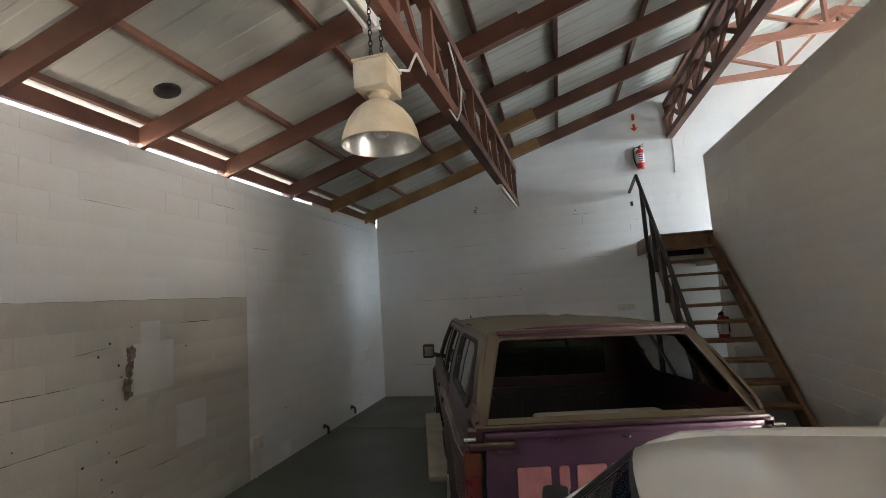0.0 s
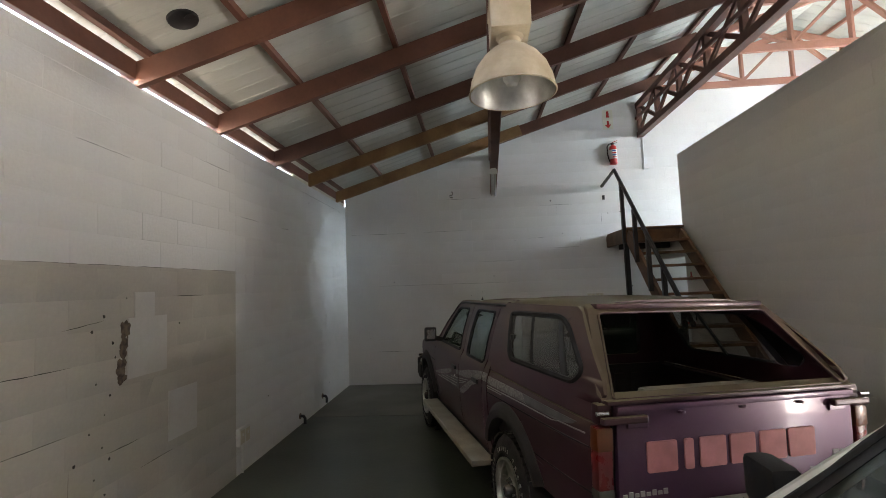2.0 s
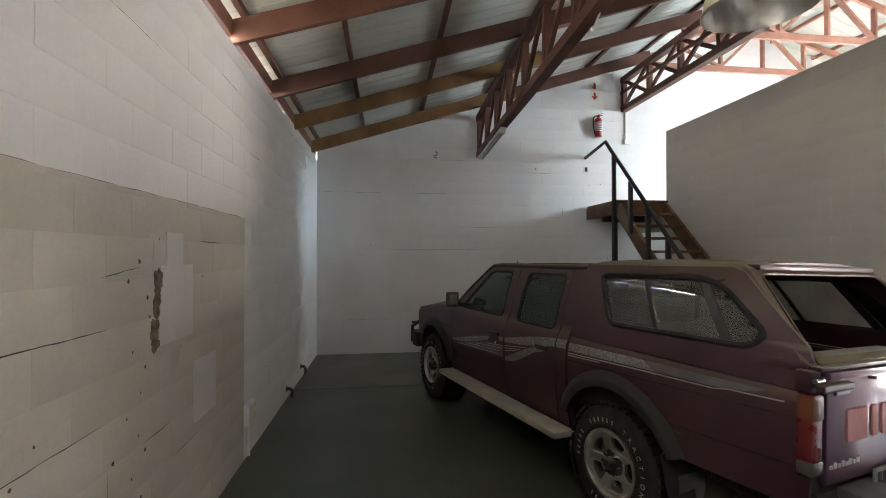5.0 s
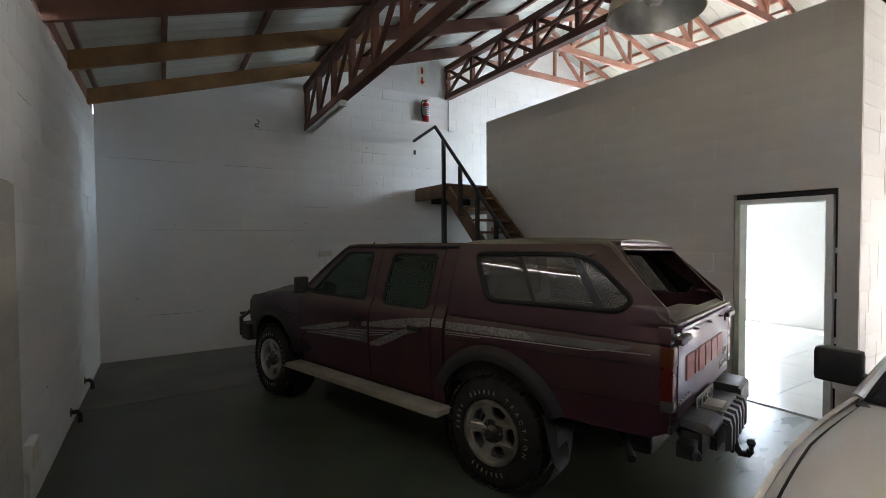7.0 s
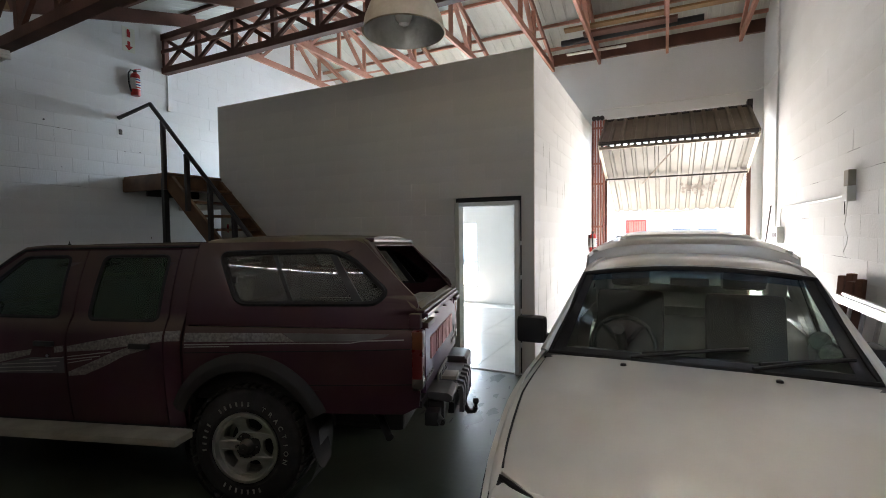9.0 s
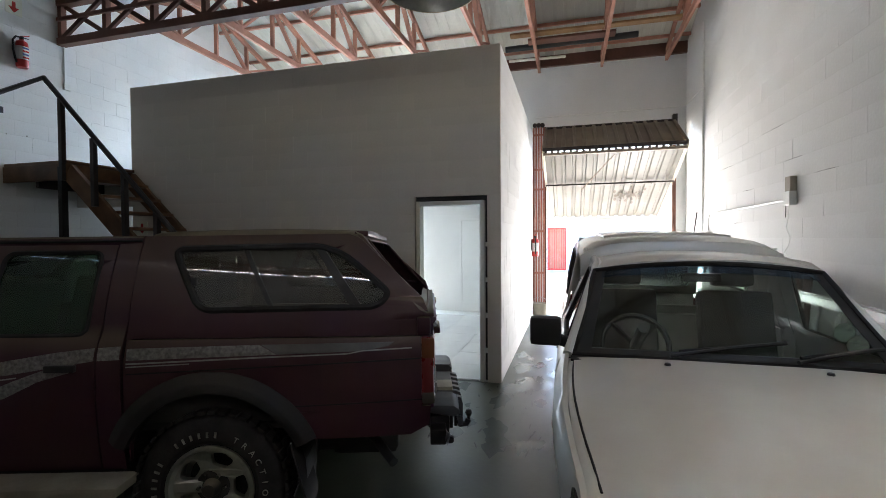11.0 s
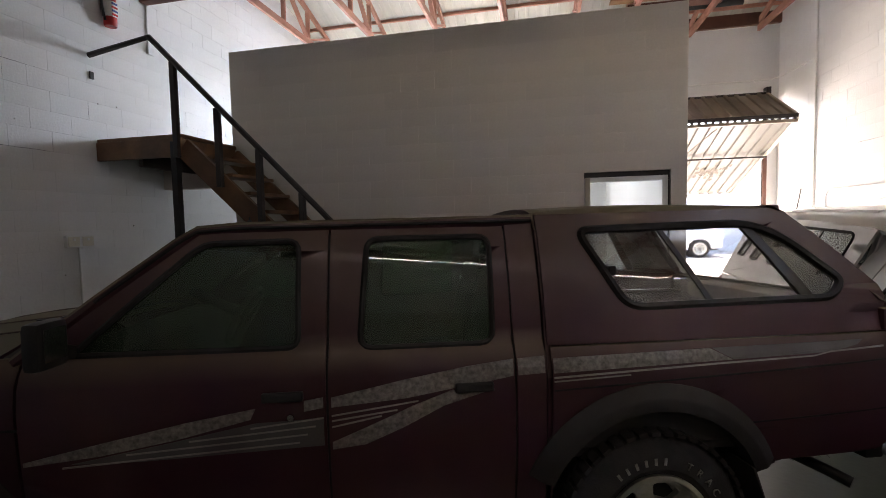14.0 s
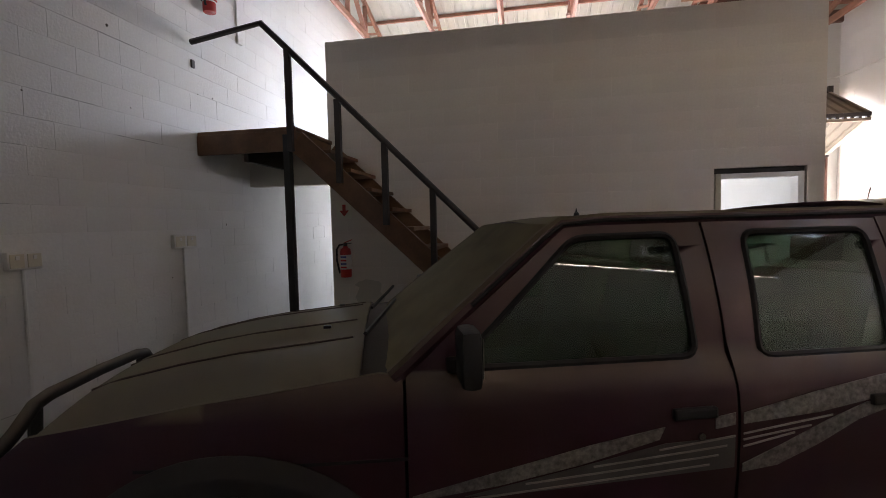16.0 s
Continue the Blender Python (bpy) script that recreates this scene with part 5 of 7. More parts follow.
part("windscreen", shell(10, 16, screen_w, 0.006, (-0.7, 0, -0.7)), CLEAN_GLASS, van, "greenish windscreen", True).visible_shadow = False
part("sun_band", shell(3, 16, lambda a, b: screen_w(0.89 + a * 0.09, 0.04 + 0.92 * b, 0.003), 0.002, (-0.7, 0, -0.7)), BLUE_BAND, van, "blue tinted sun band on the windscreen", True)
edge = [screen_w(a, b, 0.002) for a, b in [(0, k / 14) for k in range(15)] + [(k / 8, 1) for k in range(1, 9)] + [(1, 1 - k / 14) for k in range(1, 15)] + [(1 - k / 8, 0) for k in range(1, 8)]]
for b0, b1 in ((0.0, 0.055), (0.945, 1.0)):
    part("windscreen_border", shell(10, 2, lambda a, b: screen_w(a, b0 + (b1 - b0) * b, 0.002), 0.003, (-0.7, 0, -0.7)), BLACK_PLASTIC, van, "black border of the windscreen", True)
part("windscreen_border", shell(2, 16, lambda a, b: screen_w(a * 0.07, b, 0.002), 0.003, (-0.7, 0, -0.7)), BLACK_PLASTIC, van, "", True)
part("windscreen_seal", tubed(edge, 0.016, 8, closed=True), BLACK_RUBBER, van)
for k, (b0, b1, lift) in enumerate(((0.30, 0.66, 0.02), (0.66, 0.96, 0.02))):
    pts = [Vector(screen_w(0.02, b0, 0.0)) + Vector((0.05, 0, 0.02)), Vector(screen_w(0.10, (b0 + b1) / 2, 0.02)), Vector(screen_w(0.17, b1, 0.02))]
    part("wiper", tubed(pts, 0.010, 8), BLACK_PLASTIC, van, "black wiper arm")
    pts = [Vector(screen_w(0.06 + 0.12 * f, b0 + (b1 - b0) * (0.15 + 0.9 * f) - 0.02, 0.012)) for f in (0, 0.5, 1)]
    part("wiper_blade", tubed(pts, 0.009, 6), BLACK_RUBBER, van)
part("scuttle", shell(3, 16, lambda a, b: (2.42 + a * 0.10 + 0.13 * (1 - (2 * b - 1) ** 2), (2 * b - 1) * 0.73, 1.008 + 0.03 * (1 - (2 * b - 1) ** 2) - 0.004 * a), 0.02), BLACK_PLASTIC, van, "black scuttle grille", True)


def bonnet_w(x, y):
    edge_z = np.interp(x, [2.4, 3.0, 3.45, 3.68], [1.008, 0.955, 0.868, 0.755])
    return float(edge_z + 0.065 * (1 - min(1, abs(y) / 0.74) ** 2.4) - 0.05 * max(0, (x - 3.5) / 0.2) ** 2)


bon = part("bonnet", shell(22, 22, lambda a, b: ((lambda x, y: (x, y, bonnet_w(x, y)))(2.49 + 0.13 * (1 - (2 * b - 1) ** 2) * (1 - a) + a * (1.02 + 0.18 * (1 - (2 * b - 1) ** 2)), (2 * b - 1) * (wf(2.49 + a * 1.0, 1.0 - 0.10 * a) - 0.0545))), 0.02), WHITE_PAINT, van, "dusty white bonnet", True)


def lamp_face(a, b, s, out=0.0):
    """Headlight lens, from the bonnet's front edge down to the bumper."""
    y = 0.33 + b * (wf(3.52, 0.80) - 0.395)
    xe = 3.505 + 0.18 * (1 - (y / 0.66) ** 2)
    top = bonnet_w(xe, y) - 0.006
    return (xe + 0.015 + 0.11 * math.sin(a * math.pi / 2) + out, s * y, top - (top - 0.60) * a ** 1.25 + out * 0.5)


for s in (1, -1):
    part("headlight_lens", shell(8, 8, lambda a, b: lamp_face(a, b, s), 0.03, (-1, 0, -0.3)), HEADLIGHT, van, "clear headlight over a dark bowl", True)
    rim_line = [lamp_face(0.02, k / 8, s, 0.002) for k in range(9)] + [lamp_face(k / 6, 1, s, 0.002) for k in range(1, 7)] + [lamp_face(1, 1 - k / 8, s, 0.002) for k in range(1, 9)] + [lamp_face(1 - k / 6, 0, s, 0.002) for k in range(1, 6)]
    part("headlight_bezel", tubed(rim_line, 0.011, 8, closed=True), BLACK_PLASTIC, van)
    part("bulb_bowl", lathed([(0.02, 0.0), (0.05, 0.012), (0.07, 0.03), (0.072, 0.034)], 20, "x", (3.55, s * 0.50, 0.74)), CHROME, van)
for y in (-0.31, 0.31):
    part("washer_jet", lathed([(0.001, 0.012), (0.012, 0.010), (0.015, 0)], 12, "z", (2.67, y, bonnet_w(2.67, y))), BLACK_PLASTIC, bon)
for s in (1, -1):
    part("bonnet_gap", tubed([(x, s * (wf(x, 1.0 - 0.1 * (x - 2.5)) - 0.053), bonnet_w(x, wf(x, 0.95) - 0.053) + 0.001) for x in (2.5, 2.6, 2.7, 2.8, 2.9, 3.0, 3.1, 3.2, 3.3, 3.4, 3.5)], 0.0045, 6), BLACK_RUBBER, van)
    part("wing_top", shell(16, 5, lambda a, b: ((lambda x: (x, s * (wf(x, 1.0 - 0.1 * (x - 2.5)) - 0.05 + 0.052 * b), bonnet_w(x, wf(x, 0.95) - 0.053) - 0.002 - 0.03 * b ** 2.2))(2.47 + a * 1.12)), 0.012), WHITE_PAINT, van, "", True)
part("grille", boxed(3.62, 3.70, -0.36, 0.36, 0.62, 0.77, bevel=0.02), BLACK_PLASTIC, van, "", True)
part("front_bumper", boxed(3.58, 3.80, -0.78, 0.78, 0.34, 0.60, bevel=0.05), WHITE_PAINT, van, "", True)
part("nose_panel", boxed(3.45, 3.64, -0.66, 0.66, 0.40, 0.84, bevel=0.04), WHITE_PAINT, van, "", True)


def can_w(x, y):
    e = 1.562 + 0.045 * math.sin(min(1, max(0, (1.36 - x) / 1.5)) * math.pi / 2) - 0.03 * max(0, (x - 1.2) / 0.16) ** 2
    return e + 0.056 * (1 - min(1, abs(y) / 0.655) ** 3) - 0.05 * min(1, abs(y) / 0.655) ** 8


part("canopy_roof", shell(16, 18, lambda a, b: ((lambda x, y: (x, y, can_w(x, y)))(1.36 - a * 1.90, (2 * b - 1) * 0.66)), 0.02), WHITE_PAINT, van, "dusty white canopy roof with raised panel", True)
part("canopy_brow", shell(5, 18, lambda a, b: ((lambda y: (1.36 + 0.03 * math.sin(a * 3.0), y, can_w(1.36, y) - a * 0.16))((2 * b - 1) * 0.655)), 0.015, (-1, 0, 0)), WHITE_PAINT, van, "", True)
part("canopy_panel", shell(8, 10, lambda a, b: ((lambda x, y: (x, y, can_w(x, y) + 0.018))(0.95 - a * 1.2, (2 * b - 1) * 0.46)), 0.02), WHITE_PAINT, van, "", True)
part("canopy_front", slab(rect(-0.63, 0.63, 0.95, 1.54), lambda u, v: (1.02 + (v - 0.95) * 0.5, u, v), lambda u, v: (1.00 + (v - 0.95) * 0.5, u, v), [rounded(rect(-0.5, 0.5, 1.1, 1.42), 0.05)]), WHITE_PAINT, van)
part("canopy_tail", slab([(-0.62, 1.62), (0.62, 1.62), (0.72, 0.94), (-0.72, 0.94)], lambda u, v: (-0.55 - (1.62 - v) * 0.8, u, v), lambda u, v: (-0.53 - (1.62 - v) * 0.8, u, v), [rounded([(-0.53, 1.54), (0.53, 1.54), (0.62, 1.04), (-0.62, 1.04)], 0.05)]), WHITE_PAINT, van)
# unseen rear glass, darkened to keep doorway light out of the windscreen view
part("canopy_tail_glass", slab([(-0.53, 1.54), (0.53, 1.54), (0.62, 1.04), (-0.62, 1.04)], lambda u, v: (-0.545 - (1.62 - v) * 0.8, u, v), lambda u, v: (-0.54 - (1.62 - v) * 0.8, u, v)), SMOKED, van, "unseen canopy rear glass, darkened to block the doorway light")
part("tailgate", boxed(-1.13, -1.09, -0.70, 0.70, 0.50, 0.94, bevel=0.01), WHITE_PAINT, van)
bm = slab([(-0.60, 0.40), (0.60, 0.40), (0.52, 1.47), (-0.52, 1.47)], lambda u, v: (1.20 + max(0, v - 1.0) * 0.15, u, v), lambda u, v: (1.18 + max(0, v - 1.0) * 0.15, u, v), [rounded([(-0.52, 1.05), (0.52, 1.05), (0.46, 1.40), (-0.46, 1.40)], 0.05)])
part("cab_back", bm, WHITE_PAINT, van)
part("rear_glass", slab(rounded([(-0.52, 1.05), (0.52, 1.05), (0.46, 1.40), (-0.46, 1.40)], 0.05), lambda u, v: (1.195 + (v - 1.0) * 0.15, u, v), lambda u, v: (1.19 + (v - 1.0) * 0.15, u, v)), CLEAN_GLASS, van).visible_shadow = False
part("bed_floor", boxed(-1.10, 1.15, -0.72, 0.72, 0.46, 0.50), BEDLINER, van)
part("cab_floor", boxed(1.18, 2.6, -0.72, 0.72, 0.34, 0.40), BLACK_PLASTIC, van)
for y in (-0.36, 0.36):
    seat(van, 1.68, y, 0.56, SEAT_GREY, 0.46)
part("dashboard", boxed(2.16, 2.52, -0.66, 0.66, 0.78, 1.0, bevel=0.05), BLACK_PLASTIC, van, "", True)
steering_wheel(van, 2.02, -0.36, 0.98)
part("rear_view_mirror", boxed(1.98, 2.0, -0.10, 0.10, 1.36, 1.41, bevel=0.008), BLACK_PLASTIC, van)
part("bulkhead", boxed(2.48, 2.52, -0.70, 0.70, 0.4, 0.98), BLACK_STEEL, van)
part("chassis", boxed(-0.9, 3.5, -0.40, 0.40, 0.28, 0.44, bevel=0.02), BLACK_STEEL, van)
for u in (0, 2.92):
    part("axle", tubed([(u, -0.62, 0.325), (u, 0.62, 0.325)], 0.05, 12), BLACK_STEEL, van)
for b, h in ((0.90, 0.36), (0.91, 0.24)):
    c = Vector(screen_w(h, b, -0.012))
    part("licence_disc", lathed([(0.001, 0.0), (0.045, 0.0), (0.045, 0.003)], 20, "x", c), DISC_PAPER, van, "faded green licence disc")

# ---- stair and landing ----
stair = thing("timber_stair", pose(0, 0, 0), "brown stained open-tread timber stair with steel handrail", "staircase")
S_TOP, S_SLOPE = (7.45, 2.56), 0.95
def stair_z(y):
    return S_TOP[1] - (S_TOP[0] - y) * S_SLOPE
foot_y = S_TOP[0] - S_TOP[1] / S_SLOPE
d = Vector((0, -1, -S_SLOPE)).normalized()
up_n = Vector((0, -S_SLOPE, 1)).normalized()
for x in (1.40, 2.20):
    a, b = Vector((x, S_TOP[0], S_TOP[1] - 0.10)), Vector((x, foot_y + 0.12, 0.08))
    part("stringer", beamed(a, b, 0.05, 0.21, 0.004), STAIR_WOOD, stair, "", False)
for k in range(12):
    z = 2.56 - 0.197 * (k + 1)
    y = S_TOP[0] - (S_TOP[1] - z) / S_SLOPE - 0.02
    part("tread", boxed(1.425, 2.175, y - 0.12, y + 0.10, z - 0.036, z, bevel=0.004), STAIR_WOOD, stair, "worn brown tread")
land = part("landing", boxed(1.38, XB - 0.004, 7.45, 8.545, 2.56, 2.60, bevel=0.004), STAIR_WOOD, stair)
part("fascia", boxed(1.36, 1.41, 7.45, 8.54, 2.36, 2.56, bevel=0.004), STAIR_WOOD, land)
part("joist", boxed(1.42, 2.26, 7.46, 7.51, 2.36, 2.555, bevel=0.004), STAIR_WOOD, land)
part("joist", boxed(1.42, 2.26, 8.0, 8.05, 2.28, 2.555, bevel=0.004), DARK_STEEL, land)
part("post", boxed(1.345, 1.415, 7.50, 7.57, 0, 2.52, bevel=0.004), BLACK_STEEL, stair, "black steel post")
rail = part("handrail", tube(bmesh.new(), [(1.34, 8.53, 3.50), (1.34, 7.75, 3.61), (1.34, 5.35, 1.24)], 0.030, 8), DARK_STEEL, stair, "dark brown handrail")
for y, z0, z1 in ((7.48, 2.35, 3.33), (6.98, 2.02, 2.82), (6.52, 1.60, 2.38), (6.06, 1.18, 1.93), (5.58, 0.74, 1.45)):
    part("baluster", beamed((1.345, y, z0), (1.345, y, z1), 0.055, 0.055, 0.004), DARK_STEEL, rail)

# ---- fixtures on the walls ----


def extinguisher(m, hose=True):
    e = thing("fire_extinguisher", m, "red fire extinguisher with black hose and printed label on the wall", "fire extinguisher", "fire extinguishers")
    part("cylinder", lathed([(0.001, 0), (0.060, 0.004), (0.066, 0.02), (0.066, 0.30), (0.058, 0.335), (0.030, 0.355), (0.024, 0.37)], 24), RED_PAINT, e, "", True)
    part("valve", lathed([(0.024, 0.37), (0.026, 0.40), (0.015, 0.41), (0.001, 0.41)], 16), BLACK_STEEL, e)
    part("lever", beamed((-0.02, 0, 0.405), (0.085, 0, 0.445), 0.022, 0.010, 0.003), RED_PAINT, e)
    part("lever", beamed((-0.02, 0, 0.39), (0.08, 0, 0.405), 0.022, 0.008, 0.003), BLACK_STEEL, e)
    part("hose", tubed([(-0.02, 0, 0.39), (-0.07, -0.01, 0.385), (-0.105, -0.01, 0.33), (-0.105, -0.01, 0.20), (-0.085, -0.01, 0.10), (-0.070, -0.01, 0.05)], 0.012, 8), BLACK_RUBBER, e, "", True)
    lab = part("label", lathed([(0.0672, 0.10), (0.0672, 0.27)], 24), PAPER, e)
    for k in range(4):
        part("label_print", boxed(-0.035, 0.035, -0.0705, -0.066, 0.115 + k * 0.04, 0.135 + k * 0.04), INK if k % 2 else RED_PAINT, lab)
    part("bracket", boxed(-0.03, 0.03, 0.05, 0.075, 0.12, 0.34, bevel=0.003), BLACK_STEEL, e)
    return e


extinguisher(pose(1.57, YN - 0.08, 3.88))
extinguisher(pose(XB - 0.08, 7.30, 0.99, 0, 0, -90))
extinguisher(pose(6.35, YB - 0.08, 1.25))


def sign(m, two):
    s = thing("fire_sign", m, "pale safety sign with red arrow and extinguisher symbol", "sign", "fire signs")
    for k in range(2 if two else 1):
        z = -0.19 * k
        p = part("sign_plate", boxed(-0.095, 0.095, -0.006, 0, z - 0.093, z + 0.093, bevel=0.002), SIGN_PAINT, s)
        if k == 0 and two:
            part("symbol", slab([(-0.024, -0.055 + z), (0.024, -0.055 + z), (0.024, 0.03 + z), (0.01, 0.05 + z), (0.03, 0.065 + z), (-0.02, 0.065 + z), (-0.024, 0.03 + z)], lambda u, v: (u, -0.009, v), lambda u, v: (u, -0.005, v)), RED_PAINT, p)
        else:
            part("arrow", slab([(-0.02, 0.07 + z), (0.02, 0.07 + z), (0.02, 0.0 + z), (0.06, 0.0 + z), (0, -0.07 + z), (-0.06, 0.0 + z), (-0.02, 0.0 + z)], lambda u, v: (u, -0.009, v), lambda u, v: (u, -0.005, v)), RED_PAINT, p)
    return s


sign(pose(1.535, YN - 0.001, 4.85), True)
sign(pose(XB - 0.001, 7.33, 1.78, 0, 0, -90), False)


def socket(m, w=0.22, h=0.12, drop=1.4, label="white double wall socket with conduit below"):
    s = thing("wall_socket", m, label, "socket", "wall sockets")
    b = part("box", boxed(-w / 2, w / 2, -0.045, 0, -h / 2, h / 2, bevel=0.008), WHITE_PLASTIC, s, "", True)
    for x in (-w / 4, w / 4):
        part("face", boxed(x - w * 0.2, x + w * 0.2, -0.050, -0.044, -h * 0.38, h * 0.38, bevel=0.002), CREAM_PAINT, b)
        part("switch", boxed(x - 0.012, x + 0.012, -0.056, -0.049, 0.008, 0.034, bevel=0.002), WHITE_PLASTIC, b)
    if drop:
        part("conduit", tubed([(0, -0.014, -h / 2), (0, -0.014, -h / 2 - drop)], 0.012, 8), WHITE_PLASTIC, s)
    return s


socket(pose(-0.38, YN - 0.001, 1.42))
socket(pose(1.09, YN - 0.001, 1.485), 0.30, 0.13)
socket(pose(XW + 0.001, 4.60, 0.37, 0, 0, 90), 0.20, 0.17, 0.28, "dusty white socket box low on the side wall")
sw = thing("conduit_box", pose(2.155, YN - 0.001, 3.82), "white conduit and junction box under the girder", "junction box")
part("box", boxed(-0.045, 0.045, -0.04, 0, -0.045, 0.045, bevel=0.006), WHITE_PLASTIC, sw)
part("conduit", tubed([(-0.02, -0.014, 0.04), (-0.02, -0.014, 0.58)], 0.011, 8), WHITE_PLASTIC, sw)
bx = thing("wall_switch", pose(1.36, YN - 0.001, 3.29), "small black switch on the end wall", "switch")
part("plate", boxed(-0.022, 0.022, -0.02, 0, -0.04, 0.04, bevel=0.004), BLACK_PLASTIC, bx)
ho = thing("wall_hook", pose(-1.45, YN - 0.001, 3.50), "small grey hook on the end wall", "hook")
part("hook", tubed([(0, -0.02, 0.05), (0.035, -0.03, 0.02), (0.02, -0.03, -0.02), (-0.03, -0.03, -0.03), (-0.02, -0.03, -0.06), (0.03, -0.03, -0.07)], 0.008, 6), FLARE, ho)
for y, z in ((6.15, 0.12), (7.05, 0.17)):
    st = thing("pipe_stub", pose(XW, y, z), "rusty black pipe stub through the side wall", "pipe", "pipe stubs")
    part("pipe", tubed([(0, 0, 0), (0.05, 0, 0), (0.07, 0, -0.03), (0.07, 0, -0.10)], 0.02, 10), BLACK_STEEL, st, "", True)
    part("collar", lathed([(0.001, 0.012), (0.038, 0.010), (0.04, 0)], 14, "x"), RUBBLE, st)

# broken-out chase and repairs in the side wall
def ragged(cx, cz, w, h, seed, n=26):
    rnd = random.Random(seed)
    pts = []
    for i in range(n):
        a = 2 * math.pi * i / n
        k = 1 + rnd.uniform(-0.28, 0.28)
        pts.append((cx + w / 2 * k * math.copysign(abs(math.cos(a)) ** 0.7, math.cos(a)), cz + h / 2 * (1 + rnd.uniform(-0.06, 0.06)) * math.copysign(abs(math.sin(a)) ** 0.8, math.sin(a))))
    return pts


bm = bmesh.new()
rnd = random.Random(4)
for i in range(70):
    z = rnd.uniform(1.24, 1.62)
    y = 3.03 + 0.022 * math.sin(z * 17) + rnd.uniform(-0.028, 0.028) - 0.02 * (z < 1.32)
    r = rnd.uniform(0.012, 0.03)
    vs = bmesh.ops.create_icosphere(bm, subdivisions=1, radius=r)["verts"]
    for v in vs:
        v.co = Vector((XW + 0.004 + v.co.x * 0.35, y + v.co.y * rnd.uniform(0.6, 1.2), z + v.co.z * rnd.uniform(0.8, 1.6)))
hole = tagged(part("broken_chase", bm, RUBBLE), "broken brown chase hacked into the block wall", "wall damage", kind="stuff")
bm = slab(ragged(7.05, 0.74, 0.36, 0.44, 9), lambda u, v: (XB - 0.004, u, v), lambda u, v: (XB, u, v))
structure("wall_scar", bm, PATCH, "beige unpainted scar on the office wall")

# ---- lamps ----
lamp = thing("high_bay_lamp", pose(-0.85, 2.14, 2.69) @ Matrix.Scale(0.885, 4), "dusty beige high bay lamp hanging on chains from the girder", "hanging lamp")
part("shade", lathed([(0.228, 0.0), (0.236, 0.004), (0.230, 0.014), (0.218, 0.075), (0.190, 0.145), (0.150, 0.200), (0.105, 0.240), (0.072, 0.262)], 48), BEIGE_ENAMEL, lamp, "dusty beige bell shade", True)
part("reflector", lathed([(0.224, 0.003), (0.212, 0.075), (0.184, 0.145), (0.145, 0.196), (0.100, 0.234), (0.02, 0.25)], 48), REFLECTOR, lamp, "bright dimpled reflector", True)
part("bulb", lathed([(0.001, 0.045), (0.028, 0.052), (0.048, 0.080), (0.052, 0.115), (0.040, 0.165), (0.026, 0.20), (0.026, 0.245)], 24), FROSTED, lamp, "frosted discharge bulb", True)
part("neck", lathed([(0.072, 0.258), (0.058, 0.275), (0.058, 0.30), (0.075, 0.315)], 24), BEIGE_ENAMEL, lamp, "", True)
gear = part("gear_box", boxed(-0.105, 0.105, -0.125, 0.125, 0.315, 0.485, bevel=0.012), BEIGE_ENAMEL, lamp, "beige control gear box", True)
part("gear_lid", boxed(-0.110, 0.110, -0.130, 0.130, 0.478, 0.492, bevel=0.004), BEIGE_ENAMEL, gear)
for y in (-0.09, 0.09):
    ch = part("chain", tubed([(0, y, 0.49), (0, y, 0.52)], 0.006, 6), FLARE, lamp)
    for k in range(11):
        z = 0.52 + k * 0.033
        ring = [Vector((0.010 * math.cos(a), 0, 0.021 * math.sin(a))) for a in [2 * math.pi * i / 10 for i in range(10)]]
        if k % 2:
            ring = [Vector((0, v.x, v.z)) for v in ring]
        part("link", tubed([v + Vector((0, y, z)) for v in ring], 0.0035, 5, closed=True), FLARE, ch)
cab = thing("lamp_cable", pose(0, 0, 0), "white cable looping along the lattice girder", "cable")
part("cable", tubed([(-0.80, 2.15, 3.10), (-0.74, 2.35, 3.18), (-0.76, 2.6, 3.42), (-0.80, 3.0, 3.47), (-0.79, 3.6, 3.47), (-0.76, 3.8, 3.42), (-0.74, 3.9, 3.55), (-0.74, 4.0, 3.8), (-0.77, 3.7, 4.1)], 0.008, 6), WHITE_PLASTIC, cab, "", True)


def tube_lamp(y0, y1, x0, x1, z):
    t = thing("fluorescent_lamp", pose(0, 0, 0), "dusty white fluorescent batten fixed under the girder", "tube lamp", "fluorescent lamps")
    part("body", beamed((x0, y0, z), (x1, y1, z), 0.075, 0.045, 0.006), WHITE_PLASTIC, t)
    for s in (-0.03, 0.03):
        part("tube", tubed([(x0 + s, y0 + 0.05, z - 0.035), (x1 + s, y1 - 0.05, z - 0.035)], 0.013, 10), FROSTED, t, "", True)
    for (x, y) in ((x0, y0 + 0.03), (x1, y1 - 0.03)):
        part("holder", boxed(x - 0.05, x + 0.05, y - 0.015, y + 0.015, z - 0.055, z + 0.01, bevel=0.003), WHITE_PLASTIC, t)


tube_lamp(6.55, 8.40, -0.735, -0.665, 3.435)
tube_lamp(0.85, 2.25, -0.94, -0.90, 3.435)
vent = thing("roof_vent", pose(-3.036, 2.97, sheet_z(-3.036) - 0.012, 0, -17.1, 0), "dark round hole patched into the roof sheet", "roof vent")
part("disc", lathed([(0.001, -0.010), (0.085, -0.010), (0.10, -0.002), (0.105, 0.012)], 28), BLACK_STEEL, vent, "", True)
part("flap", slab(ragged(0.07, -0.03, 0.07, 0.05, 3, 10), lambda u, v: (u, v, -0.018), lambda u, v: (u, v, -0.010)), FLARE, vent)

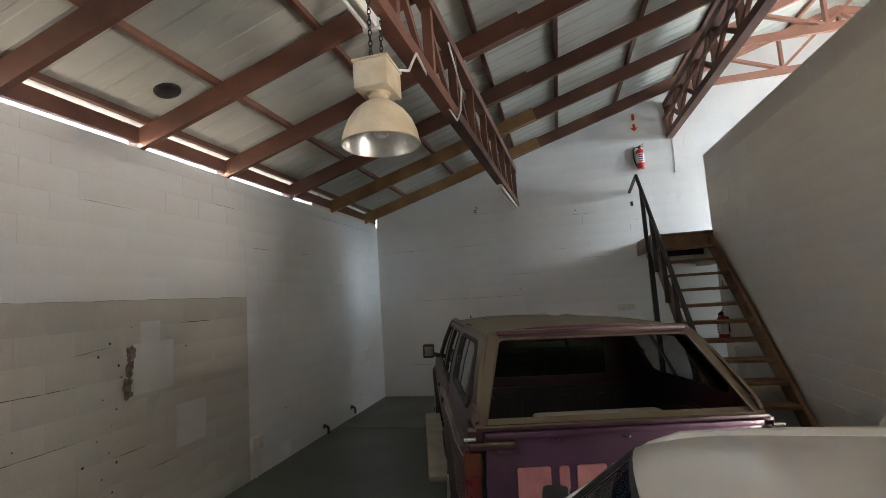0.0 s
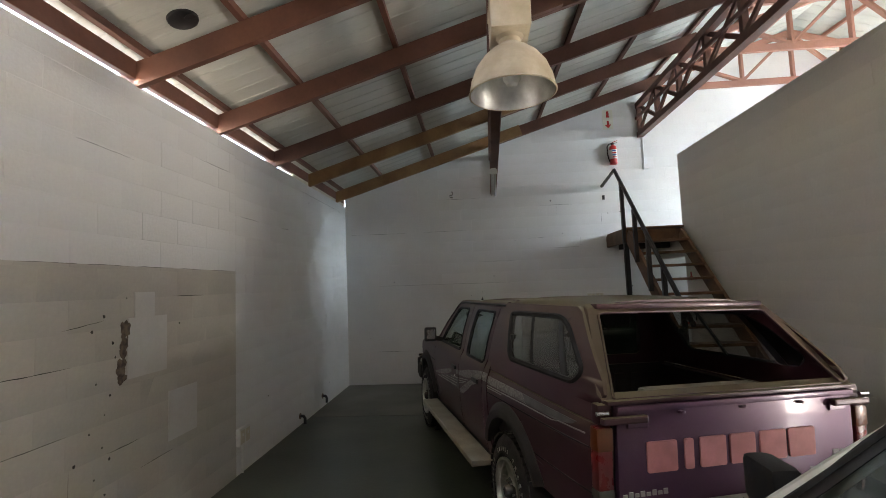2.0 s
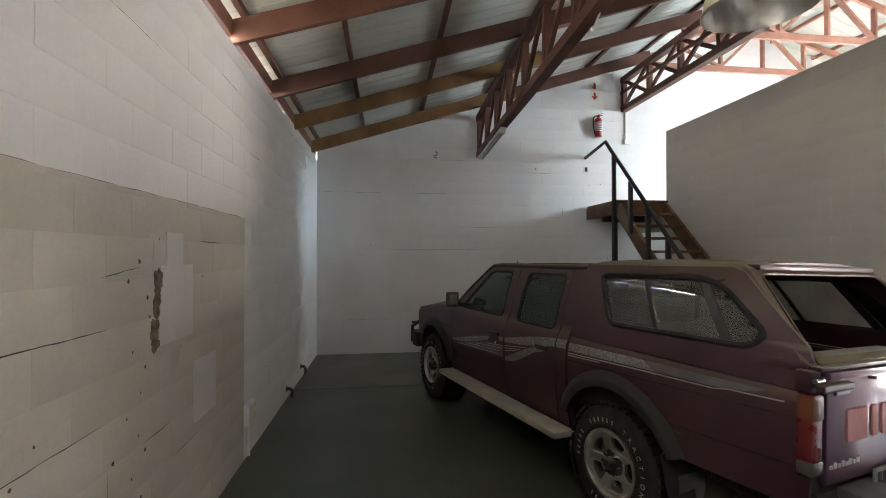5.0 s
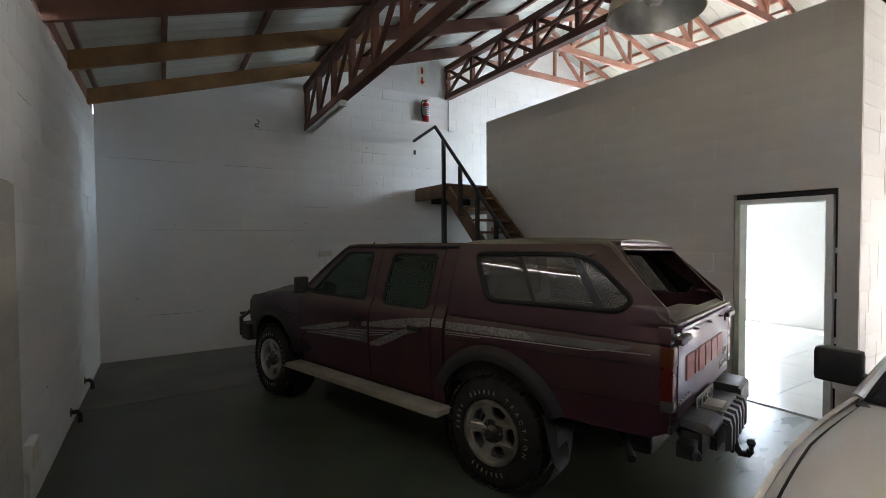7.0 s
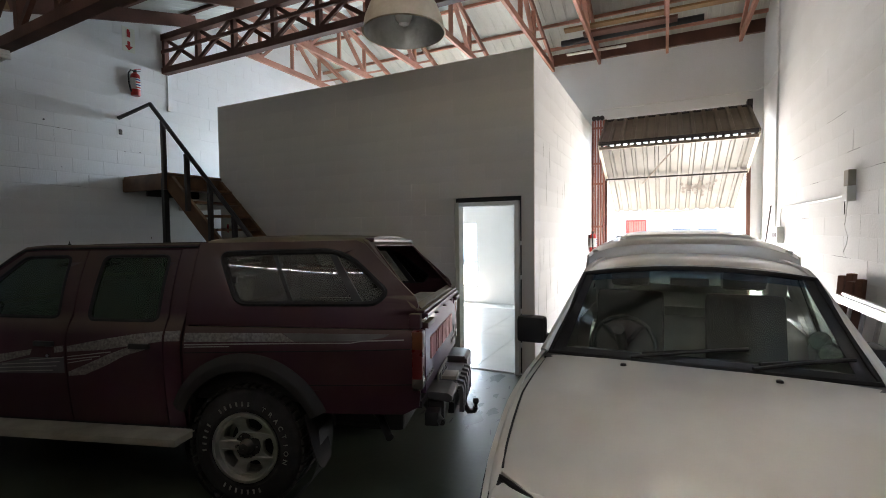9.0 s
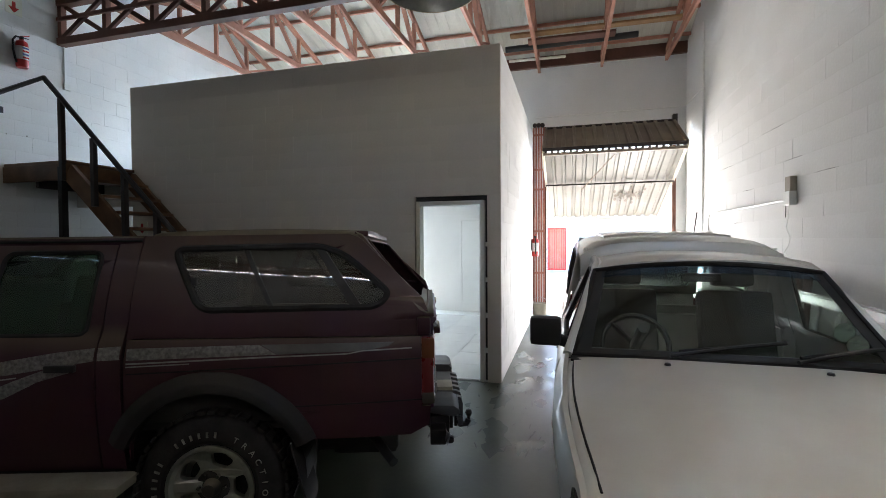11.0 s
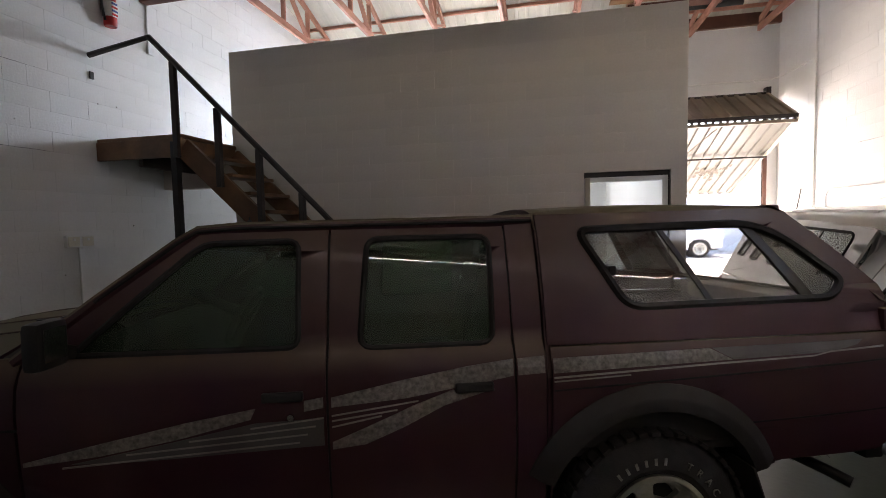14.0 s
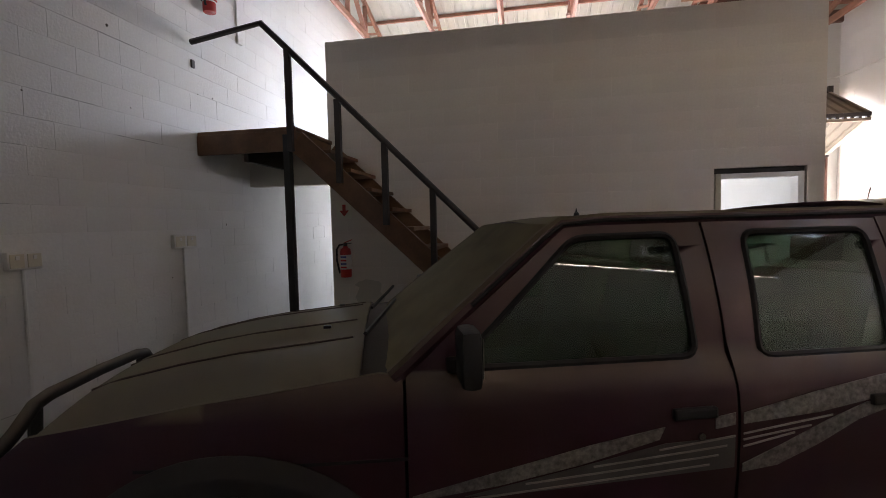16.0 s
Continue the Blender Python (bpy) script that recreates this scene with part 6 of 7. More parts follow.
# ---- office doorway and room ----
fr = thing("door_frame_office", pose(0, 0, 0), "cream steel door frame set loosely in the office wall", "door frame", "", "structure")
part("jamb", boxed(XB - 0.012, XB + 0.13, DOOR_Y1 - 0.065, DOOR_Y1 - 0.012, 0, 2.045, bevel=0.006), CREAM_PAINT, fr)
part("jamb", boxed(XB - 0.012, XB + 0.13, DOOR_Y0 + 0.03, DOOR_Y0 + 0.085, 0, 2.045, bevel=0.006), PLASTER, fr)
part("head", boxed(XB - 0.010, XB + 0.13, DOOR_Y0 + 0.03, DOOR_Y1 - 0.012, 1.995, 2.043, bevel=0.006), PLASTER, fr)
# black strips stand for the shade in the gaps around the frame
part("packing", boxed(XB + 0.05, XB + 0.12, DOOR_Y0, DOOR_Y1, 2.045, 2.10), BLACK_STEEL, fr)
part("packing", boxed(XB + 0.05, XB + 0.12, DOOR_Y0, DOOR_Y0 + 0.03, 0, 2.045), BLACK_STEEL, fr)
for z in (0.35, 0.75, 1.15, 1.55):
    part("fixing_lug", boxed(XB + 0.02, XB + 0.06, DOOR_Y0 + 0.001, DOOR_Y0 + 0.03, z - 0.025, z + 0.025), PLASTER, fr)
structure("office_floor_bed", boxed(XB + 0.02, XE, YB + 0.15, YC - 0.12, 0.0, 0.006), PLASTER, "pale tile bedding in the office")
structure("office_wall_lining_south", boxed(XB + 0.15, XE, YB + 0.15, YB + 0.165, 0.006, 2.35), PLASTER, "white plastered office wall")
structure("office_wall_lining_west", slab([(DOOR_Y1, 0.006), (YC - 0.12, 0.006), (YC - 0.12, 2.35), (DOOR_Y0, 2.35), (DOOR_Y0, DOOR_Z), (DOOR_Y1, DOOR_Z)], lambda u, v: (XB + 0.165, u, v), lambda u, v: (XB + 0.15, u, v)), PLASTER, "white plastered office wall")
structure("office_wall_lining_east", slab(rect(YB + 0.17, YC - 0.12, 0.006, 2.35), lambda u, v: (XE - 0.015, u, v), lambda u, v: (XE, u, v), [rect(4.9, 5.95, 0.38, 1.9)]), PLASTER, "white plastered office wall with window")


def steel_window(name, y0, y1, z0, z1, bars, label, horizontal=True):
    w = thing(name, pose(XE + 0.06, 0, 0), label, "window", "", "structure")
    for a in (boxed(-0.02, 0.02, y0, y0 + 0.035, z0, z1), boxed(-0.02, 0.02, y1 - 0.035, y1, z0, z1), boxed(-0.02, 0.02, y0, y1, z0, z0 + 0.035), boxed(-0.02, 0.02, y0, y1, z1 - 0.035, z1)):
        part("window_frame", a, PLASTER, w)
    for k in range(1, bars):
        z = z0 + (z1 - z0) * k / bars
        part("glazing_bar", boxed(-0.012, 0.012, y0 + 0.035, y1 - 0.035, z - 0.011, z + 0.011), PLASTER, w)
    part("glazing_bar", boxed(-0.012, 0.012, (y0 + y1) / 2 - 0.011, (y0 + y1) / 2 + 0.011, z0 + 0.035, z1 - 0.035), PLASTER, w)
    part("window_sill", boxed(-0.10, -0.02, y0 - 0.03, y1 + 0.03, z0 - 0.03, z0, bevel=0.004), PLASTER, w)
    part("pane", boxed(0.0, 0.004, y0 + 0.02, y1 - 0.02, z0 + 0.02, z1 - 0.02), PANE, w).visible_shadow = False


steel_window("window_1", 4.9, 5.95, 0.38, 1.9, 5, "white steel office window with horizontal bars")
steel_window("window_2", 3.9, 6.1, 3.1, 4.4, 3, "white steel upper window")
steel_window("window_3", 7.5, 8.4, 3.1, 4.4, 3, "white steel upper window at the end")
steel_window("window_4", 7.65, 8.35, 0.85, 1.9, 3, "white steel passage window")
inner = thing("door_1", pose(XE - 0.02, 3.05, 0.006), "closed white door inside the office", "door", "", "structure")
part("leaf", boxed(-0.04, 0, 0.05, 0.80, 0, 2.0, bevel=0.004), PLASTER, inner)
part("frame", slab([(0, 0), (0.05, 0), (0.05, 2.0), (0.80, 2.0), (0.80, 0), (0.85, 0), (0.85, 2.05), (0, 2.05)], lambda u, v: (-0.055, u, v), lambda u, v: (0, u, v)), PLASTER, inner)
part("door_handle", beamed((-0.08, 0.14, 1.0), (-0.08, 0.26, 1.0), 0.02, 0.02, 0.005), CHROME, inner)

# ---- vehicle entrance ----
door = thing("tip_up_door", pose(0, 0, 0), "half-open ribbed steel tip-up garage door, darkened cream below and brown above", "garage door")
FOLD, TOP, LOW = (5.86, 3.20), (6.95, 3.86), (8.50, 2.10)


def ribbed(a, b, y0, y1, mat, name, label, pitch=0.19, out=1):
    """A ribbed sheet from a to b in (x, z), ribs running along it."""
    ax, az = a
    bx_, bz = b
    L = math.hypot(bx_ - ax, bz - az)
    nx, nz = -(bz - az) / L * out, (bx_ - ax) / L * out
    bm = bmesh.new()
    prof, y = [], y0
    while y < y1 - 0.01:
        for dy, h in ((0, 0), (0.10, 0), (0.115, 0.028), (0.165, 0.028), (0.18, 0)):
            if y + dy <= y1:
                prof.append((y + dy, h))
        y += pitch
    for lift in (0.0, 0.004):
        A = [bm.verts.new((ax + nx * (h + lift), yy, az + nz * (h + lift))) for yy, h in prof]
        B = [bm.verts.new((bx_ + nx * (h + lift), yy, bz + nz * (h + lift))) for yy, h in prof]
        for j in range(len(prof) - 1):
            bm.faces.new((A[j], A[j + 1], B[j + 1], B[j]))
    return part(name, bm, mat, door, label)


D0, D1 = -0.36, 2.04
ribbed((FOLD[0] + 0.04, FOLD[1] + 0.02), TOP, D0, D1, DOOR_BROWN, "upper_leaf", "brown ribbed upper leaf", out=1)
ribbed((FOLD[0] + 0.05, FOLD[1] - 0.03), LOW, D0, D1, DOOR_INNER, "lower_leaf", "darkened cream ribbed lower leaf with a brown stain", out=1)
for y in (D0, D1):
    part("leaf_stile", beamed((FOLD[0], y, FOLD[1]), (LOW[0], y, LOW[1]), 0.05, 0.06, 0.004), CREAM_PAINT, door)
    part("leaf_stile", beamed((FOLD[0], y, FOLD[1] + 0.03), (TOP[0], y, TOP[1]), 0.05, 0.06, 0.004), DOOR_BROWN, door)
part("fold_rail", boxed(FOLD[0] - 0.03, FOLD[0] + 0.03, D0, D1, FOLD[1] - 0.080, FOLD[1] - 0.030, bevel=0.004), DOOR_BROWN, door)
for k in range(22):
    y = D0 + 0.02 + k * 0.11
    part("fold_packer", boxed(FOLD[0] - 0.02, FOLD[0] + 0.02, y, y + 0.045, FOLD[1] - 0.035, FOLD[1] + 0.005), DARK_STEEL, door)
part("fold_rail", boxed(FOLD[0] - 0.03, FOLD[0] + 0.03, D0, D1, FOLD[1] + 0.0, FOLD[1] + 0.06, bevel=0.004), DARK_STEEL, door)
part("top_rail", boxed(TOP[0] - 0.03, TOP[0] + 0.03, D0, D1, TOP[1] - 0.02, TOP[1] + 0.03, bevel=0.004), DARK_STEEL, door)
f = 0.40
part("middle_rail", boxed(FOLD[0] + (LOW[0] - FOLD[0]) * f - 0.03, FOLD[0] + (LOW[0] - FOLD[0]) * f + 0.03, D0, D1, FOLD[1] + (LOW[1] - FOLD[1]) * f - 0.085, FOLD[1] + (LOW[1] - FOLD[1]) * f - 0.055, bevel=0.004), DARK_STEEL, door)
part("bottom_rail", boxed(LOW[0] - 0.03, LOW[0] + 0.03, D0, D1, LOW[1] - 0.06, LOW[1] - 0.005, bevel=0.004), CREAM_PAINT, door)
part("stay_rod", tubed([(5.95, 0.80, 3.10), (6.65, 1.35, 2.55)], 0.010, 8), DOOR_BROWN, door)
bm = bmesh.new()
rnd = random.Random(7)
for i in range(70):
    t = 0.61 + rnd.gauss(0, 0.045)
    y = 0.45 + rnd.gauss(0, 0.14)
    vs = bmesh.ops.create_circle(bm, cap_ends=True, radius=rnd.uniform(0.012, 0.05), segments=9)["verts"]
    for v in vs:
        u, w = v.co.x, v.co.y * 0.6
        tt = t + u * 0.5
        v.co = Vector((FOLD[0] + (LOW[0] - FOLD[0]) * tt + 0.05 - 0.012, y + w, FOLD[1] - 0.03 + (LOW[1] - FOLD[1] + 0.03) * tt - 0.012 - 0.0001 * i))
part("rust_stain", bm, material("rust_stain", (0.115, 0.092, 0.066), 0.7, vary=0.15, scale=8, fine=60, bump=0.1), door)
part("spring_box", boxed(6.90, 7.04, -0.42, -0.34, 3.78, 3.98, bevel=0.008), DARK_STEEL, door)
for y in (OPEN_Y0 - 0.03, OPEN_Y1 + 0.03):
    structure("door_jamb", boxed(XE - 0.03, XE + 0.05, y - 0.03, y + 0.03, 0, OPEN_Z, bevel=0.004), TIMBER, "red-brown steel jamb of the vehicle entrance")
GATE_RED = material("pinkish_red_steel", (0.40, 0.16, 0.11), 0.5, vary=0.12, scale=6, fine=70, bump=0.1, second=(0.30, 0.11, 0.08))
gate2 = thing("folding_security_gate", pose(6.78, 2.175, 0, 0, 0, 90), "folded pinkish-red steel security gate beside the entrance", "security gate")
for k in range(5):
    part("upright", boxed(-0.115 + k * 0.051, -0.083 + k * 0.051, -0.03 + 0.03 * (k % 2), 0.01 + 0.03 * (k % 2), 0.03, 3.86, bevel=0.004), GATE_RED, gate2)
for z in (0.12, 0.9, 1.75, 2.6, 3.0, 3.7):
    part("cross_link", boxed(-0.118, 0.118, 0.042, 0.06, z - 0.02, z + 0.02, bevel=0.003), GATE_RED, gate2)
for k in range(3):
    part("roller", lathed([(0.001, -0.03), (0.045, -0.025), (0.045, 0.025), (0.001, 0.03)], 14, "y", (-0.07 + 0.075 * k, 0, 3.905)), DARK_STEEL, gate2)
pail = thing("paint_pail", pose(6.35, 2.13, 0), "pale dented metal pail on the floor by the gate", "bucket")
part("body", lathed([(0.001, 0.004), (0.115, 0.0), (0.12, 0.01), (0.135, 0.33), (0.14, 0.335), (0.132, 0.33), (0.12, 0.05), (0.001, 0.045)], 28), STEP, pail, "", True)
part("handle", tubed([(0, 0.135, 0.31), (0, 0.11, 0.42), (0, 0, 0.46), (0, -0.11, 0.42), (0, -0.135, 0.31)], 0.005, 6), ALUMINIUM, pail)
cond = thing("entrance_conduit", pose(0, 0, 0), "white surface conduit along the front wall", "conduit")
part("run", tubed([(XE - 0.02, 2.25, 4.12), (XE - 0.02, -0.50, 4.14), (6.9, YS + 0.02, 4.15), (5.85, YS + 0.02, 4.12)], 0.013, 8), WHITE_PLASTIC, cond, "", True)
part("run", tubed([(5.80, YS + 0.02, 5.2), (5.80, YS + 0.02, 1.70)], 0.016, 8), WHITE_PLASTIC, cond, "", True)
part("run", tubed([(5.45, YS + 0.02, 1.72), (5.45, YS + 0.02, 1.90), (5.38, YS + 0.02, 1.98), (2.75, YS + 0.02, 1.99)], 0.011, 8), WHITE_PLASTIC, cond, "", True)
for y in (1.6, 0.7, -0.2):
    part("saddle", boxed(XE - 0.036, XE, y - 0.012, y + 0.012, 4.10, 4.16), WHITE_PLASTIC, cond)
db = thing("distribution_box", pose(5.52, YS, 1.58), "white electrical distribution box on the party wall", "fuse box")
part("body", boxed(-0.20, 0.20, 0, 0.09, -0.12, 0.12, bevel=0.01), WHITE_PLASTIC, db, "", True)
part("flap", boxed(-0.15, 0.10, 0.088, 0.097, -0.035, 0.035, bevel=0.003), FLARE, db)
inter = thing("gate_intercom", pose(2.60, YS, 2.05), "grey intercom box with dangling wires", "intercom")
part("lower_box", boxed(-0.07, 0.07, 0, 0.07, -0.12, 0.02, bevel=0.008), WHITE_PLASTIC, inter)
part("upper_box", boxed(-0.06, 0.06, 0, 0.06, 0.02, 0.17, bevel=0.008), STEP, inter)
part("wire", tubed([(-0.02, 0.05, -0.12), (-0.03, 0.06, -0.25), (0.04, 0.05, -0.34), (-0.05, 0.05, -0.45), (-0.02, 0.05, -0.52), (0.06, 0.04, -0.56), (0.10, 0.04, -0.60), (0.04, 0.04, -0.63)], 0.004, 5), WHITE_PLASTIC, inter)
part("wire", tubed([(0.05, 0.05, -0.12), (0.055, 0.05, -0.24)], 0.004, 5), BLACK_RUBBER, inter)
rod = thing("leaning_rod", pose(6.3, -0.52, 0), "thin dark rod leaning on the party wall", "rod")
part("rod", tubed([(0.25, 0.10, 0), (-0.15, -0.06, 2.05)], 0.012, 8), DARK_STEEL, rod)
lad = thing("aluminium_ladder", pose(0, 0, 0), "aluminium ladder standing on edge along the party wall", "ladder")
for z, y in ((1.10, -0.42), (0.72, -0.36)):
    for dx in (0, 0.10):
        part("stile", beamed((2.15 - dx, y + dx * 0.8, z), (-0.9 - dx, y + dx * 0.8, z), 0.028, 0.065, 0.004), ALUMINIUM, lad)
for k in range(10):
    x = 1.95 - k * 0.29
    part("rung", tubed([(x, -0.42, 1.10), (x, -0.36, 0.72)], 0.016, 8), ALUMINIUM, lad)
for k in (0, 1):
    part("foot", beamed((2.0 - 2.6 * k, -0.35, 0.74), (2.0 - 2.6 * k, -0.28, 0.0), 0.06, 0.05, 0.004), ALUMINIUM, lad)
for k in range(5):
    po = thing("fence_dropper", pose(2.62 - 0.11 * k, -0.47 + 0.03 * (k % 2), 0), "short brown timber post leaning against the wall", "post", "stacked posts")
    part("post", beamed((0, 0, 0), (-0.05, -0.06, 1.22 + 0.03 * (k % 3)), 0.075, 0.05, 0.004), TIMBER, po)

# loose stock lying on the truss chords
pl = thing("plank_stack", pose(0, 0, 0), "pale plank and brown boards lying across the roof trusses", "planks")
part("plank", beamed((5.55, 2.60, 5.235), (5.60, -0.30, 5.235), 0.16, 0.035, 0.003), RAW_TIMBER, pl)
part("plank", beamed((5.75, 2.30, 5.18), (5.78, 0.80, 5.18), 0.22, 0.04, 0.003), TIMBER, pl)
part("plank", beamed((6.55, 2.75, 5.175), (6.6, 1.65, 5.175), 0.10, 0.02, 0.003), CREAM_PAINT, pl)
pp = thing("drain_pipe", pose(0, 0, 0), "black plastic pipe lying across the roof trusses", "pipe")
part("pipe", tubed([(6.05, 2.75, 5.21), (6.05, 0.40, 5.22)], 0.055, 16), BLACK_PLASTIC, pp, "", True)
structure("eaves_beam_east", beamed((XE - 0.04, YS, 5.26), (XE - 0.04, YN, 5.26), 0.08, 0.22, 0.004), TIMBER, "dark timber wall plate along the front wall")

# ---- outside ----
YARD = material("pale_concrete_yard", (0.38, 0.37, 0.345), 0.8, vary=0.08, scale=0.7, fine=25, bump=0.3)
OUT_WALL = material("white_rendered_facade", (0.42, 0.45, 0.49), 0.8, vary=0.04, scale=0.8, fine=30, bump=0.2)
ROOF_OUT = material("grey_roof_tiles", (0.22, 0.20, 0.19), 0.8, vary=0.12, scale=3, fine=30, bump=0.3)
DARK_PANE = material("dark_window_glass", (0.10, 0.13, 0.17), 0.1, vary=0.1, scale=4, fine=40, bump=0.0)
structure("ground", slab([(XE + 0.2, -400), (400, -400), (400, 400), (XE + 0.2, 400)], lambda u, v: (u, v, -0.02), lambda u, v: (u, v, -0.3)), YARD, "sunlit pale concrete yard")
structure("ground_behind", slab([(-400, -400), (XW - 0.2, -400), (XW - 0.2, 400), (-400, 400)], lambda u, v: (u, v, -0.02), lambda u, v: (u, v, -0.3)), YARD, "pale concrete ground behind the garage")
hs = thing("neighbouring_building", pose(20.5, 0, 0), "pale rendered building across the yard with barred windows", "building")
WINS = [rect(-0.1, 0.75, 1.05, 1.75), rect(-1.15, -0.30, 1.05, 1.75), rect(-4.2, -2.9, 1.0, 1.9), rect(1.75, 2.65, 0, 2.1), rect(5.0, 6.2, 1.0, 1.9)]
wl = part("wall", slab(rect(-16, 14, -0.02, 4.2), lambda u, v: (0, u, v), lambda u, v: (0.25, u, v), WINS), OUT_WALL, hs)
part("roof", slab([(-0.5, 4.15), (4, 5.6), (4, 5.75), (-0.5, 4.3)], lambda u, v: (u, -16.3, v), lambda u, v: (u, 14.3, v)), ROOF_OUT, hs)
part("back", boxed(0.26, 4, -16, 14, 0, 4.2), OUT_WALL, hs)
for w in WINS:
    (u0, v0), (u1, v1) = w[0], w[2]
    if v0 > 0.5:
        win = part("window", slab(w, lambda u, v: (0.02, u, v), lambda u, v: (0.06, u, v), [rect(u0 + 0.05, u1 - 0.05, v0 + 0.05, v1 - 0.05)]), PLASTER, hs)
        part("pane", boxed(0.07, 0.08, u0, u1, v0, v1), DARK_PANE, win)
        for k in range(4):
            z = v0 + (v1 - v0) * (k + 0.5) / 4
            part("bar", boxed(-0.03, -0.01, u0, u1, z - 0.012, z + 0.012), PLASTER, win)
    else:
        gt = part("barred_door", slab(w, lambda u, v: (0.02, u, v), lambda u, v: (0.06, u, v), [rect(u0 + 0.06, u1 - 0.06, v0 + 0.08, v1 - 0.06)]), RED_PAINT, hs, "red barred security door")
        for k in range(7):
            u = u0 + 0.06 + (u1 - u0 - 0.12) * (k + 0.5) / 7
            part("bar", boxed(0.03, 0.05, u - 0.012, u + 0.012, v0 + 0.05, v1 - 0.06), RED_PAINT, gt)
        part("door_leaf", boxed(0.12, 0.16, u0, u1, v0, v1), PINK_TIMBER, gt)
suv = thing("white_suv", pose(17.6, -0.95, -0.02, 0, 0, 90), "white sport utility car parked across the yard", "car")
yfs = lambda u, v: 0.90 - max(0, v - 0.95) * 0.42 - max(0, abs(u) - 1.7) * 0.18
for s in (1, -1):
    body = arch(1.35, 0.36, 0.41, 0.36)[::-1]
    outl = [(2.15, 0.40), (2.22, 0.70), (2.05, 0.92), (1.10, 1.02), (0.45, 1.50), (-0.5, 1.58), (-1.55, 1.50), (-2.0, 1.05), (-2.15, 0.85), (-2.12, 0.38)] + arch(-1.30, 0.36, 0.41, 0.36)[::-1][0:0] + [(-1.71, 0.34)] + [(p[0], p[1]) for p in arch(-1.30, 0.34, 0.41, 0.36)[::-1]] + [(-0.89, 0.30), (0.94, 0.30)] + [(p[0], p[1]) for p in arch(1.35, 0.34, 0.41, 0.36)[::-1]]
    gw = rounded([(0.92, 1.06), (0.40, 1.43), (-0.5, 1.50), (-1.45, 1.42), (-1.6, 1.08)], 0.06)
    part("body_side", skin(outl, yfs, s, [gw], 0.03), WHITE_PAINT, suv, "", True)
    part("side_glass", skin(gw, lambda u, v: yfs(u, v) - 0.01, s, (), 0.01), DARK_PANE, suv)
    for u in (1.35, -1.30):
        wheel(suv, u, s * 0.80, 0.345, 0.22, s, 0.24, 10, False)
part("bonnet", shell(8, 8, lambda a, b: (1.05 + a * 1.1, (2 * b - 1) * 0.80, 1.03 - 0.10 * a - 0.25 * max(0, a - 0.8) ** 2 * 10 + 0.04 * (1 - (2 * b - 1) ** 2)), 0.02), WHITE_PAINT, suv, "", True)
part("roof", shell(8, 8, lambda a, b: (0.5 - a * 2.05, (2 * b - 1) * 0.66, 1.50 + 0.08 * math.sin(a * math.pi) + 0.03 * (1 - (2 * b - 1) ** 2)), 0.02), WHITE_PAINT, suv, "", True)
part("windscreen", shell(4, 6, lambda a, b: (1.08 - a * 0.6, (2 * b - 1) * (0.80 - 0.14 * a), 1.04 + a * 0.46), 0.01), DARK_PANE, suv, "", True)
part("tail", boxed(-2.12, -1.9, -0.72, 0.72, 0.40, 1.05, bevel=0.05), WHITE_PAINT, suv, "", True)
part("nose", boxed(1.9, 2.18, -0.74, 0.74, 0.38, 0.90, bevel=0.06), WHITE_PAINT, suv, "", True)
part("chassis", boxed(-2.0, 2.0, -0.62, 0.62, 0.26, 0.62), BLACK_STEEL, suv)

# ---- blockwork faces and floor tiles, piece by piece ----
BLOCK_L, BLOCK_H = 0.40, 0.20


def block_mesh(name, w, h, t, mat):
    me = bpy.data.meshes.new(name)
    c = 0.0008
    v = [(-w / 2, 0, -h / 2), (w / 2, 0, -h / 2), (w / 2, 0, h / 2), (-w / 2, 0, h / 2),
         (-w / 2 + c, -t, -h / 2 + c), (w / 2 - c, -t, -h / 2 + c), (w / 2 - c, -t, h / 2 - c), (-w / 2 + c, -t, h / 2 - c)]
    me.from_pydata(v, [], [(4, 5, 6, 7), (0, 1, 5, 4), (1, 2, 6, 5), (2, 3, 7, 6), (3, 0, 4, 7)])
    me.materials.append(mat)
    return me


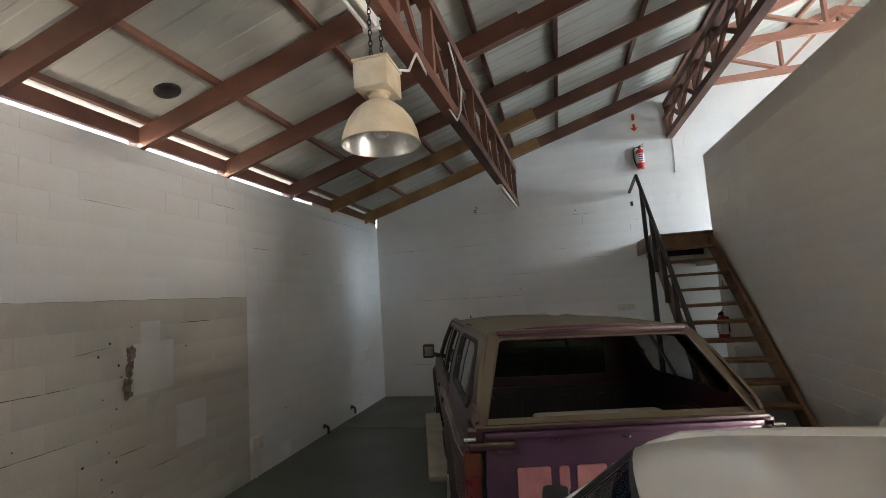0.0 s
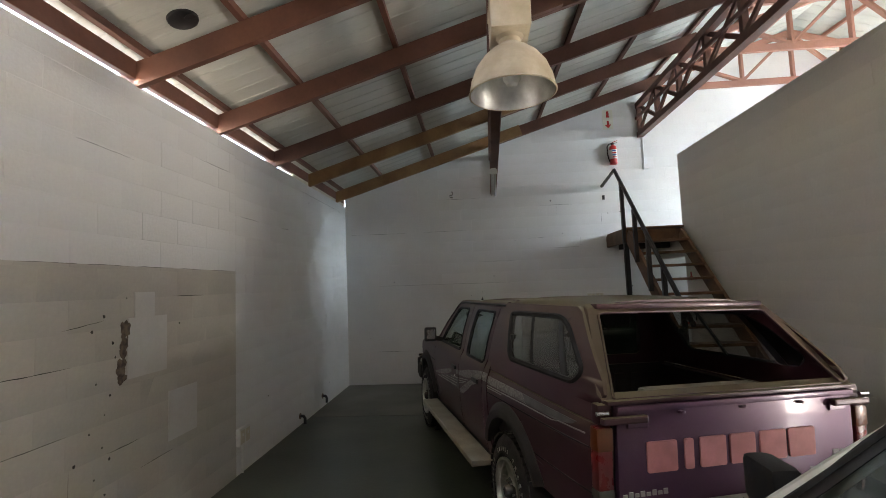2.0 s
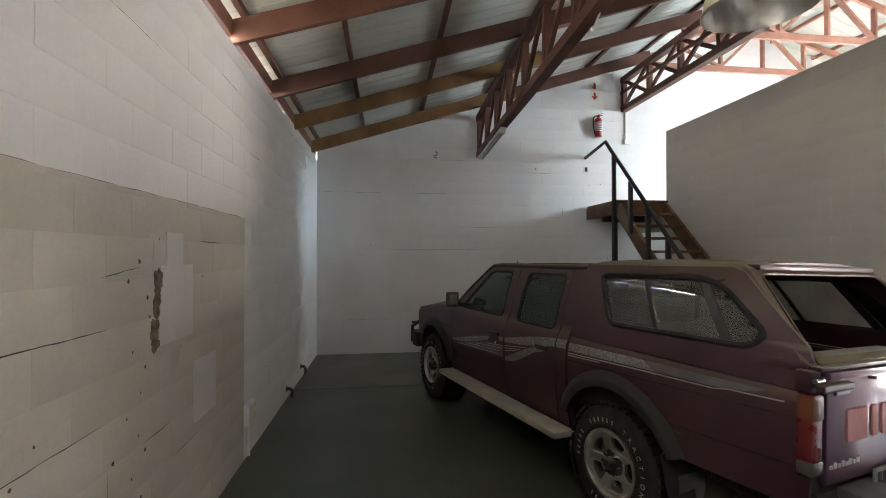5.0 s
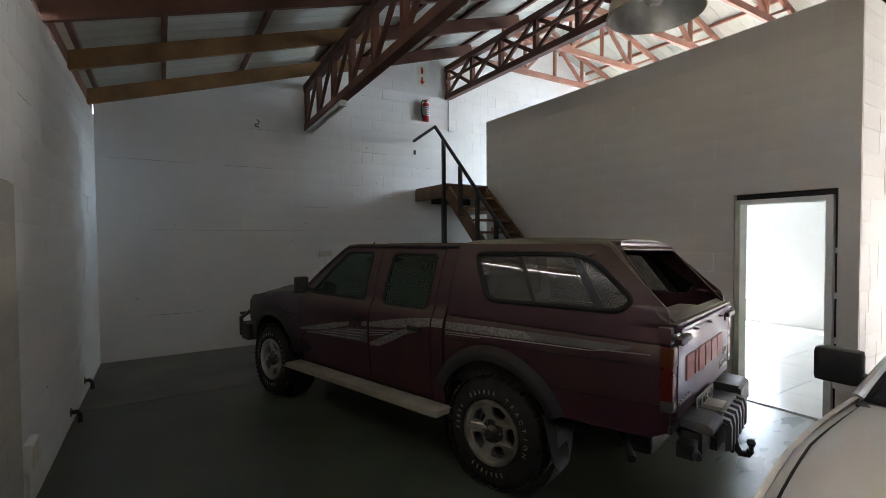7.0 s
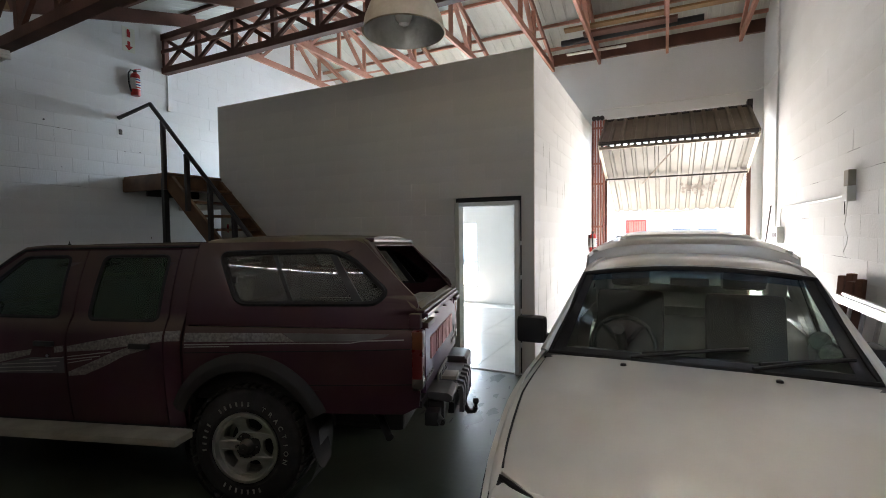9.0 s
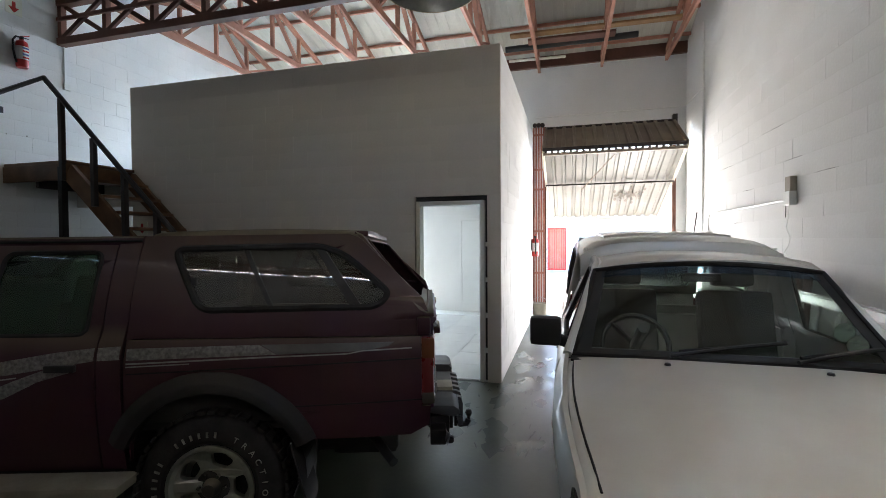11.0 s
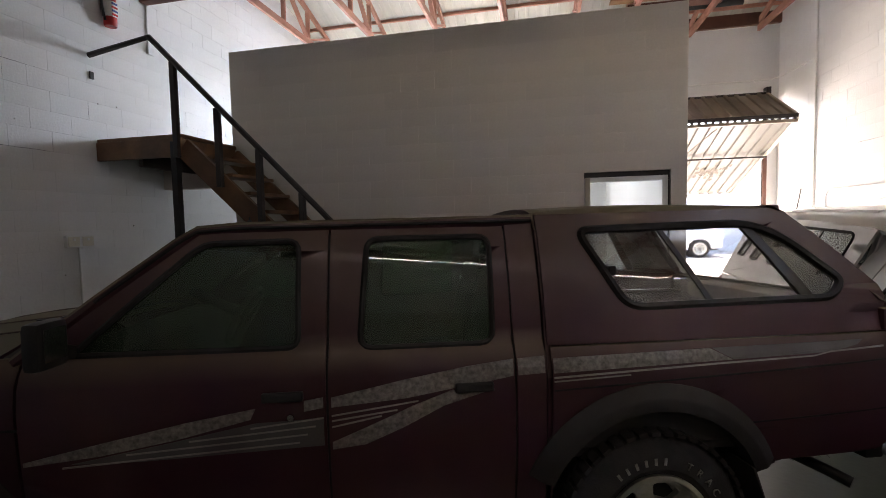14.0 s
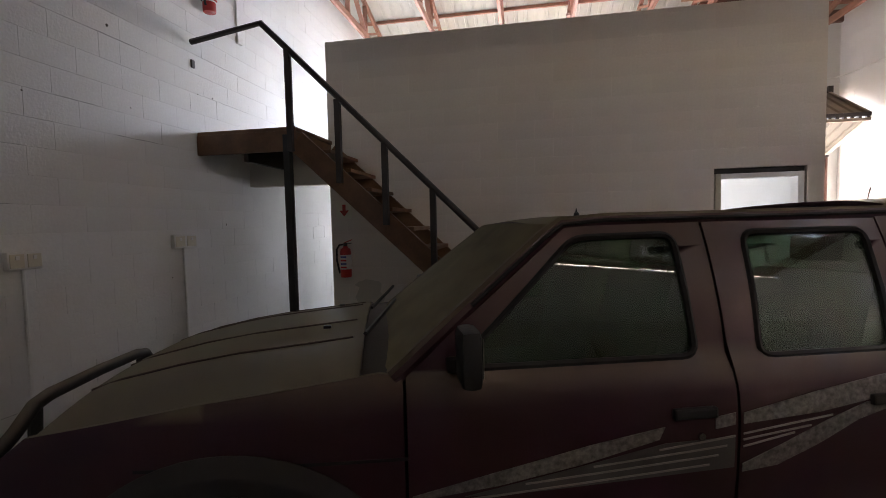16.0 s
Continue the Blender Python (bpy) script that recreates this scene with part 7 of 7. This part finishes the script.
def blockwork(wall, m, u0, u1, v0, v1, mat, near, skip=None, top=None, seed=1):
    """Face blocks on a wall; m takes (along, out, up) to the world with the face looking along -y."""
    rnd = random.Random(seed)
    full = [block_mesh("block", BLOCK_L - g, BLOCK_H - g, 0.003, mat) for g in (0.0001, 0.0001, 0.0005, 0.0014)]
    rest_v, rest_f = [], []
    count = 0
    row = 0
    v = v0
    while v < v1 - 0.01:
        h = min(BLOCK_H, v1 - v)
        u = u0 - (BLOCK_L / 2 if row % 2 else 0)
        while u < u1 - 0.01:
            a, b = max(u, u0), min(u + BLOCK_L, u1)
            u += BLOCK_L
            if b - a < 0.03:
                continue
            cu, cv = (a + b) / 2, v + h / 2
            if skip and skip(a, b, v, v + h):
                continue
            if top and v + h > min(top(a), top(b)):
                continue
            out = rnd.uniform(-0.0018, 0.0018)
            tilt = rnd.gauss(0, 0.12)
            mm = m @ pose(cu, 0.001 + out * 0.5, cv, tilt, 0, rnd.gauss(0, 0.1))
            whole = b - a > BLOCK_L - 0.005 and h > BLOCK_H - 0.005
            if near(cu, cv) and count < 300:
                count += 1
                me = rnd.choice(full) if whole else block_mesh("block", b - a - 0.001, h - 0.001, 0.003, mat)
                ob = new("block", me)
                ob.parent = wall
                ob.matrix_basis = wall.matrix_world.inverted() @ mm
            else:
                g, c, t = rnd.choice((0.0001, 0.0001, 0.0005, 0.0014)), 0.0008, 0.003
                w_, h_ = b - a - g, h - g
                base = len(rest_v)
                for p in ((-w_ / 2, 0, -h_ / 2), (w_ / 2, 0, -h_ / 2), (w_ / 2, 0, h_ / 2), (-w_ / 2, 0, h_ / 2), (-w_ / 2 + c, -t, -h_ / 2 + c), (w_ / 2 - c, -t, -h_ / 2 + c), (w_ / 2 - c, -t, h_ / 2 - c), (-w_ / 2 + c, -t, h_ / 2 - c)):
                    rest_v.append(mm @ Vector(p))
                rest_f += [tuple(base + i for i in f_) for f_ in ((4, 5, 6, 7), (0, 1, 5, 4), (1, 2, 6, 5), (2, 3, 7, 6), (3, 0, 4, 7))]
        v += BLOCK_H
        row += 1
    if rest_v:
        me = bpy.data.meshes.new("block_courses")
        me.from_pydata(rest_v, [], rest_f)
        me.materials.append(mat)
        ob = new("block_courses", me)
        ob.parent = wall
        ob.matrix_basis = wall.matrix_world.inverted()
        tagged(ob, kind="stuff")


PATCH_Y1, PATCH_Z = 4.51, 2.025
blockwork(wall_north, pose(0, YN, 0), XW + 0.01, XE - 0.01, 0.0, 5.9, WHITE_WALL, lambda u, v: -1.6 < u < 2.3 and 1.6 < v < 4.6, top=lambda u: sheet_z(u) - 0.02, seed=1)
in_patch = lambda a, b, c, e: b <= PATCH_Y1 + 0.001 and e <= PATCH_Z + 0.001
m_west = Matrix(((0, -1, 0, XW), (1, 0, 0, 0), (0, 0, 1, 0), (0, 0, 0, 1)))
blockwork(wall_west, m_west, PATCH_Y1, YN - 0.008, 0.0, 3.34, WHITE_WALL, lambda u, v: u < 6.6, seed=2)
blockwork(wall_west, m_west, YS, PATCH_Y1, PATCH_Z, 3.34, WHITE_WALL, lambda u, v: 1.0 < u, seed=3)
patch = structure("wall_patch", slab(rect(YS, PATCH_Y1, 0, PATCH_Z), lambda u, v: (XW + 0.001, u, v), lambda u, v: (XW, u, v)), PATCH, "beige unpainted area of the side wall with repairs")
blockwork(patch, m_west, YS, PATCH_Y1, 0.0, PATCH_Z, PATCH, lambda u, v: u > 0.5, seed=4)
for u0, u1, v0, v1 in ((3.07, 3.47, 1.24, 1.66), (3.13, 3.33, 1.66, 1.84), (3.50, 3.86, 0.68, 1.06)):
    bm = slab(rect(u0, u1, v0, v1), lambda u, v: (XW + 0.0085, u, v), lambda u, v: (XW, u, v))
    structure("wall_repair", bm, PATCH_NEW, "lighter replaced blocks in the beige wall area")
m_east_face = Matrix(((0, 1, 0, XB), (-1, 0, 0, 0), (0, 0, 1, 0), (0, 0, 0, 1)))
cut_door = lambda a, b, c, e: (-b < DOOR_Y1 - 0.001 and -a > DOOR_Y0 + 0.001 and c < DOOR_Z - 0.001)
blockwork(wall_office, m_east_face, -YC, -YB, DOOR_Z, PARAPET, GREY_WALL, lambda u, v: True, seed=5)
blockwork(wall_office, m_east_face, -YC, -DOOR_Y1, 0.10, DOOR_Z, GREY_WALL, lambda u, v: True, seed=6)
m_office_s = pose(0, YB, 0)
blockwork(wall_office_s, m_office_s, XB + 0.02, XE - 0.01, 0.0, PARAPET, WHITE_WALL, lambda u, v: True, seed=7)
m_south = Matrix(((-1, 0, 0, 0), (0, -1, 0, YS), (0, 0, 1, 0), (0, 0, 0, 1)))
blockwork(wall_south, m_south, -XE + 0.01, -XW - 0.01, 0.0, 5.9, WHITE_WALL, lambda u, v: -5.2 < u < -0.6 and 0.8 < v < 3.4, top=lambda u: sheet_z(-u) - 0.02, seed=8)
office_floor = bpy.data.objects["office_floor_bed"]
tile_me = bpy.data.meshes.new("tile")
q = 0.2985
tile_me.from_pydata([(-q, -q, 0), (q, -q, 0), (q, q, 0), (-q, q, 0), (-q, -q, -0.005), (q, -q, -0.005), (q, q, -0.005), (-q, q, -0.005)], [], [(0, 1, 2, 3), (0, 4, 5, 1), (1, 5, 6, 2), (2, 6, 7, 3), (3, 7, 4, 0)])
tile_me.materials.append(TILE)
x = XB + 0.33
while x < XE - 0.3:
    y = YB + 0.47
    while y < YC - 0.42:
        ob = new("tile", tile_me)
        ob.parent = office_floor
        ob.matrix_basis = pose(x, y, 0.0115)
        y += 0.6
    x += 0.6

# ---- worn floor paint between the pickups ----
WORN = material("worn_grey_floor_paint", (0.105, 0.125, 0.115), 0.22, vary=0.2, scale=3.0, fine=40, bump=0.15, second=(0.07, 0.085, 0.075))
bm = bmesh.new()
rnd = random.Random(17)
for i in range(46):
    cx, cy = rnd.uniform(0.75, 3.6), rnd.uniform(1.72, 2.2)
    if cx < 2.1:
        cy = rnd.uniform(1.75, 3.2)
    w = rnd.uniform(0.05, 0.22)
    vs = [bm.verts.new((cx + w * rnd.uniform(0.5, 1.3) * math.cos(a), cy + 0.5 * w * rnd.uniform(0.5, 1.3) * math.sin(a), 0.0008 + i * 0.00001)) for a in [k * math.pi / 8 for k in range(16)]]
    bm.faces.new(vs)
tagged(part("worn_floor_paint", bm, WORN), "paler worn patches in the green floor paint", "floor wear", kind="stuff")

# ---- open joints, drill holes and scuffs on the walls ----
JOINT = material("open_mortar_joint", (0.085, 0.078, 0.070), 0.95, vary=0.3, scale=40, fine=150, bump=0.5)
SCUFF = material("grey_scuff", (0.42, 0.41, 0.385), 0.9, vary=0.15, scale=20, fine=90, bump=0.2)
DIRT = material("oily_dirt", (0.030, 0.030, 0.028), 0.6, vary=0.3, scale=25, fine=120, bump=0.4)


def strip(bm, m, p, q, width, rnd, depth=0.0):
    """A thin ragged line between two points of a wall, running from nothing to nothing."""
    (u0, v0), (u1, v1) = p, q
    n = max(3, int(math.hypot(u1 - u0, v1 - v0) / 0.06))
    up, lo = [], []
    for i in range(n + 1):
        f = i / n
        w = width * (0.15 + 0.85 * math.sin(math.pi * f) ** 0.5) * rnd.uniform(0.4, 1.2)
        j = rnd.uniform(-0.002, 0.002)
        du, dv = (0, w / 2) if abs(u1 - u0) > abs(v1 - v0) else (w / 2, 0)
        u, v = u0 + (u1 - u0) * f, v0 + (v1 - v0) * f + j
        up.append(bm.verts.new(m @ Vector((u + du, depth, v + dv))))
        lo.append(bm.verts.new(m @ Vector((u - du, depth, v - dv))))
    for i in range(n):
        bm.faces.new((lo[i], lo[i + 1], up[i + 1], up[i]))


def wall_marks(name, m, runs, holes, mat, label, seed, depth=-0.0075, width=0.006):
    rnd = random.Random(seed)
    bm = bmesh.new()
    for u0, v0, u1, v1 in runs:
        strip(bm, m, (u0, v0), (u1, v1), width, rnd, depth)
    for u, v in holes:
        r = rnd.uniform(0.006, 0.013)
        vs = [bm.verts.new(m @ Vector((u + r * math.cos(a) * rnd.uniform(0.7, 1.2), depth, v + r * math.sin(a) * rnd.uniform(0.7, 1.3)))) for a in [k * math.pi / 4 for k in range(8)]]
        bm.faces.new(vs)
    ob = part(name, bm, mat)
    return tagged(ob, label, "wall marks", kind="stuff")


rnd = random.Random(21)
runs = [(2.55, 1.62, 2.86, 1.66), (1.6, 1.405, 2.62, 1.40), (3.55, 1.80, 3.95, 1.80), (1.3, 1.00, 2.6, 1.005), (2.9, 0.80, 3.2, 0.805), (0.9, 0.60, 2.5, 0.60), (3.2, 0.60, 3.55, 0.61), (1.2, 1.20, 1.9, 1.2), (2.62, 0.6, 2.62, 0.8), (1.1, 0.8, 1.1, 1.0)]
holes = [(2.86 + rnd.uniform(-0.10, 0.10), 0.45 + k * 0.105 + rnd.uniform(-0.03, 0.03)) for k in range(13)] + [(2.2 + rnd.uniform(-0.4, 0.5), rnd.uniform(0.3, 1.7)) for k in range(8)] + [(3.62, 1.58), (3.05, 1.80)]
wall_marks("open_joints", m_west, runs, holes, JOINT, "dark open mortar joints and drill holes in the block wall", 3)
runs = [(PATCH_Y1 - 3.6 + k * 0.45, PATCH_Z, PATCH_Y1 - 3.2 + k * 0.45, PATCH_Z) for k in range(8)] + [(1.2, 2.42, 1.75, 2.41), (1.3, 2.62, 2.1, 2.60), (0.2, 3.0, 0.9, 3.02), (4.6, 2.60, 5.0, 2.60), (5.6, 2.6, 5.9, 2.61), (2.6, 2.81, 3.1, 2.8), (6.2, 3.22, 8.3, 3.21), (3.9, 3.02, 4.4, 3.02)]
wall_marks("hairline_joints", m_west, runs, [(7.4, 0.30), (5.2, 0.62), (6.6, 3.1)], JOINT, "thin cracked joints in the white block wall", 5, width=0.004)
runs = [(-3.4, 2.81, -2.3, 2.80), (-2.0, 2.80, -1.2, 2.80), (-1.6, 3.4, -0.9, 3.4), (-2.9, 1.82, -0.4, 1.80), (-1.0, 2.2, -0.3, 2.2), (0.2, 3.2, 0.8, 3.2), (0.4, 2.4, 0.9, 2.4), (-0.1, 2.6, 0.3, 2.6), (0.5, 3.0, 0.5, 3.2), (0.9, 2.4, 0.9, 2.6), (1.3, 2.8, 1.3, 3.0), (-3.0, 0.6, -2.2, 0.6), (-1.4, 0.4, -0.2, 0.41)]
holes = [(rnd.uniform(-3.2, 1.8), rnd.uniform(0.6, 3.3)) for k in range(12)]
wall_marks("hairline_joints", pose(0, YN, 0), runs, holes, JOINT, "thin cracked joints in the white gable wall", 7, width=0.004)
runs = [(-4.9, 2.6, -4.3, 2.6), (-4.0, 2.2, -3.6, 2.2), (-3.6, 2.0, -3.6, 2.2), (-3.4, 2.8, -2.8, 2.8), (-4.4, 1.8, -4.0, 1.8), (-2.8, 2.4, -2.4, 2.4), (-2.2, 2.2, -1.8, 2.2), (-2.4, 1.6, -2.4, 1.8), (-3.2, 1.4, -2.6, 1.4)]
wall_marks("hairline_joints", m_south, runs, [], JOINT, "thin cracked joints in the white party wall", 9, width=0.005)
rnd = random.Random(31)
runs = []
for k in range(26):
    u, v = rnd.uniform(XB + 0.1, 5.6), rnd.uniform(0.4, 2.6)
    runs.append((u, v, u + rnd.uniform(-0.03, 0.03), v + rnd.uniform(0.15, 0.5)))
wall_marks("wall_scuffs", m_office_s, runs, [], SCUFF, "grey vertical scuffs on the white entrance wall", 11, width=0.022)
bm = bmesh.new()
flat = Matrix(((1, 0, 0, 0), (0, 0, 1, 0), (0, -1, 0, 0), (0, 0, 0, 1)))
for k in range(60):
    u, v = rnd.uniform(0.6, 2.2), rnd.uniform(1.75, 3.3)
    strip(bm, flat, (u, v), (u + rnd.uniform(0.03, 0.20), v + rnd.uniform(-0.04, 0.04)), rnd.uniform(0.008, 0.022), rnd, -0.0012)
tagged(part("floor_dirt", bm, DIRT), "dark dirt flecks on the painted floor near the office door", "floor dirt", kind="stuff")
